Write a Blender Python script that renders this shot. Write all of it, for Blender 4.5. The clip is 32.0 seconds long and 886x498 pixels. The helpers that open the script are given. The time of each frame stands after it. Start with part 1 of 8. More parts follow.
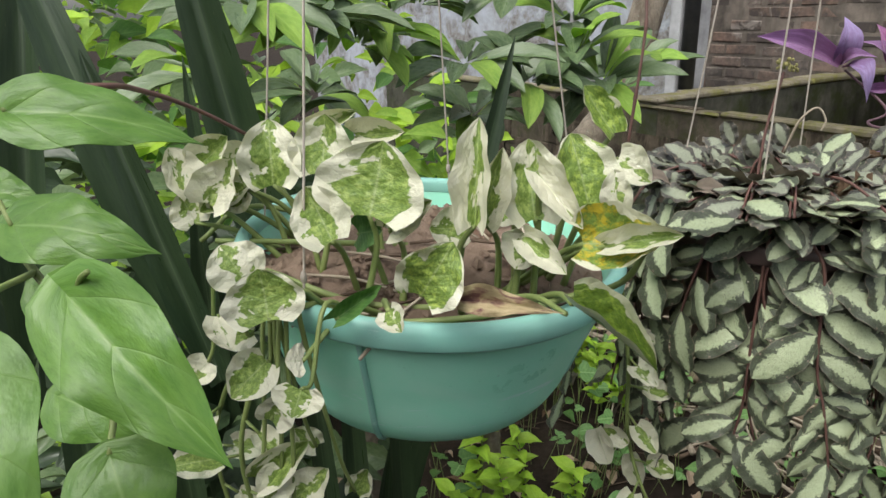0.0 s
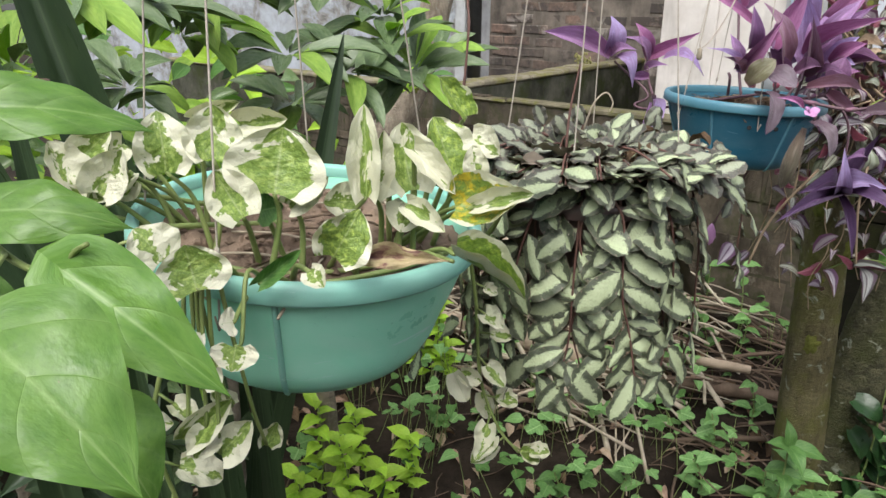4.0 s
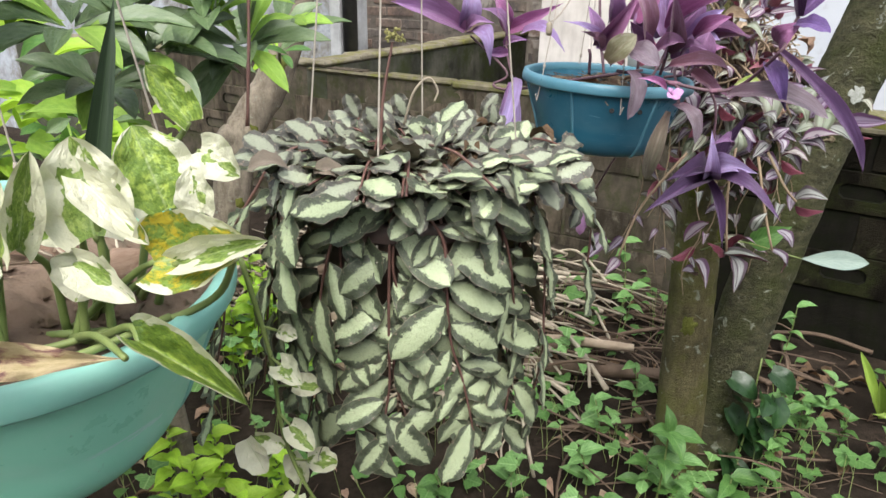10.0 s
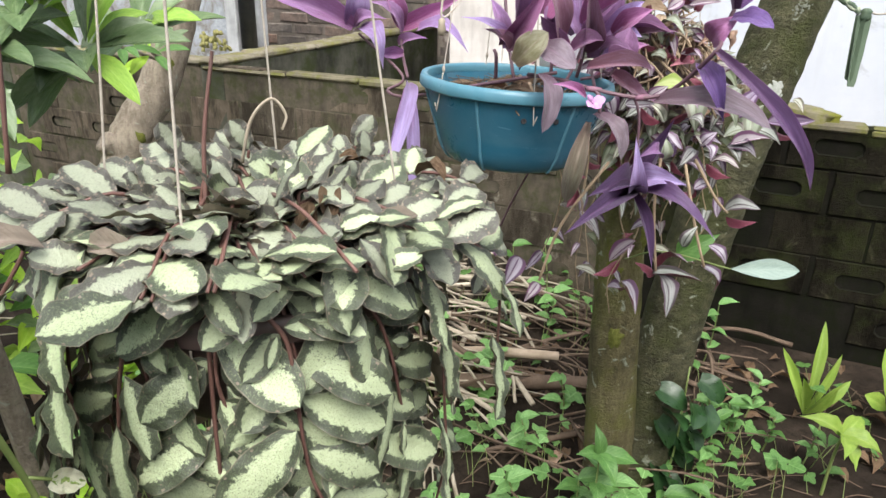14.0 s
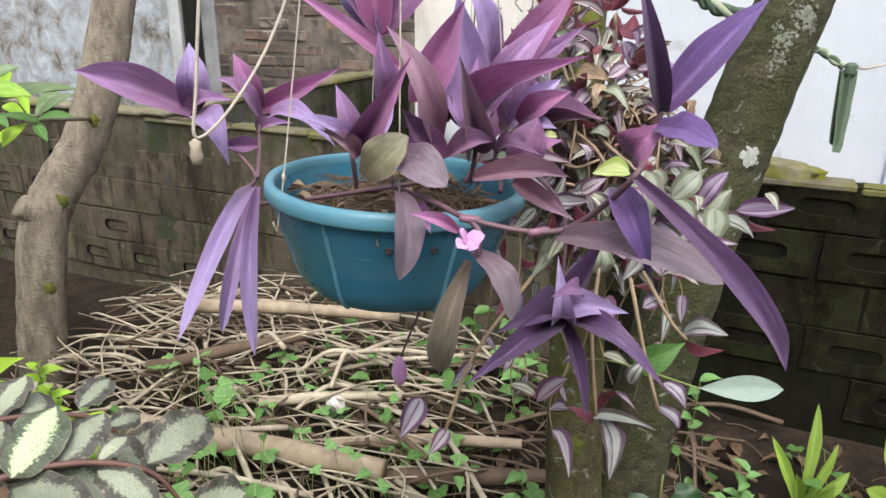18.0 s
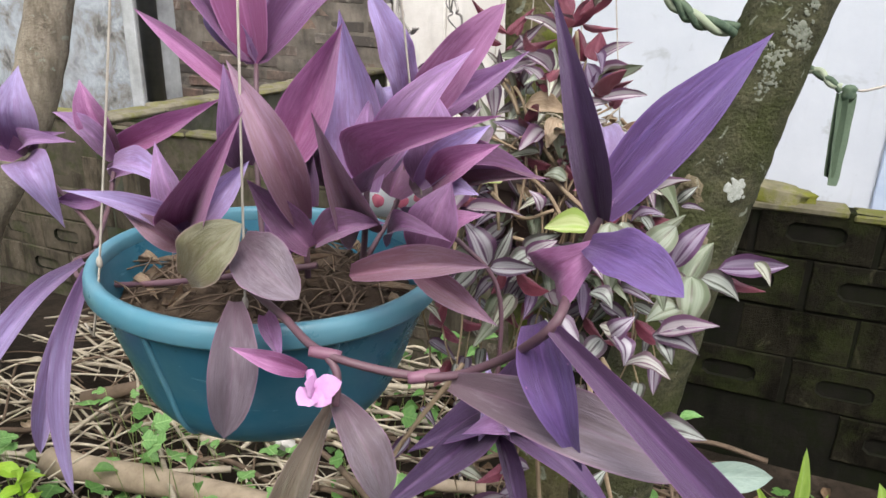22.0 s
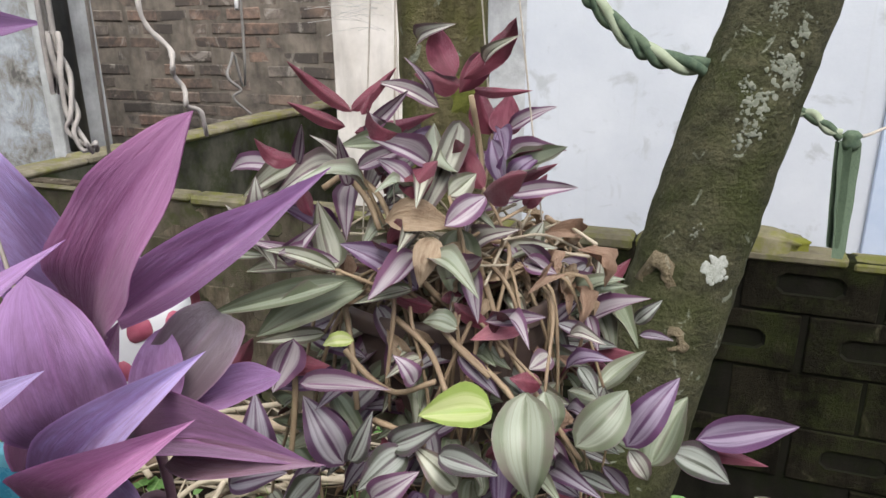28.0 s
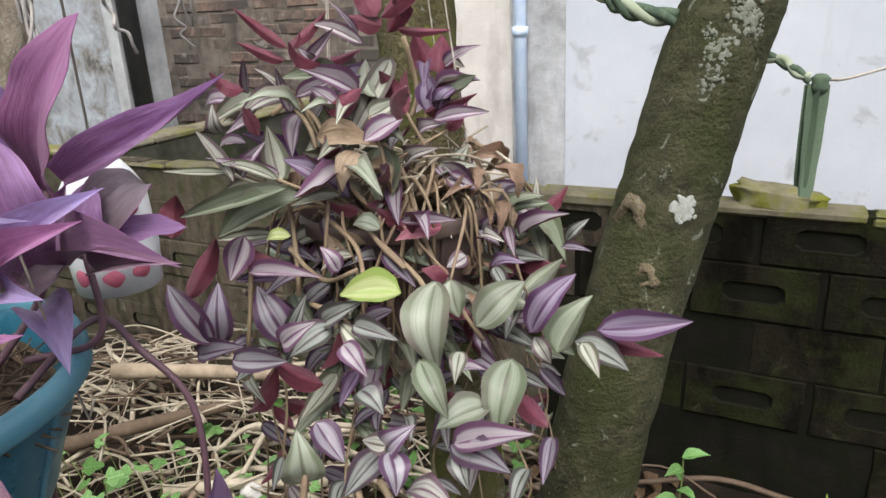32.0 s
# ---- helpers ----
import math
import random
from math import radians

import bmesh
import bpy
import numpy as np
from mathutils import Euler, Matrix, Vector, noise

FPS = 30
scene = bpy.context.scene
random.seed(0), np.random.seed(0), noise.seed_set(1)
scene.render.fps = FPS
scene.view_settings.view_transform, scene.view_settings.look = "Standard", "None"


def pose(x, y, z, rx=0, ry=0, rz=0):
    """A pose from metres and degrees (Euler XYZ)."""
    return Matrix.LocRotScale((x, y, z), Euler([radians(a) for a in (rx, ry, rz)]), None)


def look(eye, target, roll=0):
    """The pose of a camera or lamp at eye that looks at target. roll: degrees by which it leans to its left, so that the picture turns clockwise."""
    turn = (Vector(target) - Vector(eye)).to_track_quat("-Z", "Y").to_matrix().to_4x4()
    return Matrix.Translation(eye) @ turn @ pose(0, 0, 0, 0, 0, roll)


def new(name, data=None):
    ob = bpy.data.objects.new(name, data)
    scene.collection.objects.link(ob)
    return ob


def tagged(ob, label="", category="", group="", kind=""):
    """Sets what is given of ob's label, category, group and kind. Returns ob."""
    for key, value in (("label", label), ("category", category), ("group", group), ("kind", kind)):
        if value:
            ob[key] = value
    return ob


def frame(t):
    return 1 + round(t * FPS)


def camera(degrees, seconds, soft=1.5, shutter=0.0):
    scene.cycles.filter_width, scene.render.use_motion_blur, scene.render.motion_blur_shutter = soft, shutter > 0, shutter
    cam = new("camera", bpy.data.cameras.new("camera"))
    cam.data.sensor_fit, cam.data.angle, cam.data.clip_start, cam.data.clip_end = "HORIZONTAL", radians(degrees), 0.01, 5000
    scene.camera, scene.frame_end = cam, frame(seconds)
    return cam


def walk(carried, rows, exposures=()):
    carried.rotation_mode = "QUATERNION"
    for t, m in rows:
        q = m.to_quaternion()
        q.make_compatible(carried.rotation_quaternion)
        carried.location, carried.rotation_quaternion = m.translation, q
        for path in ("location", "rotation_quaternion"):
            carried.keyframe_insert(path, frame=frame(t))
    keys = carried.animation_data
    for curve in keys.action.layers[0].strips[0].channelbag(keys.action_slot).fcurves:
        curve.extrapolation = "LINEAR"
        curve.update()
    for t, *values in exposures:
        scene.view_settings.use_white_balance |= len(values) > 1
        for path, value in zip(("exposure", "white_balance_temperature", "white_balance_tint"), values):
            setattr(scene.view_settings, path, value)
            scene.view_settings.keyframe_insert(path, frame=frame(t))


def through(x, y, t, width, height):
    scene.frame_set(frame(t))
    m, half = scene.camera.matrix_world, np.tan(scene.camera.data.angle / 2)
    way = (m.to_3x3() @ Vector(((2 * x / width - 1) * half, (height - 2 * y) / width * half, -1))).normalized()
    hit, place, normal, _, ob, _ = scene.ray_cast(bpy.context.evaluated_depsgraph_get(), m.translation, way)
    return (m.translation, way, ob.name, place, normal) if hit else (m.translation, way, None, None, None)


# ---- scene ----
cam = camera(64.9, 32.0)
METRES, EYE, TILT, LEAN, TURN = 1.36, 1.12, -19.0, 1.0, 0.0
ROWS = [
    (0.0, 0.0, 0.0, 0.0, 0.0, 0.0, -0.0),
    (0.5, -0.0113, -0.0083, -0.0022, -3.46, 0.24, 1.53),
    (1.0, -0.0186, -0.0159, -0.002, -6.72, -0.08, 3.6),
    (1.5, -0.0287, -0.0204, -0.0065, -9.25, -0.91, 3.59),
    (2.0, -0.0418, -0.0324, -0.0061, -10.7, -0.98, 3.9),
    (2.5, -0.0465, -0.0404, -0.0065, -12.95, -1.08, 3.65),
    (4.5, -0.0366, -0.0421, -0.0104, -18.52, -1.95, 4.39),
    (5.0, -0.0146, -0.0244, -0.0077, -21.22, -3.25, 4.63),
    (5.5, -0.0032, -0.0163, -0.0017, -21.97, -3.47, 5.61),
    (6.0, 0.0038, -0.0059, 0.0001, -23.45, -3.61, 5.78),
    (6.5, 0.0116, -0.0013, 0.0019, -24.73, -3.85, 6.13),
    (7.0, 0.0173, -0.0006, 0.0036, -25.49, -3.71, 6.05),
    (7.5, 0.0234, 0.0022, 0.0022, -25.07, -4.12, 6.1),
    (8.0, 0.0323, 0.007, 0.0024, -25.54, -4.41, 6.35),
    (8.5, 0.034, 0.0118, 0.0047, -24.8, -4.31, 6.51),
    (9.0, 0.0377, 0.0181, 0.0075, -24.78, -4.28, 6.46),
    (9.5, 0.0382, 0.0214, 0.0108, -24.17, -3.99, 6.2),
    (10.0, 0.0446, 0.0268, 0.012, -24.51, -4.33, 6.16),
    (10.5, 0.0551, 0.0356, 0.0132, -25.09, -4.62, 6.35),
    (11.0, 0.0681, 0.0503, 0.0111, -25.4, -5.03, 6.47),
    (11.5, 0.0775, 0.0579, 0.0114, -24.73, -4.97, 6.74),
    (12.0, 0.0964, 0.0669, 0.01, -25.21, -5.1, 6.7),
    (12.5, 0.1076, 0.0757, 0.0109, -25.75, -5.51, 6.53),
    (13.0, 0.1132, 0.0879, 0.0154, -27.97, -6.31, 7.06),
    (13.5, 0.1122, 0.0944, 0.0243, -29.02, -6.03, 7.64),
    (14.0, 0.1144, 0.1069, 0.036, -31.0, -5.67, 8.13),
    (14.5, 0.1153, 0.1195, 0.0441, -32.25, -5.18, 9.25),
    (16.5, 0.1884, 0.1574, 0.0706, -31.45, -3.73, 8.85),
    (17.0, 0.2206, 0.168, 0.0767, -31.66, -3.68, 9.3),
    (17.5, 0.2478, 0.1802, 0.0803, -31.86, -3.86, 9.2),
    (18.0, 0.2757, 0.1911, 0.088, -31.66, -3.12, 8.85),
    (18.5, 0.2945, 0.1977, 0.0922, -31.15, -2.89, 8.94),
    (19.0, 0.312, 0.1977, 0.0954, -30.33, -2.54, 8.68),
    (19.5, 0.3279, 0.1993, 0.0967, -29.83, -2.35, 7.65),
    (20.0, 0.3363, 0.2035, 0.1029, -28.87, -2.48, 8.23),
    (20.5, 0.3447, 0.2123, 0.1028, -29.34, -3.57, 8.69),
    (21.0, 0.3563, 0.2241, 0.1079, -30.83, -3.28, 8.17),
    (21.5, 0.3676, 0.237, 0.115, -32.22, -3.16, 8.1),
    (22.0, 0.3767, 0.2561, 0.1228, -32.74, -3.41, 8.3),
    (22.5, 0.3841, 0.2734, 0.1267, -33.47, -3.91, 8.61),
    (23.0, 0.3909, 0.2835, 0.1355, -34.57, -2.96, 8.89),
    (23.5, 0.3944, 0.2915, 0.1386, -34.93, -3.13, 9.54),
    (24.0, 0.4073, 0.2985, 0.1455, -36.17, -3.25, 9.92),
    (24.5, 0.424, 0.3031, 0.1582, -35.38, -2.13, 10.57),
    (25.0, 0.4491, 0.3178, 0.1663, -34.87, -2.27, 9.94),
    (25.5, 0.4689, 0.3291, 0.1701, -34.98, -2.24, 10.19),
    (27.5, 0.5268, 0.3522, 0.1765, -33.89, -2.23, 10.76),
    (28.0, 0.5412, 0.3571, 0.1768, -34.02, -2.0, 10.74),
    (28.5, 0.5566, 0.3565, 0.1774, -34.24, -2.02, 10.91),
    (29.0, 0.5711, 0.351, 0.1774, -33.98, -2.11, 11.41),
    (29.5, 0.578, 0.3433, 0.1743, -33.17, -1.79, 11.32),
    (30.0, 0.5876, 0.3348, 0.1664, -31.9, -1.28, 11.25),
    (30.5, 0.5925, 0.3294, 0.1576, -31.28, -1.32, 11.18),
    (31.0, 0.588, 0.315, 0.1476, -30.35, -0.98, 11.4),
    (31.5, 0.5802, 0.2926, 0.1387, -28.85, -1.03, 11.68),
    (32.0, 0.5677, 0.2687, 0.1248, -28.03, -2.03, 11.27),
]
walk(cam, [(t, pose(0, 0, EYE, TILT, LEAN, TURN) @ pose(METRES * x, METRES * y, METRES * z, 90 + pitch, roll, yaw)) for t, x, y, z, yaw, pitch, roll in ROWS], exposures=[(0.0, 0.62), (2.5, 0.72), (6.0, 1.1), (10.0, 1.15), (13.0, 1.4), (18.0, 1.15), (24.0, 1.05), (28.0, 0.92), (32.0, 0.95)])

# ---- light ----
world = bpy.data.worlds.new("overcast_sky")
scene.world = world
world.use_nodes = True
_wn = world.node_tree.nodes
_wl = world.node_tree.links
_sky = _wn.new("ShaderNodeTexSky")
_sky.sky_type = "NISHITA"
_sky.sun_disc = False
_sky.sun_elevation = radians(60)
_sky.sun_rotation = radians(212)
_sky.dust_density = 3.0
_hsv = _wn.new("ShaderNodeHueSaturation")
_hsv.inputs["Saturation"].default_value = 0.35
_wl.new(_sky.outputs[0], _hsv.inputs["Color"])
_wl.new(_hsv.outputs[0], _wn["Background"].inputs[0])
_wn["Background"].inputs[1].default_value = 0.15
sun_data = bpy.data.lights.new("sun", "SUN")
sun_data.energy = 1.5
sun_data.angle = radians(35)
sun_data.color = (1.0, 0.97, 0.92)
sun = new("sun", sun_data)
sun.matrix_world = look((-0.7, -1.2, 4.0), (0.5, 1.0, 0.5))


# ---- material helpers ----
class Nodes:
    """A short way to write node materials."""

    def __init__(self, name, rough=0.5, metal=0.0, spec=0.5):
        self.mat = bpy.data.materials.new(name)
        self.mat.use_nodes = True
        self.t = self.mat.node_tree
        self.bsdf = self.t.nodes["Principled BSDF"]
        self.out = self.t.nodes["Material Output"]
        self.put("Roughness", rough)
        self.put("Metallic", metal)
        self.put("Specular IOR Level", spec)

    def put(self, socket, v):
        if hasattr(v, "is_output"):
            self.t.links.new(v, self.bsdf.inputs[socket])
        else:
            self.bsdf.inputs[socket].default_value = v

    def node(self, kind, **kw):
        n = self.t.nodes.new(kind)
        return n

    def link(self, a, socket):
        if hasattr(a, "is_output"):
            self.t.links.new(a, socket)
        else:
            socket.default_value = a

    def coord(self, which="Object"):
        return self.node("ShaderNodeTexCoord").outputs[which]

    def rnd(self):
        return self.node("ShaderNodeObjectInfo").outputs["Random"]

    def island(self):
        return self.node("ShaderNodeNewGeometry").outputs["Random Per Island"]

    def math(self, op, a, b=0.0, clamp=False):
        n = self.node("ShaderNodeMath")
        n.operation = op
        n.use_clamp = clamp
        self.link(a, n.inputs[0])
        self.link(b, n.inputs[1])
        return n.outputs[0]

    def noise(self, vec, scale, detail=4.0, rough=0.55, w=None, dist=0.0):
        n = self.node("ShaderNodeTexNoise")
        if w is not None:
            n.noise_dimensions = "4D"
            self.link(w, n.inputs["W"])
        self.link(vec, n.inputs["Vector"])
        n.inputs["Scale"].default_value = scale
        n.inputs["Detail"].default_value = detail
        n.inputs["Roughness"].default_value = rough
        n.inputs["Distortion"].default_value = dist
        return n.outputs["Fac"]

    def ramp(self, fac, *stops):
        n = self.node("ShaderNodeValToRGB")
        self.link(fac, n.inputs[0])
        el = n.color_ramp.elements
        while len(el) < len(stops):
            el.new(0.5)
        for e, (p, c) in zip(el, stops):
            e.position = p
            e.color = (*c, 1) if isinstance(c, tuple) else (c, c, c, 1)
        return n.outputs[0]

    def mix(self, fac, a, b, kind="MIX"):
        n = self.node("ShaderNodeMix")
        n.data_type = "RGBA"
        n.blend_type = kind
        self.link(fac, n.inputs[0])
        for v, s in ((a, n.inputs[6]), (b, n.inputs[7])):
            self.link((*v, 1) if isinstance(v, tuple) else v, s)
        return n.outputs[2]

    def scaled(self, vec, sx, sy, sz):
        n = self.node("ShaderNodeMapping")
        self.link(vec, n.inputs[0])
        n.inputs["Scale"].default_value = (sx, sy, sz)
        return n.outputs[0]

    def split(self, vec):
        n = self.node("ShaderNodeSeparateXYZ")
        self.link(vec, n.inputs[0])
        return n.outputs

    def shade(self, colour, amount_rnd=0.25):
        """Vary a colour a little in value from object to object."""
        n = self.node("ShaderNodeHueSaturation")
        self.link(colour, n.inputs["Color"])
        v = self.math("MULTIPLY_ADD", self.rnd(), amount_rnd)
        v.node.inputs[2].default_value = 1 - amount_rnd / 2
        self.link(v, n.inputs["Value"])
        return n.outputs[0]

    def bump(self, height, strength=0.3, distance=0.01):
        n = self.node("ShaderNodeBump")
        n.inputs["Strength"].default_value = strength
        n.inputs["Distance"].default_value = distance
        self.link(height, n.inputs["Height"])
        self.t.links.new(n.outputs[0], self.bsdf.inputs["Normal"])

    def base(self, colour):
        self.put("Base Color", (*colour, 1) if isinstance(colour, tuple) else colour)
        self.colour = colour

    def glow_through(self, amount=0.25, tint=(1.2, 1.2, 0.8)):
        """Light passes through the leaf."""
        tr = self.node("ShaderNodeBsdfTranslucent")
        if isinstance(self.colour, tuple):
            tr.inputs[0].default_value = (*[c * k for c, k in zip(self.colour, tint)], 1)
        else:
            self.link(self.mix(1.0, self.colour, tint, "MULTIPLY"), tr.inputs[0])
        m = self.node("ShaderNodeMixShader")
        m.inputs[0].default_value = amount
        self.t.links.new(self.bsdf.outputs[0], m.inputs[1])
        self.t.links.new(tr.outputs[0], m.inputs[2])
        self.t.links.new(m.outputs[0], self.out.inputs[0])
        return self.mat


def leaf_uv(k):
    """across: 0 on the midrib, 1 at the edge; along: 0 at the base, 1 at the tip."""
    x, y, z = k.split(k.coord("UV"))
    a = k.math("ABSOLUTE", k.math("MULTIPLY_ADD", x, 2.0))
    a.node.inputs[0].links[0].from_node.inputs[2].default_value = -1.0
    return a, y, x


def veins(k, across, along, slant=0.35, count=9.0):
    """Side veins that run forward to the edge."""
    s = k.math("MULTIPLY", k.math("SUBTRACT", along, k.math("MULTIPLY", across, slant)), count * 6.283)
    return k.math("POWER", k.math("ABSOLUTE", k.math("SINE", k.math("MULTIPLY", s, 0.5))), 0.35)


# ---- mesh helpers ----
def mesh(name, verts, faces, mats, uv=None, index=None, smooth=True):
    me = bpy.data.meshes.new(name)
    me.from_pydata([tuple(v) for v in verts], [], faces)
    for m in mats if isinstance(mats, (list, tuple)) else [mats]:
        me.materials.append(m)
    if uv is not None:
        lay = me.uv_layers.new(name="UVMap")
        ids = np.empty(len(me.loops), dtype=np.int32)
        me.loops.foreach_get("vertex_index", ids)
        lay.data.foreach_set("uv", np.asarray(uv, dtype=np.float32)[ids].ravel())
    if index is not None:
        me.polygons.foreach_set("material_index", np.asarray(index, dtype=np.int32))
    if smooth:
        me.polygons.foreach_set("use_smooth", np.ones(len(me.polygons), dtype=bool))
    me.update()
    return me


def thing(name, label, category, at=(0, 0, 0), group="", kind=""):
    ob = new(name)
    ob.location = at
    ob.empty_display_size = 0.02
    return tagged(ob, label, category, group, kind)


def part(name, me, parent=None, label="", m=None):
    """Links a mesh, given in world places, under a thing or a part; m: a world pose."""
    ob = new(name, me)
    w = m if m is not None else Matrix()
    if parent is not None:
        ob.parent = parent
        ob.matrix_parent_inverse = world_of(parent).inverted()
    ob.matrix_basis = w
    if label:
        tagged(ob, label)
    return ob


def world_of(ob):
    m = ob.matrix_basis.copy()
    if ob.parent is not None:
        m = world_of(ob.parent) @ ob.matrix_parent_inverse @ m
    return m


def spline(pts, n=6):
    """A smooth line through the points."""
    p = [Vector(q) for q in pts]
    if len(p) < 3:
        return [p[0].lerp(p[-1], i / n) for i in range(n + 1)]
    p = [2 * p[0] - p[1]] + p + [2 * p[-1] - p[-2]]
    res = []
    for i in range(1, len(p) - 2):
        a, b, c, d = p[i - 1 : i + 3]
        for j in range(n):
            t = j / n
            res.append(0.5 * (2 * b + (c - a) * t + (2 * a - 5 * b + 4 * c - d) * t * t + (3 * b - a - 3 * c + d) * t**3))
    res.append(p[-2])
    return res


def tube_data(pts, r0, r1=None, sides=6, n=5, wob=0.0, seed=0, verts=None, faces=None, caps=True):
    """A round tapered tube along a smooth line."""
    rng = random.Random(seed)
    line = spline(pts, n) if n > 1 else [Vector(q) for q in pts]
    verts = [] if verts is None else verts
    faces = [] if faces is None else faces
    r1 = r0 if r1 is None else r1
    base = len(verts)
    side = None
    for i, c in enumerate(line):
        d = (line[min(i + 1, len(line) - 1)] - line[max(i - 1, 0)]).normalized()
        if side is None:
            side = d.orthogonal().normalized()
        side = (side - d * side.dot(d)).normalized()
        up = d.cross(side)
        t = i / (len(line) - 1)
        r = (r0(t) if callable(r0) else r0 + (r1 - r0) * t) * (1 + wob * (rng.random() - 0.5))
        for k in range(sides):
            a = 2 * math.pi * k / sides
            rr = r * (1 + wob * 0.5 * (rng.random() - 0.5))
            verts.append(c + side * (rr * math.cos(a)) + up * (rr * math.sin(a)))
    for i in range(len(line) - 1):
        for k in range(sides):
            a, b = base + i * sides + k, base + i * sides + (k + 1) % sides
            faces.append((a, b, b + sides, a + sides))
    if caps:
        faces.append(tuple(base + k for k in reversed(range(sides))))
        e = base + (len(line) - 1) * sides
        faces.append(tuple(e + k for k in range(sides)))
    return verts, faces


def tube(name, pts, r0, r1, mat, parent, sides=6, n=5, wob=0.0, seed=0, label=""):
    v, f = tube_data(pts, r0, r1, sides, n, wob, seed)
    return part(name, mesh(name, v, f, mat), parent, label)


def lathe_data(profile, seg=64, centre=(0, 0, 0)):
    """A turned shape from (radius, height) pairs."""
    cx, cy, cz = centre
    verts, faces = [], []
    for r, z in profile:
        for k in range(seg):
            a = 2 * math.pi * k / seg
            verts.append((cx + r * math.cos(a), cy + r * math.sin(a), cz + z))
    for i in range(len(profile) - 1):
        for k in range(seg):
            a, b = i * seg + k, i * seg + (k + 1) % seg
            faces.append((a, b, b + seg, a + seg))
    return verts, faces


def box_data(lo, hi, bevel=0.0, verts=None, faces=None):
    """A box with bevelled edges."""
    verts = [] if verts is None else verts
    faces = [] if faces is None else faces
    bm = bmesh.new()
    bmesh.ops.create_cube(bm, size=1.0)
    for v in bm.verts:
        v.co = Vector([l + (h - l) * (c + 0.5) for l, h, c in zip(lo, hi, v.co)])
    if bevel:
        bmesh.ops.bevel(bm, geom=list(bm.edges), offset=bevel, segments=1, affect="EDGES", profile=0.5)
    base = len(verts)
    bm.verts.index_update()
    verts += [v.co.copy() for v in bm.verts]
    faces += [tuple(base + v.index for v in f.verts) for f in bm.faces]
    bm.free()
    return verts, faces


# ---- leaves ----
def heart(v):
    return (math.sin(math.pi * min(1, (0.06 + 0.94 * v) ** 0.72)) ** 0.62) if v < 1 else 0.0


def lance(v):
    if v >= 1:
        return 0.0
    return 0.30 * (1 - v) ** 2 + math.sin(math.pi * min(1, (0.05 + 0.95 * v) ** 0.80)) ** 1.08 * (1 - 0.10 * v)


def droop(v):
    """A long limp leaf, broadest towards its blunt end."""
    return (0.30 + 0.70 * math.sin(math.pi * 0.5 * min(1.0, v * 1.5))) * (1 - v**7) ** 0.8 if v < 1 else 0.0


def ovate(v):
    return max(0.0, math.sin(math.pi * min(1, max(0.0, v) ** 0.62)) ** 0.72 * (1 - v**5)) if v < 1 else 0.0


def oval(v):
    return math.sin(math.pi * min(1.0, max(0.0, v**0.92))) ** 0.62


def oblong(v):
    return math.sin(math.pi * min(1, v**1.25)) ** 0.8 * (1 - 0.1 * v)


def strap(v):
    return min(1.0, 0.55 + v * 2) * (1 - v**3) ** 0.7 if v < 1 else 0.0


def leaf_mesh(name, shape, mats, rows=12, cols=7, bulge=0.1, fold=0.15, wave=0.0, cup=0.0, cordate=0.0, twist=0.0, jag=0.0, seed=0):
    """A leaf of length 1 along y and width 1 across x, with its upper face up. With two materials it has an underside of its own."""
    rng = random.Random(seed)
    ph = rng.random() * 6
    verts, uv, faces, index = [], [], [], []
    two = len(mats) > 1
    for layer in range(2 if two else 1):
        base = len(verts)
        for i in range(rows + 1):
            v = i / rows
            w = shape(v) * 0.5
            if jag:
                w *= 1 + jag * math.sin(v * 40 + ph)
            tw = twist * (v - 0.3)
            for j in range(cols):
                s = 2 * j / (cols - 1) - 1
                a = abs(s)
                x = s * w
                y = v - cordate * (a**1.5) * (1 - v) ** 5
                z = bulge * math.sin(math.pi * v) + fold * a * w * 2 - cup * a * a * w
                z += wave * math.sin(v * 17 + ph + (2 if s > 0 else 0)) * a * a * min(1, w * 4)
                x, z = x * math.cos(tw) - z * math.sin(tw) * 0.2, z + x * math.sin(tw)
                verts.append((x, y, z - layer * 0.006))
                uv.append((0.5 + 0.5 * s, v))
        for i in range(rows):
            for j in range(cols - 1):
                a = base + i * cols + j
                q = (a, a + 1, a + cols + 1, a + cols)
                faces.append(q if layer == 0 else q[::-1])
                index.append(layer)
    return mesh(name, verts, faces, mats, uv, index)


def leaf_pose(base, tip, width, face, thick=None):
    """Puts a leaf of leaf_mesh from base to tip with its upper side turned to the direction face."""
    b, t = Vector(base), Vector(tip)
    y = t - b
    length = y.length
    y = y / length
    z = Vector(face)
    z = z - y * z.dot(y)
    z = z.normalized() if z.length > 1e-5 else y.orthogonal().normalized()
    x = y.cross(z)
    h = min(length, 2.6 * width) if thick is None else thick
    m = Matrix((x * width, y * length, z * h)).transposed().to_4x4()
    m.translation = b
    return m


def add_leaf(parent, me, base, tip, width, face, name="leaf", label="", thick=None):
    return part(name, me, parent, label, leaf_pose(base, tip, width, face, thick))


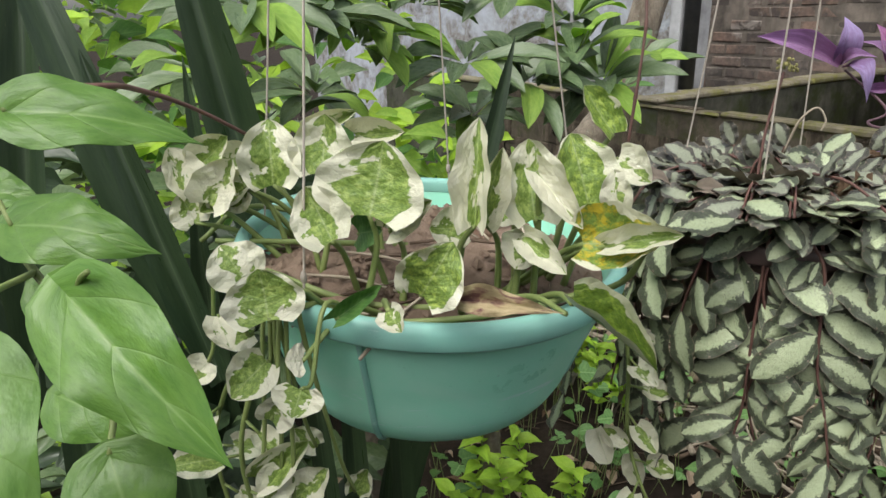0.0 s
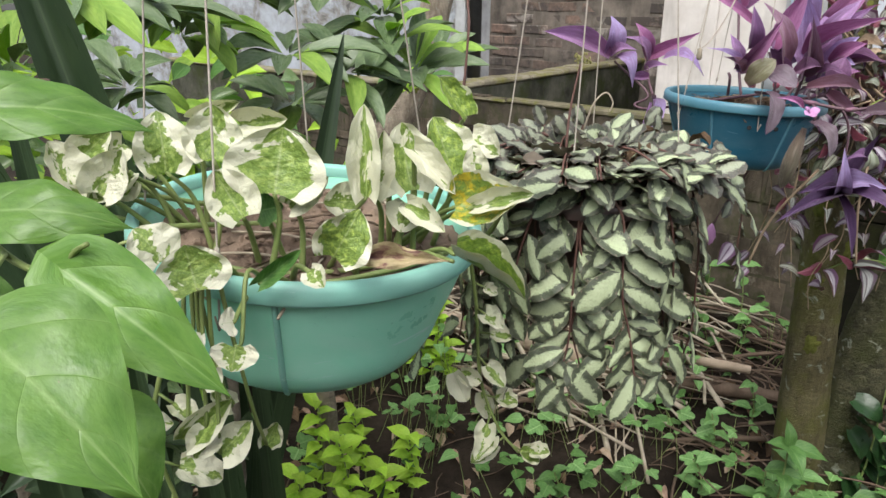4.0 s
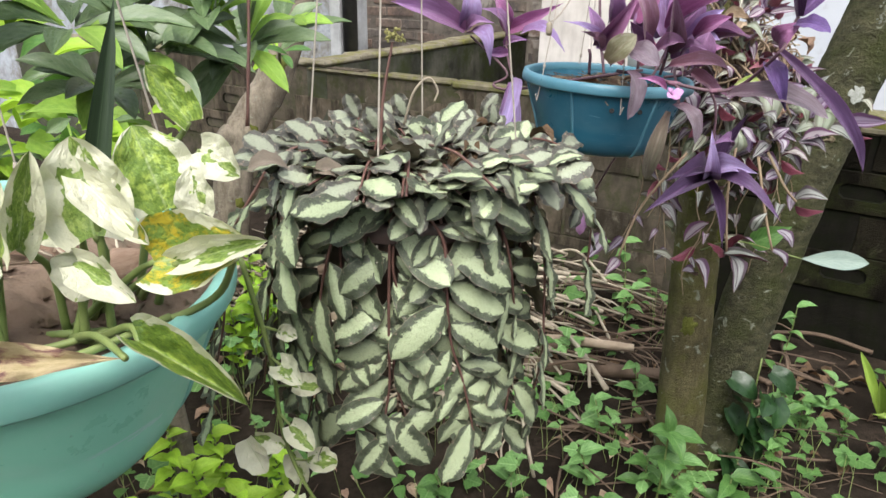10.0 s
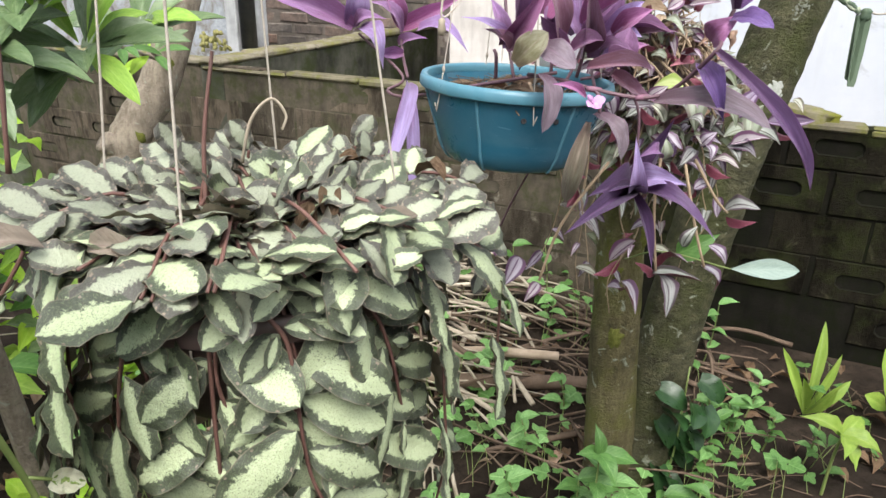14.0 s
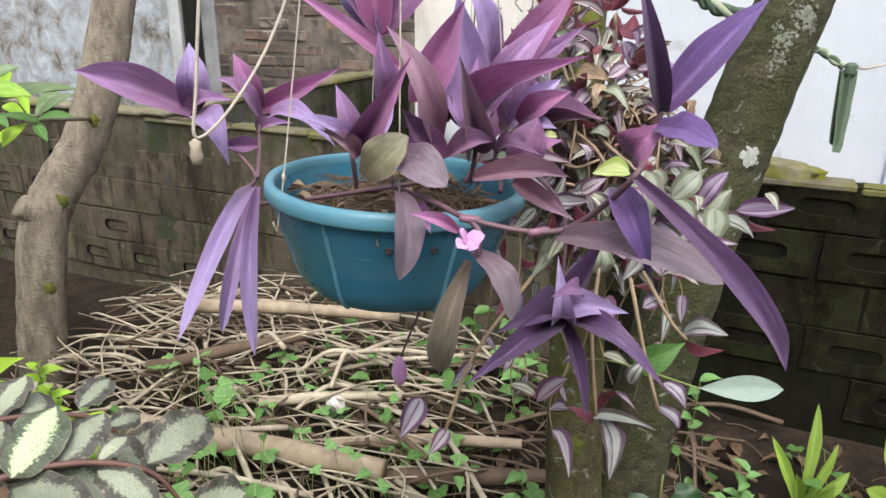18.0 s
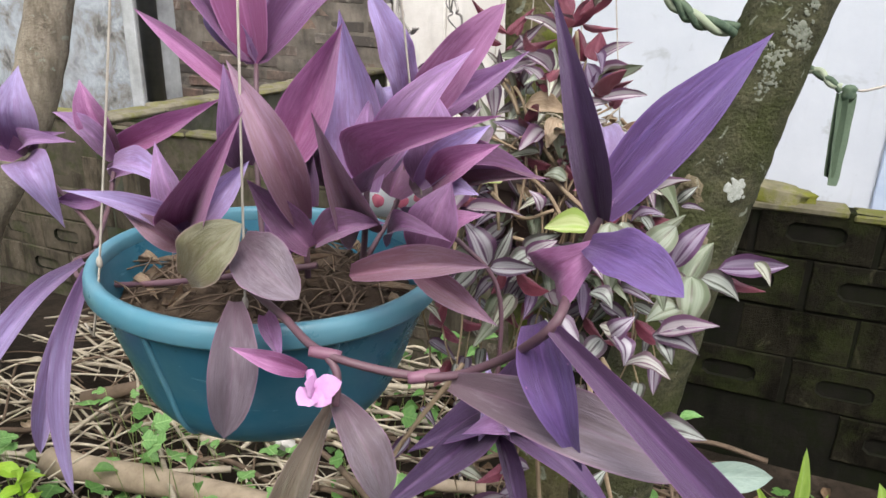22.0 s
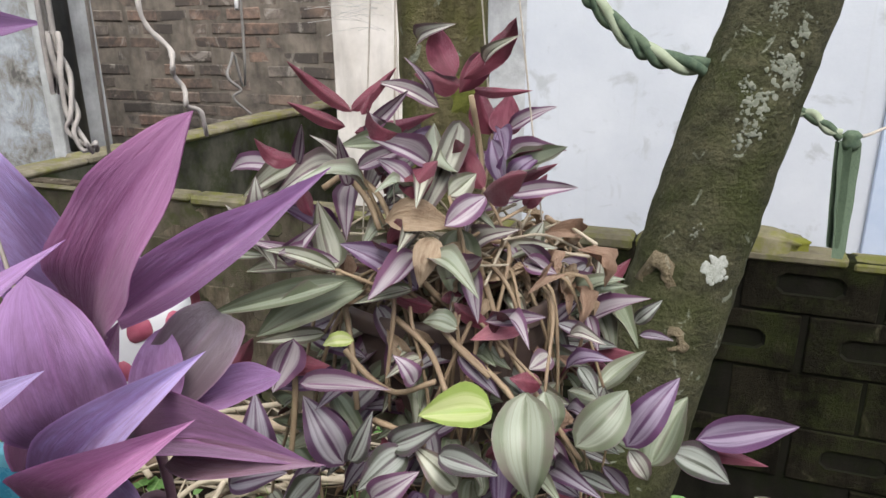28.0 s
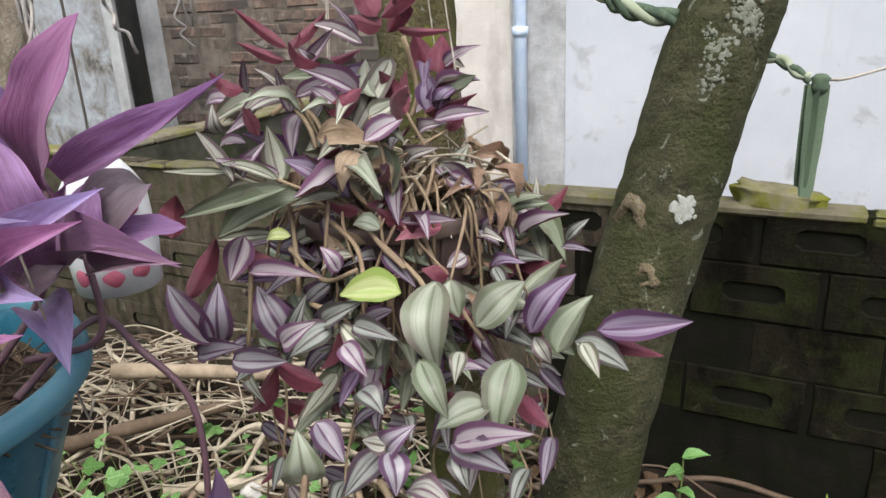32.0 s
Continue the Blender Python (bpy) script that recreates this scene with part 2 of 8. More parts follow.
def many(name, me_list, poses, parent=None):
    """Joins many posed copies of light meshes into one mesh; they keep their materials and UVs."""
    verts, faces, uv, index = [], [], [], []
    mats = []
    cache = []
    for me in me_list:
        co = np.empty(len(me.vertices) * 3)
        me.vertices.foreach_get("co", co)
        lay = me.uv_layers[0].data if me.uv_layers else None
        loops = [tuple(p.vertices) for p in me.polygons]
        vu = np.zeros((len(me.vertices), 2))
        if lay:
            for p in me.polygons:
                for li in p.loop_indices:
                    vu[me.loops[li].vertex_index] = lay[li].uv
        slot = []
        for m in me.materials:
            if m not in mats:
                mats.append(m)
            slot.append(mats.index(m))
        cache.append((co.reshape(-1, 3), loops, vu, [slot[p.material_index] for p in me.polygons]))
    for k, m in poses:
        co, loops, vu, ix = cache[k]
        a = np.array(m)
        base = len(verts)
        verts.extend((co @ a[:3, :3].T + a[:3, 3]).tolist())
        faces.extend(tuple(base + i for i in f) for f in loops)
        uv.extend(vu.tolist())
        index.extend(ix)
    return mesh(name, verts, faces, mats, uv, index)

# ---- materials ----
def mat_concrete(name, light, dark, scale=6.0, moss=None, rough=0.95):
    k = Nodes(name, rough, spec=0.08)
    o = k.coord()
    c = k.mix(k.ramp(k.noise(o, scale, 8, 0.65), (0.35, 0.0), (0.7, 1.0)), dark, light)
    c = k.mix(k.ramp(k.noise(k.scaled(o, 3, 3, 0.7), scale * 0.7, 6), (0.5, 0.0), (0.75, 0.55)), c, tuple(d * 0.45 for d in dark))
    if moss:
        c = k.mix(k.ramp(k.noise(o, scale * 1.3, 6, 0.7), (0.46, 0.0), (0.62, 0.9)), c, moss)
    k.base(c)
    k.bump(k.noise(o, 90, 6, 0.7), 0.5, 0.004)
    return k.mat


def mat_brick(name, a, b, moss, moss_at=0.5, lime=(0.27, 0.25, 0.20), lime_at=0.60):
    """Old brick under patches of moss, flakes of lime and black streaks that run on from brick to brick."""
    k = Nodes(name, 0.95, spec=0.06)
    o = k.coord()
    r = k.rnd()
    place = k.node("ShaderNodeNewGeometry").outputs["Position"]
    c = k.mix(r, a, b)
    c = k.mix(k.ramp(k.noise(o, 22, 8, 0.7, w=r), (0.35, 0.0), (0.75, 0.8)), c, tuple(x * 0.4 for x in a))
    c = k.mix(k.ramp(k.noise(place, 11, 9, 0.72, dist=0.6), (lime_at, 0.0), (lime_at + 0.06, 0.75)), c, lime)
    c = k.mix(k.ramp(k.noise(k.scaled(place, 1, 1, 0.28), 14, 7, 0.7), (0.45, 0.0), (0.60, 0.88)), c, tuple(x * 0.22 for x in a))
    c = k.mix(k.ramp(k.noise(place, 7, 7, 0.7), (moss_at, 0.0), (moss_at + 0.16, 0.8)), c, moss)
    k.base(c)
    k.bump(k.math("ADD", k.noise(o, 120, 8, 0.75), k.math("MULTIPLY", k.noise(place, 30, 6, 0.7), 1.2)), 0.9, 0.008)
    return k.mat


def mat_old_brick():
    """Bare house brick: some red, some grey or limed, with broad soot stains across the wall."""
    k = Nodes("weathered_red_brick", 0.92, spec=0.15)
    o = k.coord()
    r = k.rnd()
    c = k.ramp(r, (0.0, (0.22, 0.185, 0.16)), (0.3, (0.38, 0.29, 0.235)), (0.55, (0.44, 0.285, 0.215)), (0.8, (0.30, 0.245, 0.21)), (1.0, (0.52, 0.46, 0.40)))
    c = k.mix(k.ramp(k.noise(o, 22, 8, 0.7, w=r), (0.35, 0.0), (0.75, 0.7)), c, (0.115, 0.10, 0.088))
    c = k.mix(k.ramp(k.noise(o, 40, 6, 0.7, w=k.math("MULTIPLY", r, 5.0)), (0.58, 0.0), (0.68, 0.6)), c, (0.42, 0.39, 0.35))
    place = k.node("ShaderNodeNewGeometry").outputs["Position"]
    c = k.mix(k.ramp(k.noise(place, 3.4, 8, 0.7), (0.38, 0.0), (0.55, 0.90)), c, (0.105, 0.094, 0.086))
    c = k.mix(k.ramp(k.noise(place, 6.5, 7, 0.7, dist=0.5), (0.56, 0.0), (0.64, 0.65)), c, (0.50, 0.45, 0.40))
    k.base(c)
    k.bump(k.noise(o, 120, 8, 0.75), 0.8, 0.006)
    return k.mat


def mat_white_wall():
    k = Nodes("whitewash", 0.85, spec=0.2)
    o = k.coord()
    c = k.mix(k.ramp(k.noise(o, 3.0, 6, 0.6), (0.3, 0.0), (0.7, 1.0)), (0.50, 0.525, 0.575), (0.60, 0.62, 0.66))
    spots = k.ramp(k.noise(o, 8.0, 6, 0.6, dist=0.6), (0.58, 0.0), (0.68, 0.65))
    c = k.mix(spots, c, (0.37, 0.38, 0.39))
    c = k.mix(k.ramp(k.noise(k.scaled(o, 6, 6, 0.35), 5, 4), (0.6, 0.0), (0.75, 0.2)), c, (0.35, 0.36, 0.33))
    k.base(c)
    k.bump(k.noise(o, 60, 6, 0.6), 0.25, 0.003)
    return k.mat


def mat_peeled():
    k = Nodes("peeled_paint", 0.9, spec=0.2)
    o = k.coord()
    c = k.ramp(k.noise(o, 9.0, 10, 0.72, dist=0.4), (0.38, (0.11, 0.105, 0.10)), (0.46, (0.24, 0.23, 0.215)), (0.54, (0.31, 0.33, 0.36)), (0.66, (0.46, 0.48, 0.51)))
    c = k.mix(k.ramp(k.noise(o, 2.2, 4), (0.48, 0.0), (0.62, 0.7)), c, (0.42, 0.45, 0.50))
    k.base(c)
    k.bump(k.noise(o, 30, 8, 0.7), 0.6, 0.006)
    return k.mat


def mat_soil(name, light, dark):
    k = Nodes(name, 0.95, spec=0.1)
    o = k.coord()
    c = k.mix(k.ramp(k.noise(o, 40, 8, 0.7), (0.35, 0.0), (0.7, 1.0)), dark, light)
    c = k.mix(k.ramp(k.noise(o, 5, 6, 0.6), (0.42, 0.0), (0.62, 0.7)), c, tuple(x * 0.5 for x in dark))
    k.base(c)
    k.bump(k.noise(o, 140, 8, 0.75), 0.9, 0.006)
    return k.mat


def mat_bark(name, a, b, moss, moss_lo=0.42, stretch=0.35):
    k = Nodes(name, 0.88, spec=0.2)
    o = k.coord()
    s = k.scaled(o, 1, 1, stretch)
    c = k.mix(k.ramp(k.noise(s, 28, 8, 0.7), (0.38, 0.0), (0.62, 1.0)), tuple(x * 0.75 for x in a), tuple(x * 1.2 for x in b))
    c = k.mix(k.ramp(k.noise(k.scaled(o, 1, 1, 2.6), 60, 6, 0.7), (0.52, 0.0), (0.70, 0.5)), c, tuple(x * 0.5 for x in a))
    c = k.mix(k.ramp(k.noise(o, 11, 6, 0.65), (moss_lo, 0.0), (moss_lo + 0.2, 0.85)), c, moss)
    lich = k.ramp(k.noise(o, 34, 5, 0.6, dist=0.8), (0.62, 0.0), (0.68, 0.6))
    c = k.mix(lich, c, (0.36, 0.39, 0.32))
    k.base(c)
    k.bump(k.math("ADD", k.noise(k.scaled(o, 1, 1, 2.2), 55, 8, 0.75), k.noise(o, 180, 4)), 1.0, 0.008)
    return k.mat


def mat_plastic(name, colour, dirt, rough=0.32, through=0.0):
    k = Nodes(name, rough, spec=0.5)
    o = k.coord()
    c = k.mix(k.ramp(k.noise(o, 9, 7, 0.65, dist=1.0), (0.42, 0.0), (0.70, 0.5)), colour, dirt)
    c = k.mix(k.ramp(k.noise(k.scaled(o, 1, 1, 0.4), 45, 5, 0.7), (0.6, 0.0), (0.8, 0.25)), c, tuple(x * 0.6 for x in dirt))
    scratch = k.noise(k.scaled(o, 1.0, 1.0, 9.0), 16, 6, 0.75, dist=1.5)
    c = k.mix(k.ramp(scratch, (0.62, 0.0), (0.66, 0.45)), c, tuple(min(0.9, x * 1.25 + 0.08) for x in dirt))
    c = k.mix(k.ramp(k.noise(o, 70, 5, 0.75), (0.66, 0.0), (0.72, 0.5)), c, tuple(x * 0.45 for x in colour))
    k.base(c)
    k.put("Roughness", k.ramp(k.noise(o, 14, 6, 0.7), (0.3, rough - 0.08), (0.7, rough + 0.3)))
    k.bump(k.noise(o, 60, 3), 0.06, 0.002)
    return k.glow_through(through, (1.05, 1.05, 1.0)) if through else k.mat


def mat_plain(name, a, b, scale=30.0, rough=0.6, metal=0.0, bump=0.2, spec=0.4):
    k = Nodes(name, rough, metal, spec)
    o = k.coord()
    c = k.mix(k.ramp(k.noise(o, scale, 6, 0.65), (0.3, 0.0), (0.7, 1.0)), a, b)
    k.base(k.shade(c, 0.2))
    k.bump(k.noise(o, scale * 4, 5, 0.7), bump, 0.002)
    return k.mat


def mat_green(name, a, b, vein, rough=0.42, through=0.28, veincount=8.0, veinmix=0.35, edge=None, spec=0.45, quilt=0.35):
    """A plain leaf with lighter or darker veins."""
    k = Nodes(name, rough, spec=spec)
    across, along, x = leaf_uv(k)
    r = k.rnd()
    uvw = k.coord("UV")
    c = k.mix(k.ramp(k.noise(uvw, 5, 5, 0.6, w=k.math("MULTIPLY", r, 9.0)), (0.3, 0.0), (0.7, 1.0)), a, b)
    vn = veins(k, across, along, 0.35, veincount)
    c = k.mix(k.math("MULTIPLY", k.math("SUBTRACT", 1.0, vn), veinmix), c, vein)
    c = k.mix(k.ramp(k.noise(uvw, 17, 6, 0.75, w=k.math("MULTIPLY", r, 5.0)), (0.52, 0.0), (0.66, 0.35)), c, tuple(q * 0.6 for q in a))
    c = k.mix(k.ramp(k.noise(uvw, 30, 3, 0.6, w=k.math("MULTIPLY", r, 13.0)), (0.72, 0.0), (0.76, 0.55)), c, (0.24, 0.22, 0.10))
    c = k.mix(k.ramp(across, (0.0, 0.7), (0.06, 0.0)), c, vein)
    if edge:
        c = k.mix(k.ramp(across, (0.9, 0.0), (0.97, 0.8)), c, edge)
    k.base(k.shade(c, 0.35))
    k.put("Roughness", k.ramp(k.noise(uvw, 4, 5, 0.65, w=r), (0.3, max(0.12, rough - 0.1)), (0.7, rough + 0.15)))
    k.bump(k.math("ADD", k.math("MULTIPLY", vn, quilt), k.noise(uvw, 6, 4, 0.55, w=r)), quilt, 0.002 if quilt < 0.5 else 0.004)
    return k.glow_through(through)


def mat_pothos(name, bias=0.0, pale=(0.42, 0.53, 0.15), pale_at=0.5):
    k = Nodes(name, 0.38, spec=0.5)
    across, along, x = leaf_uv(k)
    r = k.rnd()
    uvw = k.coord("UV")
    n = k.noise(k.scaled(uvw, 1.0, 0.9, 1), 3.0, 4, 0.55, w=k.math("MULTIPLY", r, 23.0), dist=0.5)
    fine = k.noise(uvw, 26, 4, 0.7, w=r)
    green = k.mix(k.ramp(fine, (0.35, 0.0), (0.65, 1.0)), (0.115, 0.205, 0.036), (0.28, 0.40, 0.085))
    green = k.mix(k.ramp(k.noise(uvw, 9, 5, 0.7, w=k.math("MULTIPLY", r, 5.0)), (pale_at, 0.0), (pale_at + 0.12, 0.85)), green, pale)
    white = k.mix(fine, (0.66, 0.66, 0.50), (0.80, 0.79, 0.66))
    m = k.math("ADD", k.math("MULTIPLY", k.math("POWER", across, 1.6), 0.48), k.math("MULTIPLY", n, 1.15))
    m = k.math("ADD", m, k.math("MULTIPLY", k.math("SUBTRACT", k.math("FRACT", k.math("MULTIPLY", r, 13.7)), 0.5), 0.22))
    c = k.mix(k.ramp(m, (0.705 - bias, 0.0), (0.725 - bias, 1.0)), green, white)
    c = k.mix(k.ramp(across, (0.0, 0.5), (0.05, 0.0)), c, (0.45, 0.52, 0.25))
    k.base(c)
    k.bump(k.math("ADD", k.math("MULTIPLY", veins(k, across, along, 0.4, 5.0), 0.12), k.noise(uvw, 7, 4, 0.55, w=r)), 0.7, 0.004)
    return k.glow_through(0.22, (1.1, 1.15, 0.7))


def mat_pellionia(name, core_a, core_b, edge_a, edge_b, rough=0.40, reach=0.43):
    """A leaf with a pale, ragged core and a dark, dotted margin."""
    k = Nodes(name, rough, spec=0.5)
    across, along, x = leaf_uv(k)
    r = k.rnd()
    uvw = k.coord("UV")
    fine = k.scaled(uvw, 1.0, 2.1, 1)
    n = k.noise(fine, 6, 6, 0.75, w=k.math("MULTIPLY", r, 11.0))
    vn = veins(k, across, along, 0.30, 8.0)
    m = k.math("ADD", across, k.math("MULTIPLY", k.math("SUBTRACT", n, 0.5), 0.85))
    speck = k.noise(fine, 14, 6, 0.8, w=k.math("MULTIPLY", r, 3.0))
    m = k.math("ADD", m, k.math("MULTIPLY", k.math("SUBTRACT", speck, 0.5), 1.0))
    m = k.math("ADD", m, k.math("MULTIPLY", k.math("SUBTRACT", 0.8, vn), 0.12))
    ends = k.math("ABSOLUTE", k.math("SUBTRACT", along, 0.48))
    m = k.math("ADD", m, k.math("MULTIPLY", k.math("POWER", ends, 3.0), 1.6))
    m = k.math("ADD", m, k.math("MULTIPLY", k.math("SUBTRACT", k.math("FRACT", k.math("MULTIPLY", r, 5.3)), 0.5), 0.20))
    core = k.mix(speck, core_a, core_b)
    core = k.mix(k.ramp(k.math("MULTIPLY", vn, 1.0), (0.25, 0.15), (0.50, 0.0)), core, tuple(c * 0.5 for c in core_a))
    dark = k.mix(n, edge_a, edge_b)
    c = k.mix(k.ramp(m, (reach, 0.0), (reach + 0.10, 1.0)), core, dark)
    dots = k.ramp(k.noise(fine, 30, 4, 0.7, w=k.math("MULTIPLY", r, 7.0)), (0.54, 0.0), (0.61, 0.8))
    c = k.mix(dots, c, k.mix(k.ramp(m, (reach + 0.02, 0.0), (reach + 0.06, 1.0)), tuple(e * 1.6 for e in edge_b), tuple(q * 0.48 for q in core_a)))
    c = k.mix(k.ramp(across, (0.94, 0.0), (0.985, 0.6)), c, (0.24, 0.21, 0.15))
    k.base(k.shade(c, 0.5))
    k.put("Roughness", k.ramp(k.noise(uvw, 5, 4, 0.6, w=r), (0.3, rough - 0.1), (0.7, rough + 0.15)))
    k.bump(k.math("ADD", k.math("MULTIPLY", vn, 0.10), k.noise(fine, 6, 6, 0.65, w=r)), 0.55, 0.002)
    return k.glow_through(0.16, (1.0, 1.1, 0.7))


def mat_streaked(name, a, b, mid, edge, rough=0.38, through=0.25, tint=(1.25, 0.7, 1.15), lines=28.0):
    """A leaf with lengthwise streaks, flushed and shade-darkened at the base, with a pale bloom towards the tip."""
    k = Nodes(name, rough, spec=0.4)
    across, along, x = leaf_uv(k)
    r = k.rnd()
    uvw = k.coord("UV")
    n = k.noise(k.scaled(uvw, lines, 1.6, 1), 1.0, 4, 0.6, w=k.math("MULTIPLY", r, 9.0))
    thin = k.noise(k.scaled(uvw, lines * 2.6, 1.0, 1), 1.0, 3, 0.6, w=k.math("MULTIPLY", r, 5.0))
    big = k.noise(uvw, 2.2, 4, 0.6, w=k.math("MULTIPLY", r, 17.0))
    c = k.mix(k.ramp(k.math("ADD", k.math("MULTIPLY", n, 0.4), k.math("MULTIPLY", big, 0.6)), (0.35, 0.0), (0.65, 1.0)), a, b)
    c = k.mix(k.ramp(k.math("ADD", k.math("MULTIPLY", r, 0.6), k.math("MULTIPLY", big, 0.5)), (0.42, 0.0), (0.85, 0.75)), c, mid)
    # base tint: magenta flush plus the shade of inner leaf bases, as colour
    c = k.mix(k.ramp(k.math("ADD", along, k.math("MULTIPLY", k.math("SUBTRACT", big, 0.5), 0.8)), (0.0, 0.6), (0.50, 0.0)), c, (a[0] * 0.80, a[1] * 0.50, a[2] * 0.58))
    bloom = k.noise(k.scaled(uvw, 2.0, 1.0, 1), 5.0, 7, 0.72, w=k.math("MULTIPLY", r, 31.0), dist=0.4)
    c = k.mix(k.ramp(k.math("ADD", k.math("MULTIPLY", bloom, 0.8), k.math("MULTIPLY", along, 0.22)), (0.46, 0.0), (0.66, 0.75)), c, tuple(0.45 * q + 0.55 * w for q, w in zip(edge, (1.9 * a[0], 2.9 * a[1], 2.3 * a[2]))))
    c = k.mix(k.ramp(thin, (0.36, 0.22), (0.50, 0.0)), c, tuple(q * 0.6 for q in a))
    c = k.mix(k.ramp(k.noise(k.scaled(uvw, 1.0, 3.0, 1), 16, 4, 0.7, w=k.math("MULTIPLY", r, 3.0)), (0.70, 0.0), (0.76, 0.5)), c, tuple(q * 1.5 for q in edge))
    c = k.mix(k.ramp(across, (0.0, 0.30), (0.05, 0.0)), c, edge)
    c = k.mix(k.ramp(across, (0.92, 0.0), (0.99, 0.7)), c, edge)
    k.base(k.shade(c, 0.35))
    k.put("Sheen Weight", 0.12)
    k.put("Roughness", k.ramp(big, (0.3, rough - 0.08), (0.7, rough + 0.12)))
    k.bump(k.math("ADD", k.math("MULTIPLY", n, 0.7), k.math("ADD", k.math("MULTIPLY", thin, 0.4), bloom)), 0.4, 0.003)
    return k.glow_through(through, tint)


def mat_zebrina(name, pale_a, pale_b, dark_a, dark_b, blush):
    k = Nodes(name, 0.36, spec=0.5)
    across, along, x = leaf_uv(k)
    r = k.rnd()
    uvw = k.coord("UV")
    n = k.noise(k.scaled(uvw, 40, 1.4, 1), 1.0, 4, 0.6, w=k.math("MULTIPLY", r, 9.0))
    big = k.noise(uvw, 2.0, 3, 0.6, w=k.math("MULTIPLY", r, 19.0))
    pick = k.math("FRACT", k.math("MULTIPLY", r, 7.3))
    silver = k.mix(k.ramp(pick, (0.3, 0.0), (0.6, 1.0)), pale_a, pale_b)
    silver = k.mix(k.math("MULTIPLY", n, 0.6), silver, tuple(x * 0.70 for x in pale_a))
    dark = k.mix(k.ramp(pick, (0.25, 0.0), (0.55, 1.0)), dark_a, dark_b)
    dark = k.mix(k.ramp(big, (0.45, 0.0), (0.7, 0.6)), dark, blush)
    wob = k.math("ADD", across, k.math("MULTIPLY", k.math("SUBTRACT", n, 0.5), 0.22))
    f = k.ramp(wob, (0.05, 0.0), (0.14, 0.92), (0.54, 1.0), (0.70, 0.0))
    f = k.math("MULTIPLY", f, k.ramp(k.noise(k.scaled(uvw, 15, 0.8, 1), 1.0, 4, 0.6, w=k.math("MULTIPLY", r, 29.0)), (0.34, 0.45), (0.50, 1.0)))
    c = k.mix(f, dark, silver)
    c = k.mix(k.ramp(across, (0.94, 0.0), (0.99, 0.6)), c, blush)
    k.base(k.shade(c, 0.25))
    k.bump(n, 0.25, 0.002)
    return k.glow_through(0.2, (1.15, 0.95, 0.9))


def mat_dry(name, a, b):
    k = Nodes(name, 0.8, spec=0.2)
    across, along, x = leaf_uv(k)
    uvw = k.coord("UV")
    r = k.rnd()
    n = k.noise(k.scaled(uvw, 12, 3, 1), 1.5, 5, 0.65, w=r)
    c = k.mix(k.ramp(n, (0.3, 0.0), (0.7, 1.0)), a, b)
    stain = k.noise(uvw, 3.5, 6, 0.7, w=k.math("MULTIPLY", r, 13.0), dist=0.6)
    c = k.mix(k.ramp(stain, (0.50, 0.0), (0.64, 0.45)), c, (a[0] * 0.55, a[1] * 0.42, a[2] * 0.38))
    c = k.mix(k.ramp(k.noise(uvw, 24, 5, 0.75, w=r), (0.60, 0.0), (0.68, 0.4)), c, tuple(q * 0.45 for q in a))
    k.base(c)
    k.bump(k.math("ADD", n, stain), 0.8, 0.005)
    return k.glow_through(0.2, (1.1, 0.9, 0.7))


M_SOIL = mat_soil("garden_soil", (0.064, 0.048, 0.036), (0.020, 0.015, 0.011))
M_POTSOIL = mat_soil("pot_soil", (0.468, 0.351, 0.260), (0.247, 0.176, 0.130))
M_COMPOST = mat_soil("fibrous_compost", (0.26, 0.19, 0.13), (0.045, 0.030, 0.024))
M_BRICK_OLD = mat_brick("mossy_dark_brick", (0.165, 0.135, 0.100), (0.098, 0.084, 0.064), (0.059, 0.067, 0.030), 0.55)
# darker mossy copy: shade on the wall's right part is put into the colour
M_BRICK_SHADED = mat_brick("shaded_mossy_brick", (0.0250, 0.0215, 0.0145), (0.0120, 0.0110, 0.0080), (0.028, 0.034, 0.011), 0.47, (0.064, 0.060, 0.037), 0.59)
# darkest mortar: painted shade for the wall's right part and the sunk panels
M_MORTAR_SHADED = mat_concrete("shaded_mossy_mortar", (0.016, 0.014, 0.011), (0.007, 0.007, 0.005), 9, (0.008, 0.010, 0.004))
M_MORTAR_BROWN = mat_concrete("mossy_brown_mortar", (0.125, 0.105, 0.080), (0.060, 0.052, 0.040), 11, (0.050, 0.055, 0.024))
M_CAP = mat_concrete("mossy_cement_cap", (0.203, 0.180, 0.124), (0.098, 0.088, 0.060), 8, (0.112, 0.116, 0.026))
M_CAP_PALE = mat_concrete("pale_cement_cap", (0.300, 0.270, 0.203), (0.165, 0.146, 0.105), 8, (0.180, 0.176, 0.056))
M_MOSSY = mat_concrete("mossy_lump", (0.26, 0.23, 0.16), (0.13, 0.12, 0.07), 9, (0.145, 0.15, 0.022))
M_PLASTER_OLD = mat_concrete("mildewed_plaster", (0.130, 0.128, 0.100), (0.034, 0.035, 0.027), 5, (0.042, 0.052, 0.020))
M_BRICK_RED = mat_old_brick()
M_JOINT = mat_concrete("sooty_mortar", (0.36, 0.31, 0.26), (0.13, 0.115, 0.10), 6)
M_WHITE = mat_white_wall()
M_PEELED = mat_peeled()
M_PILASTER = mat_concrete("pilaster_plaster", (0.72, 0.68, 0.64), (0.55, 0.51, 0.47), 5)
M_GREY_STRIP = mat_concrete("grey_plaster", (0.56, 0.57, 0.58), (0.30, 0.30, 0.30), 7)
M_PIPE = mat_plain("pale_blue_pipe", (0.50, 0.62, 0.80), (0.62, 0.72, 0.86), 20, 0.4)
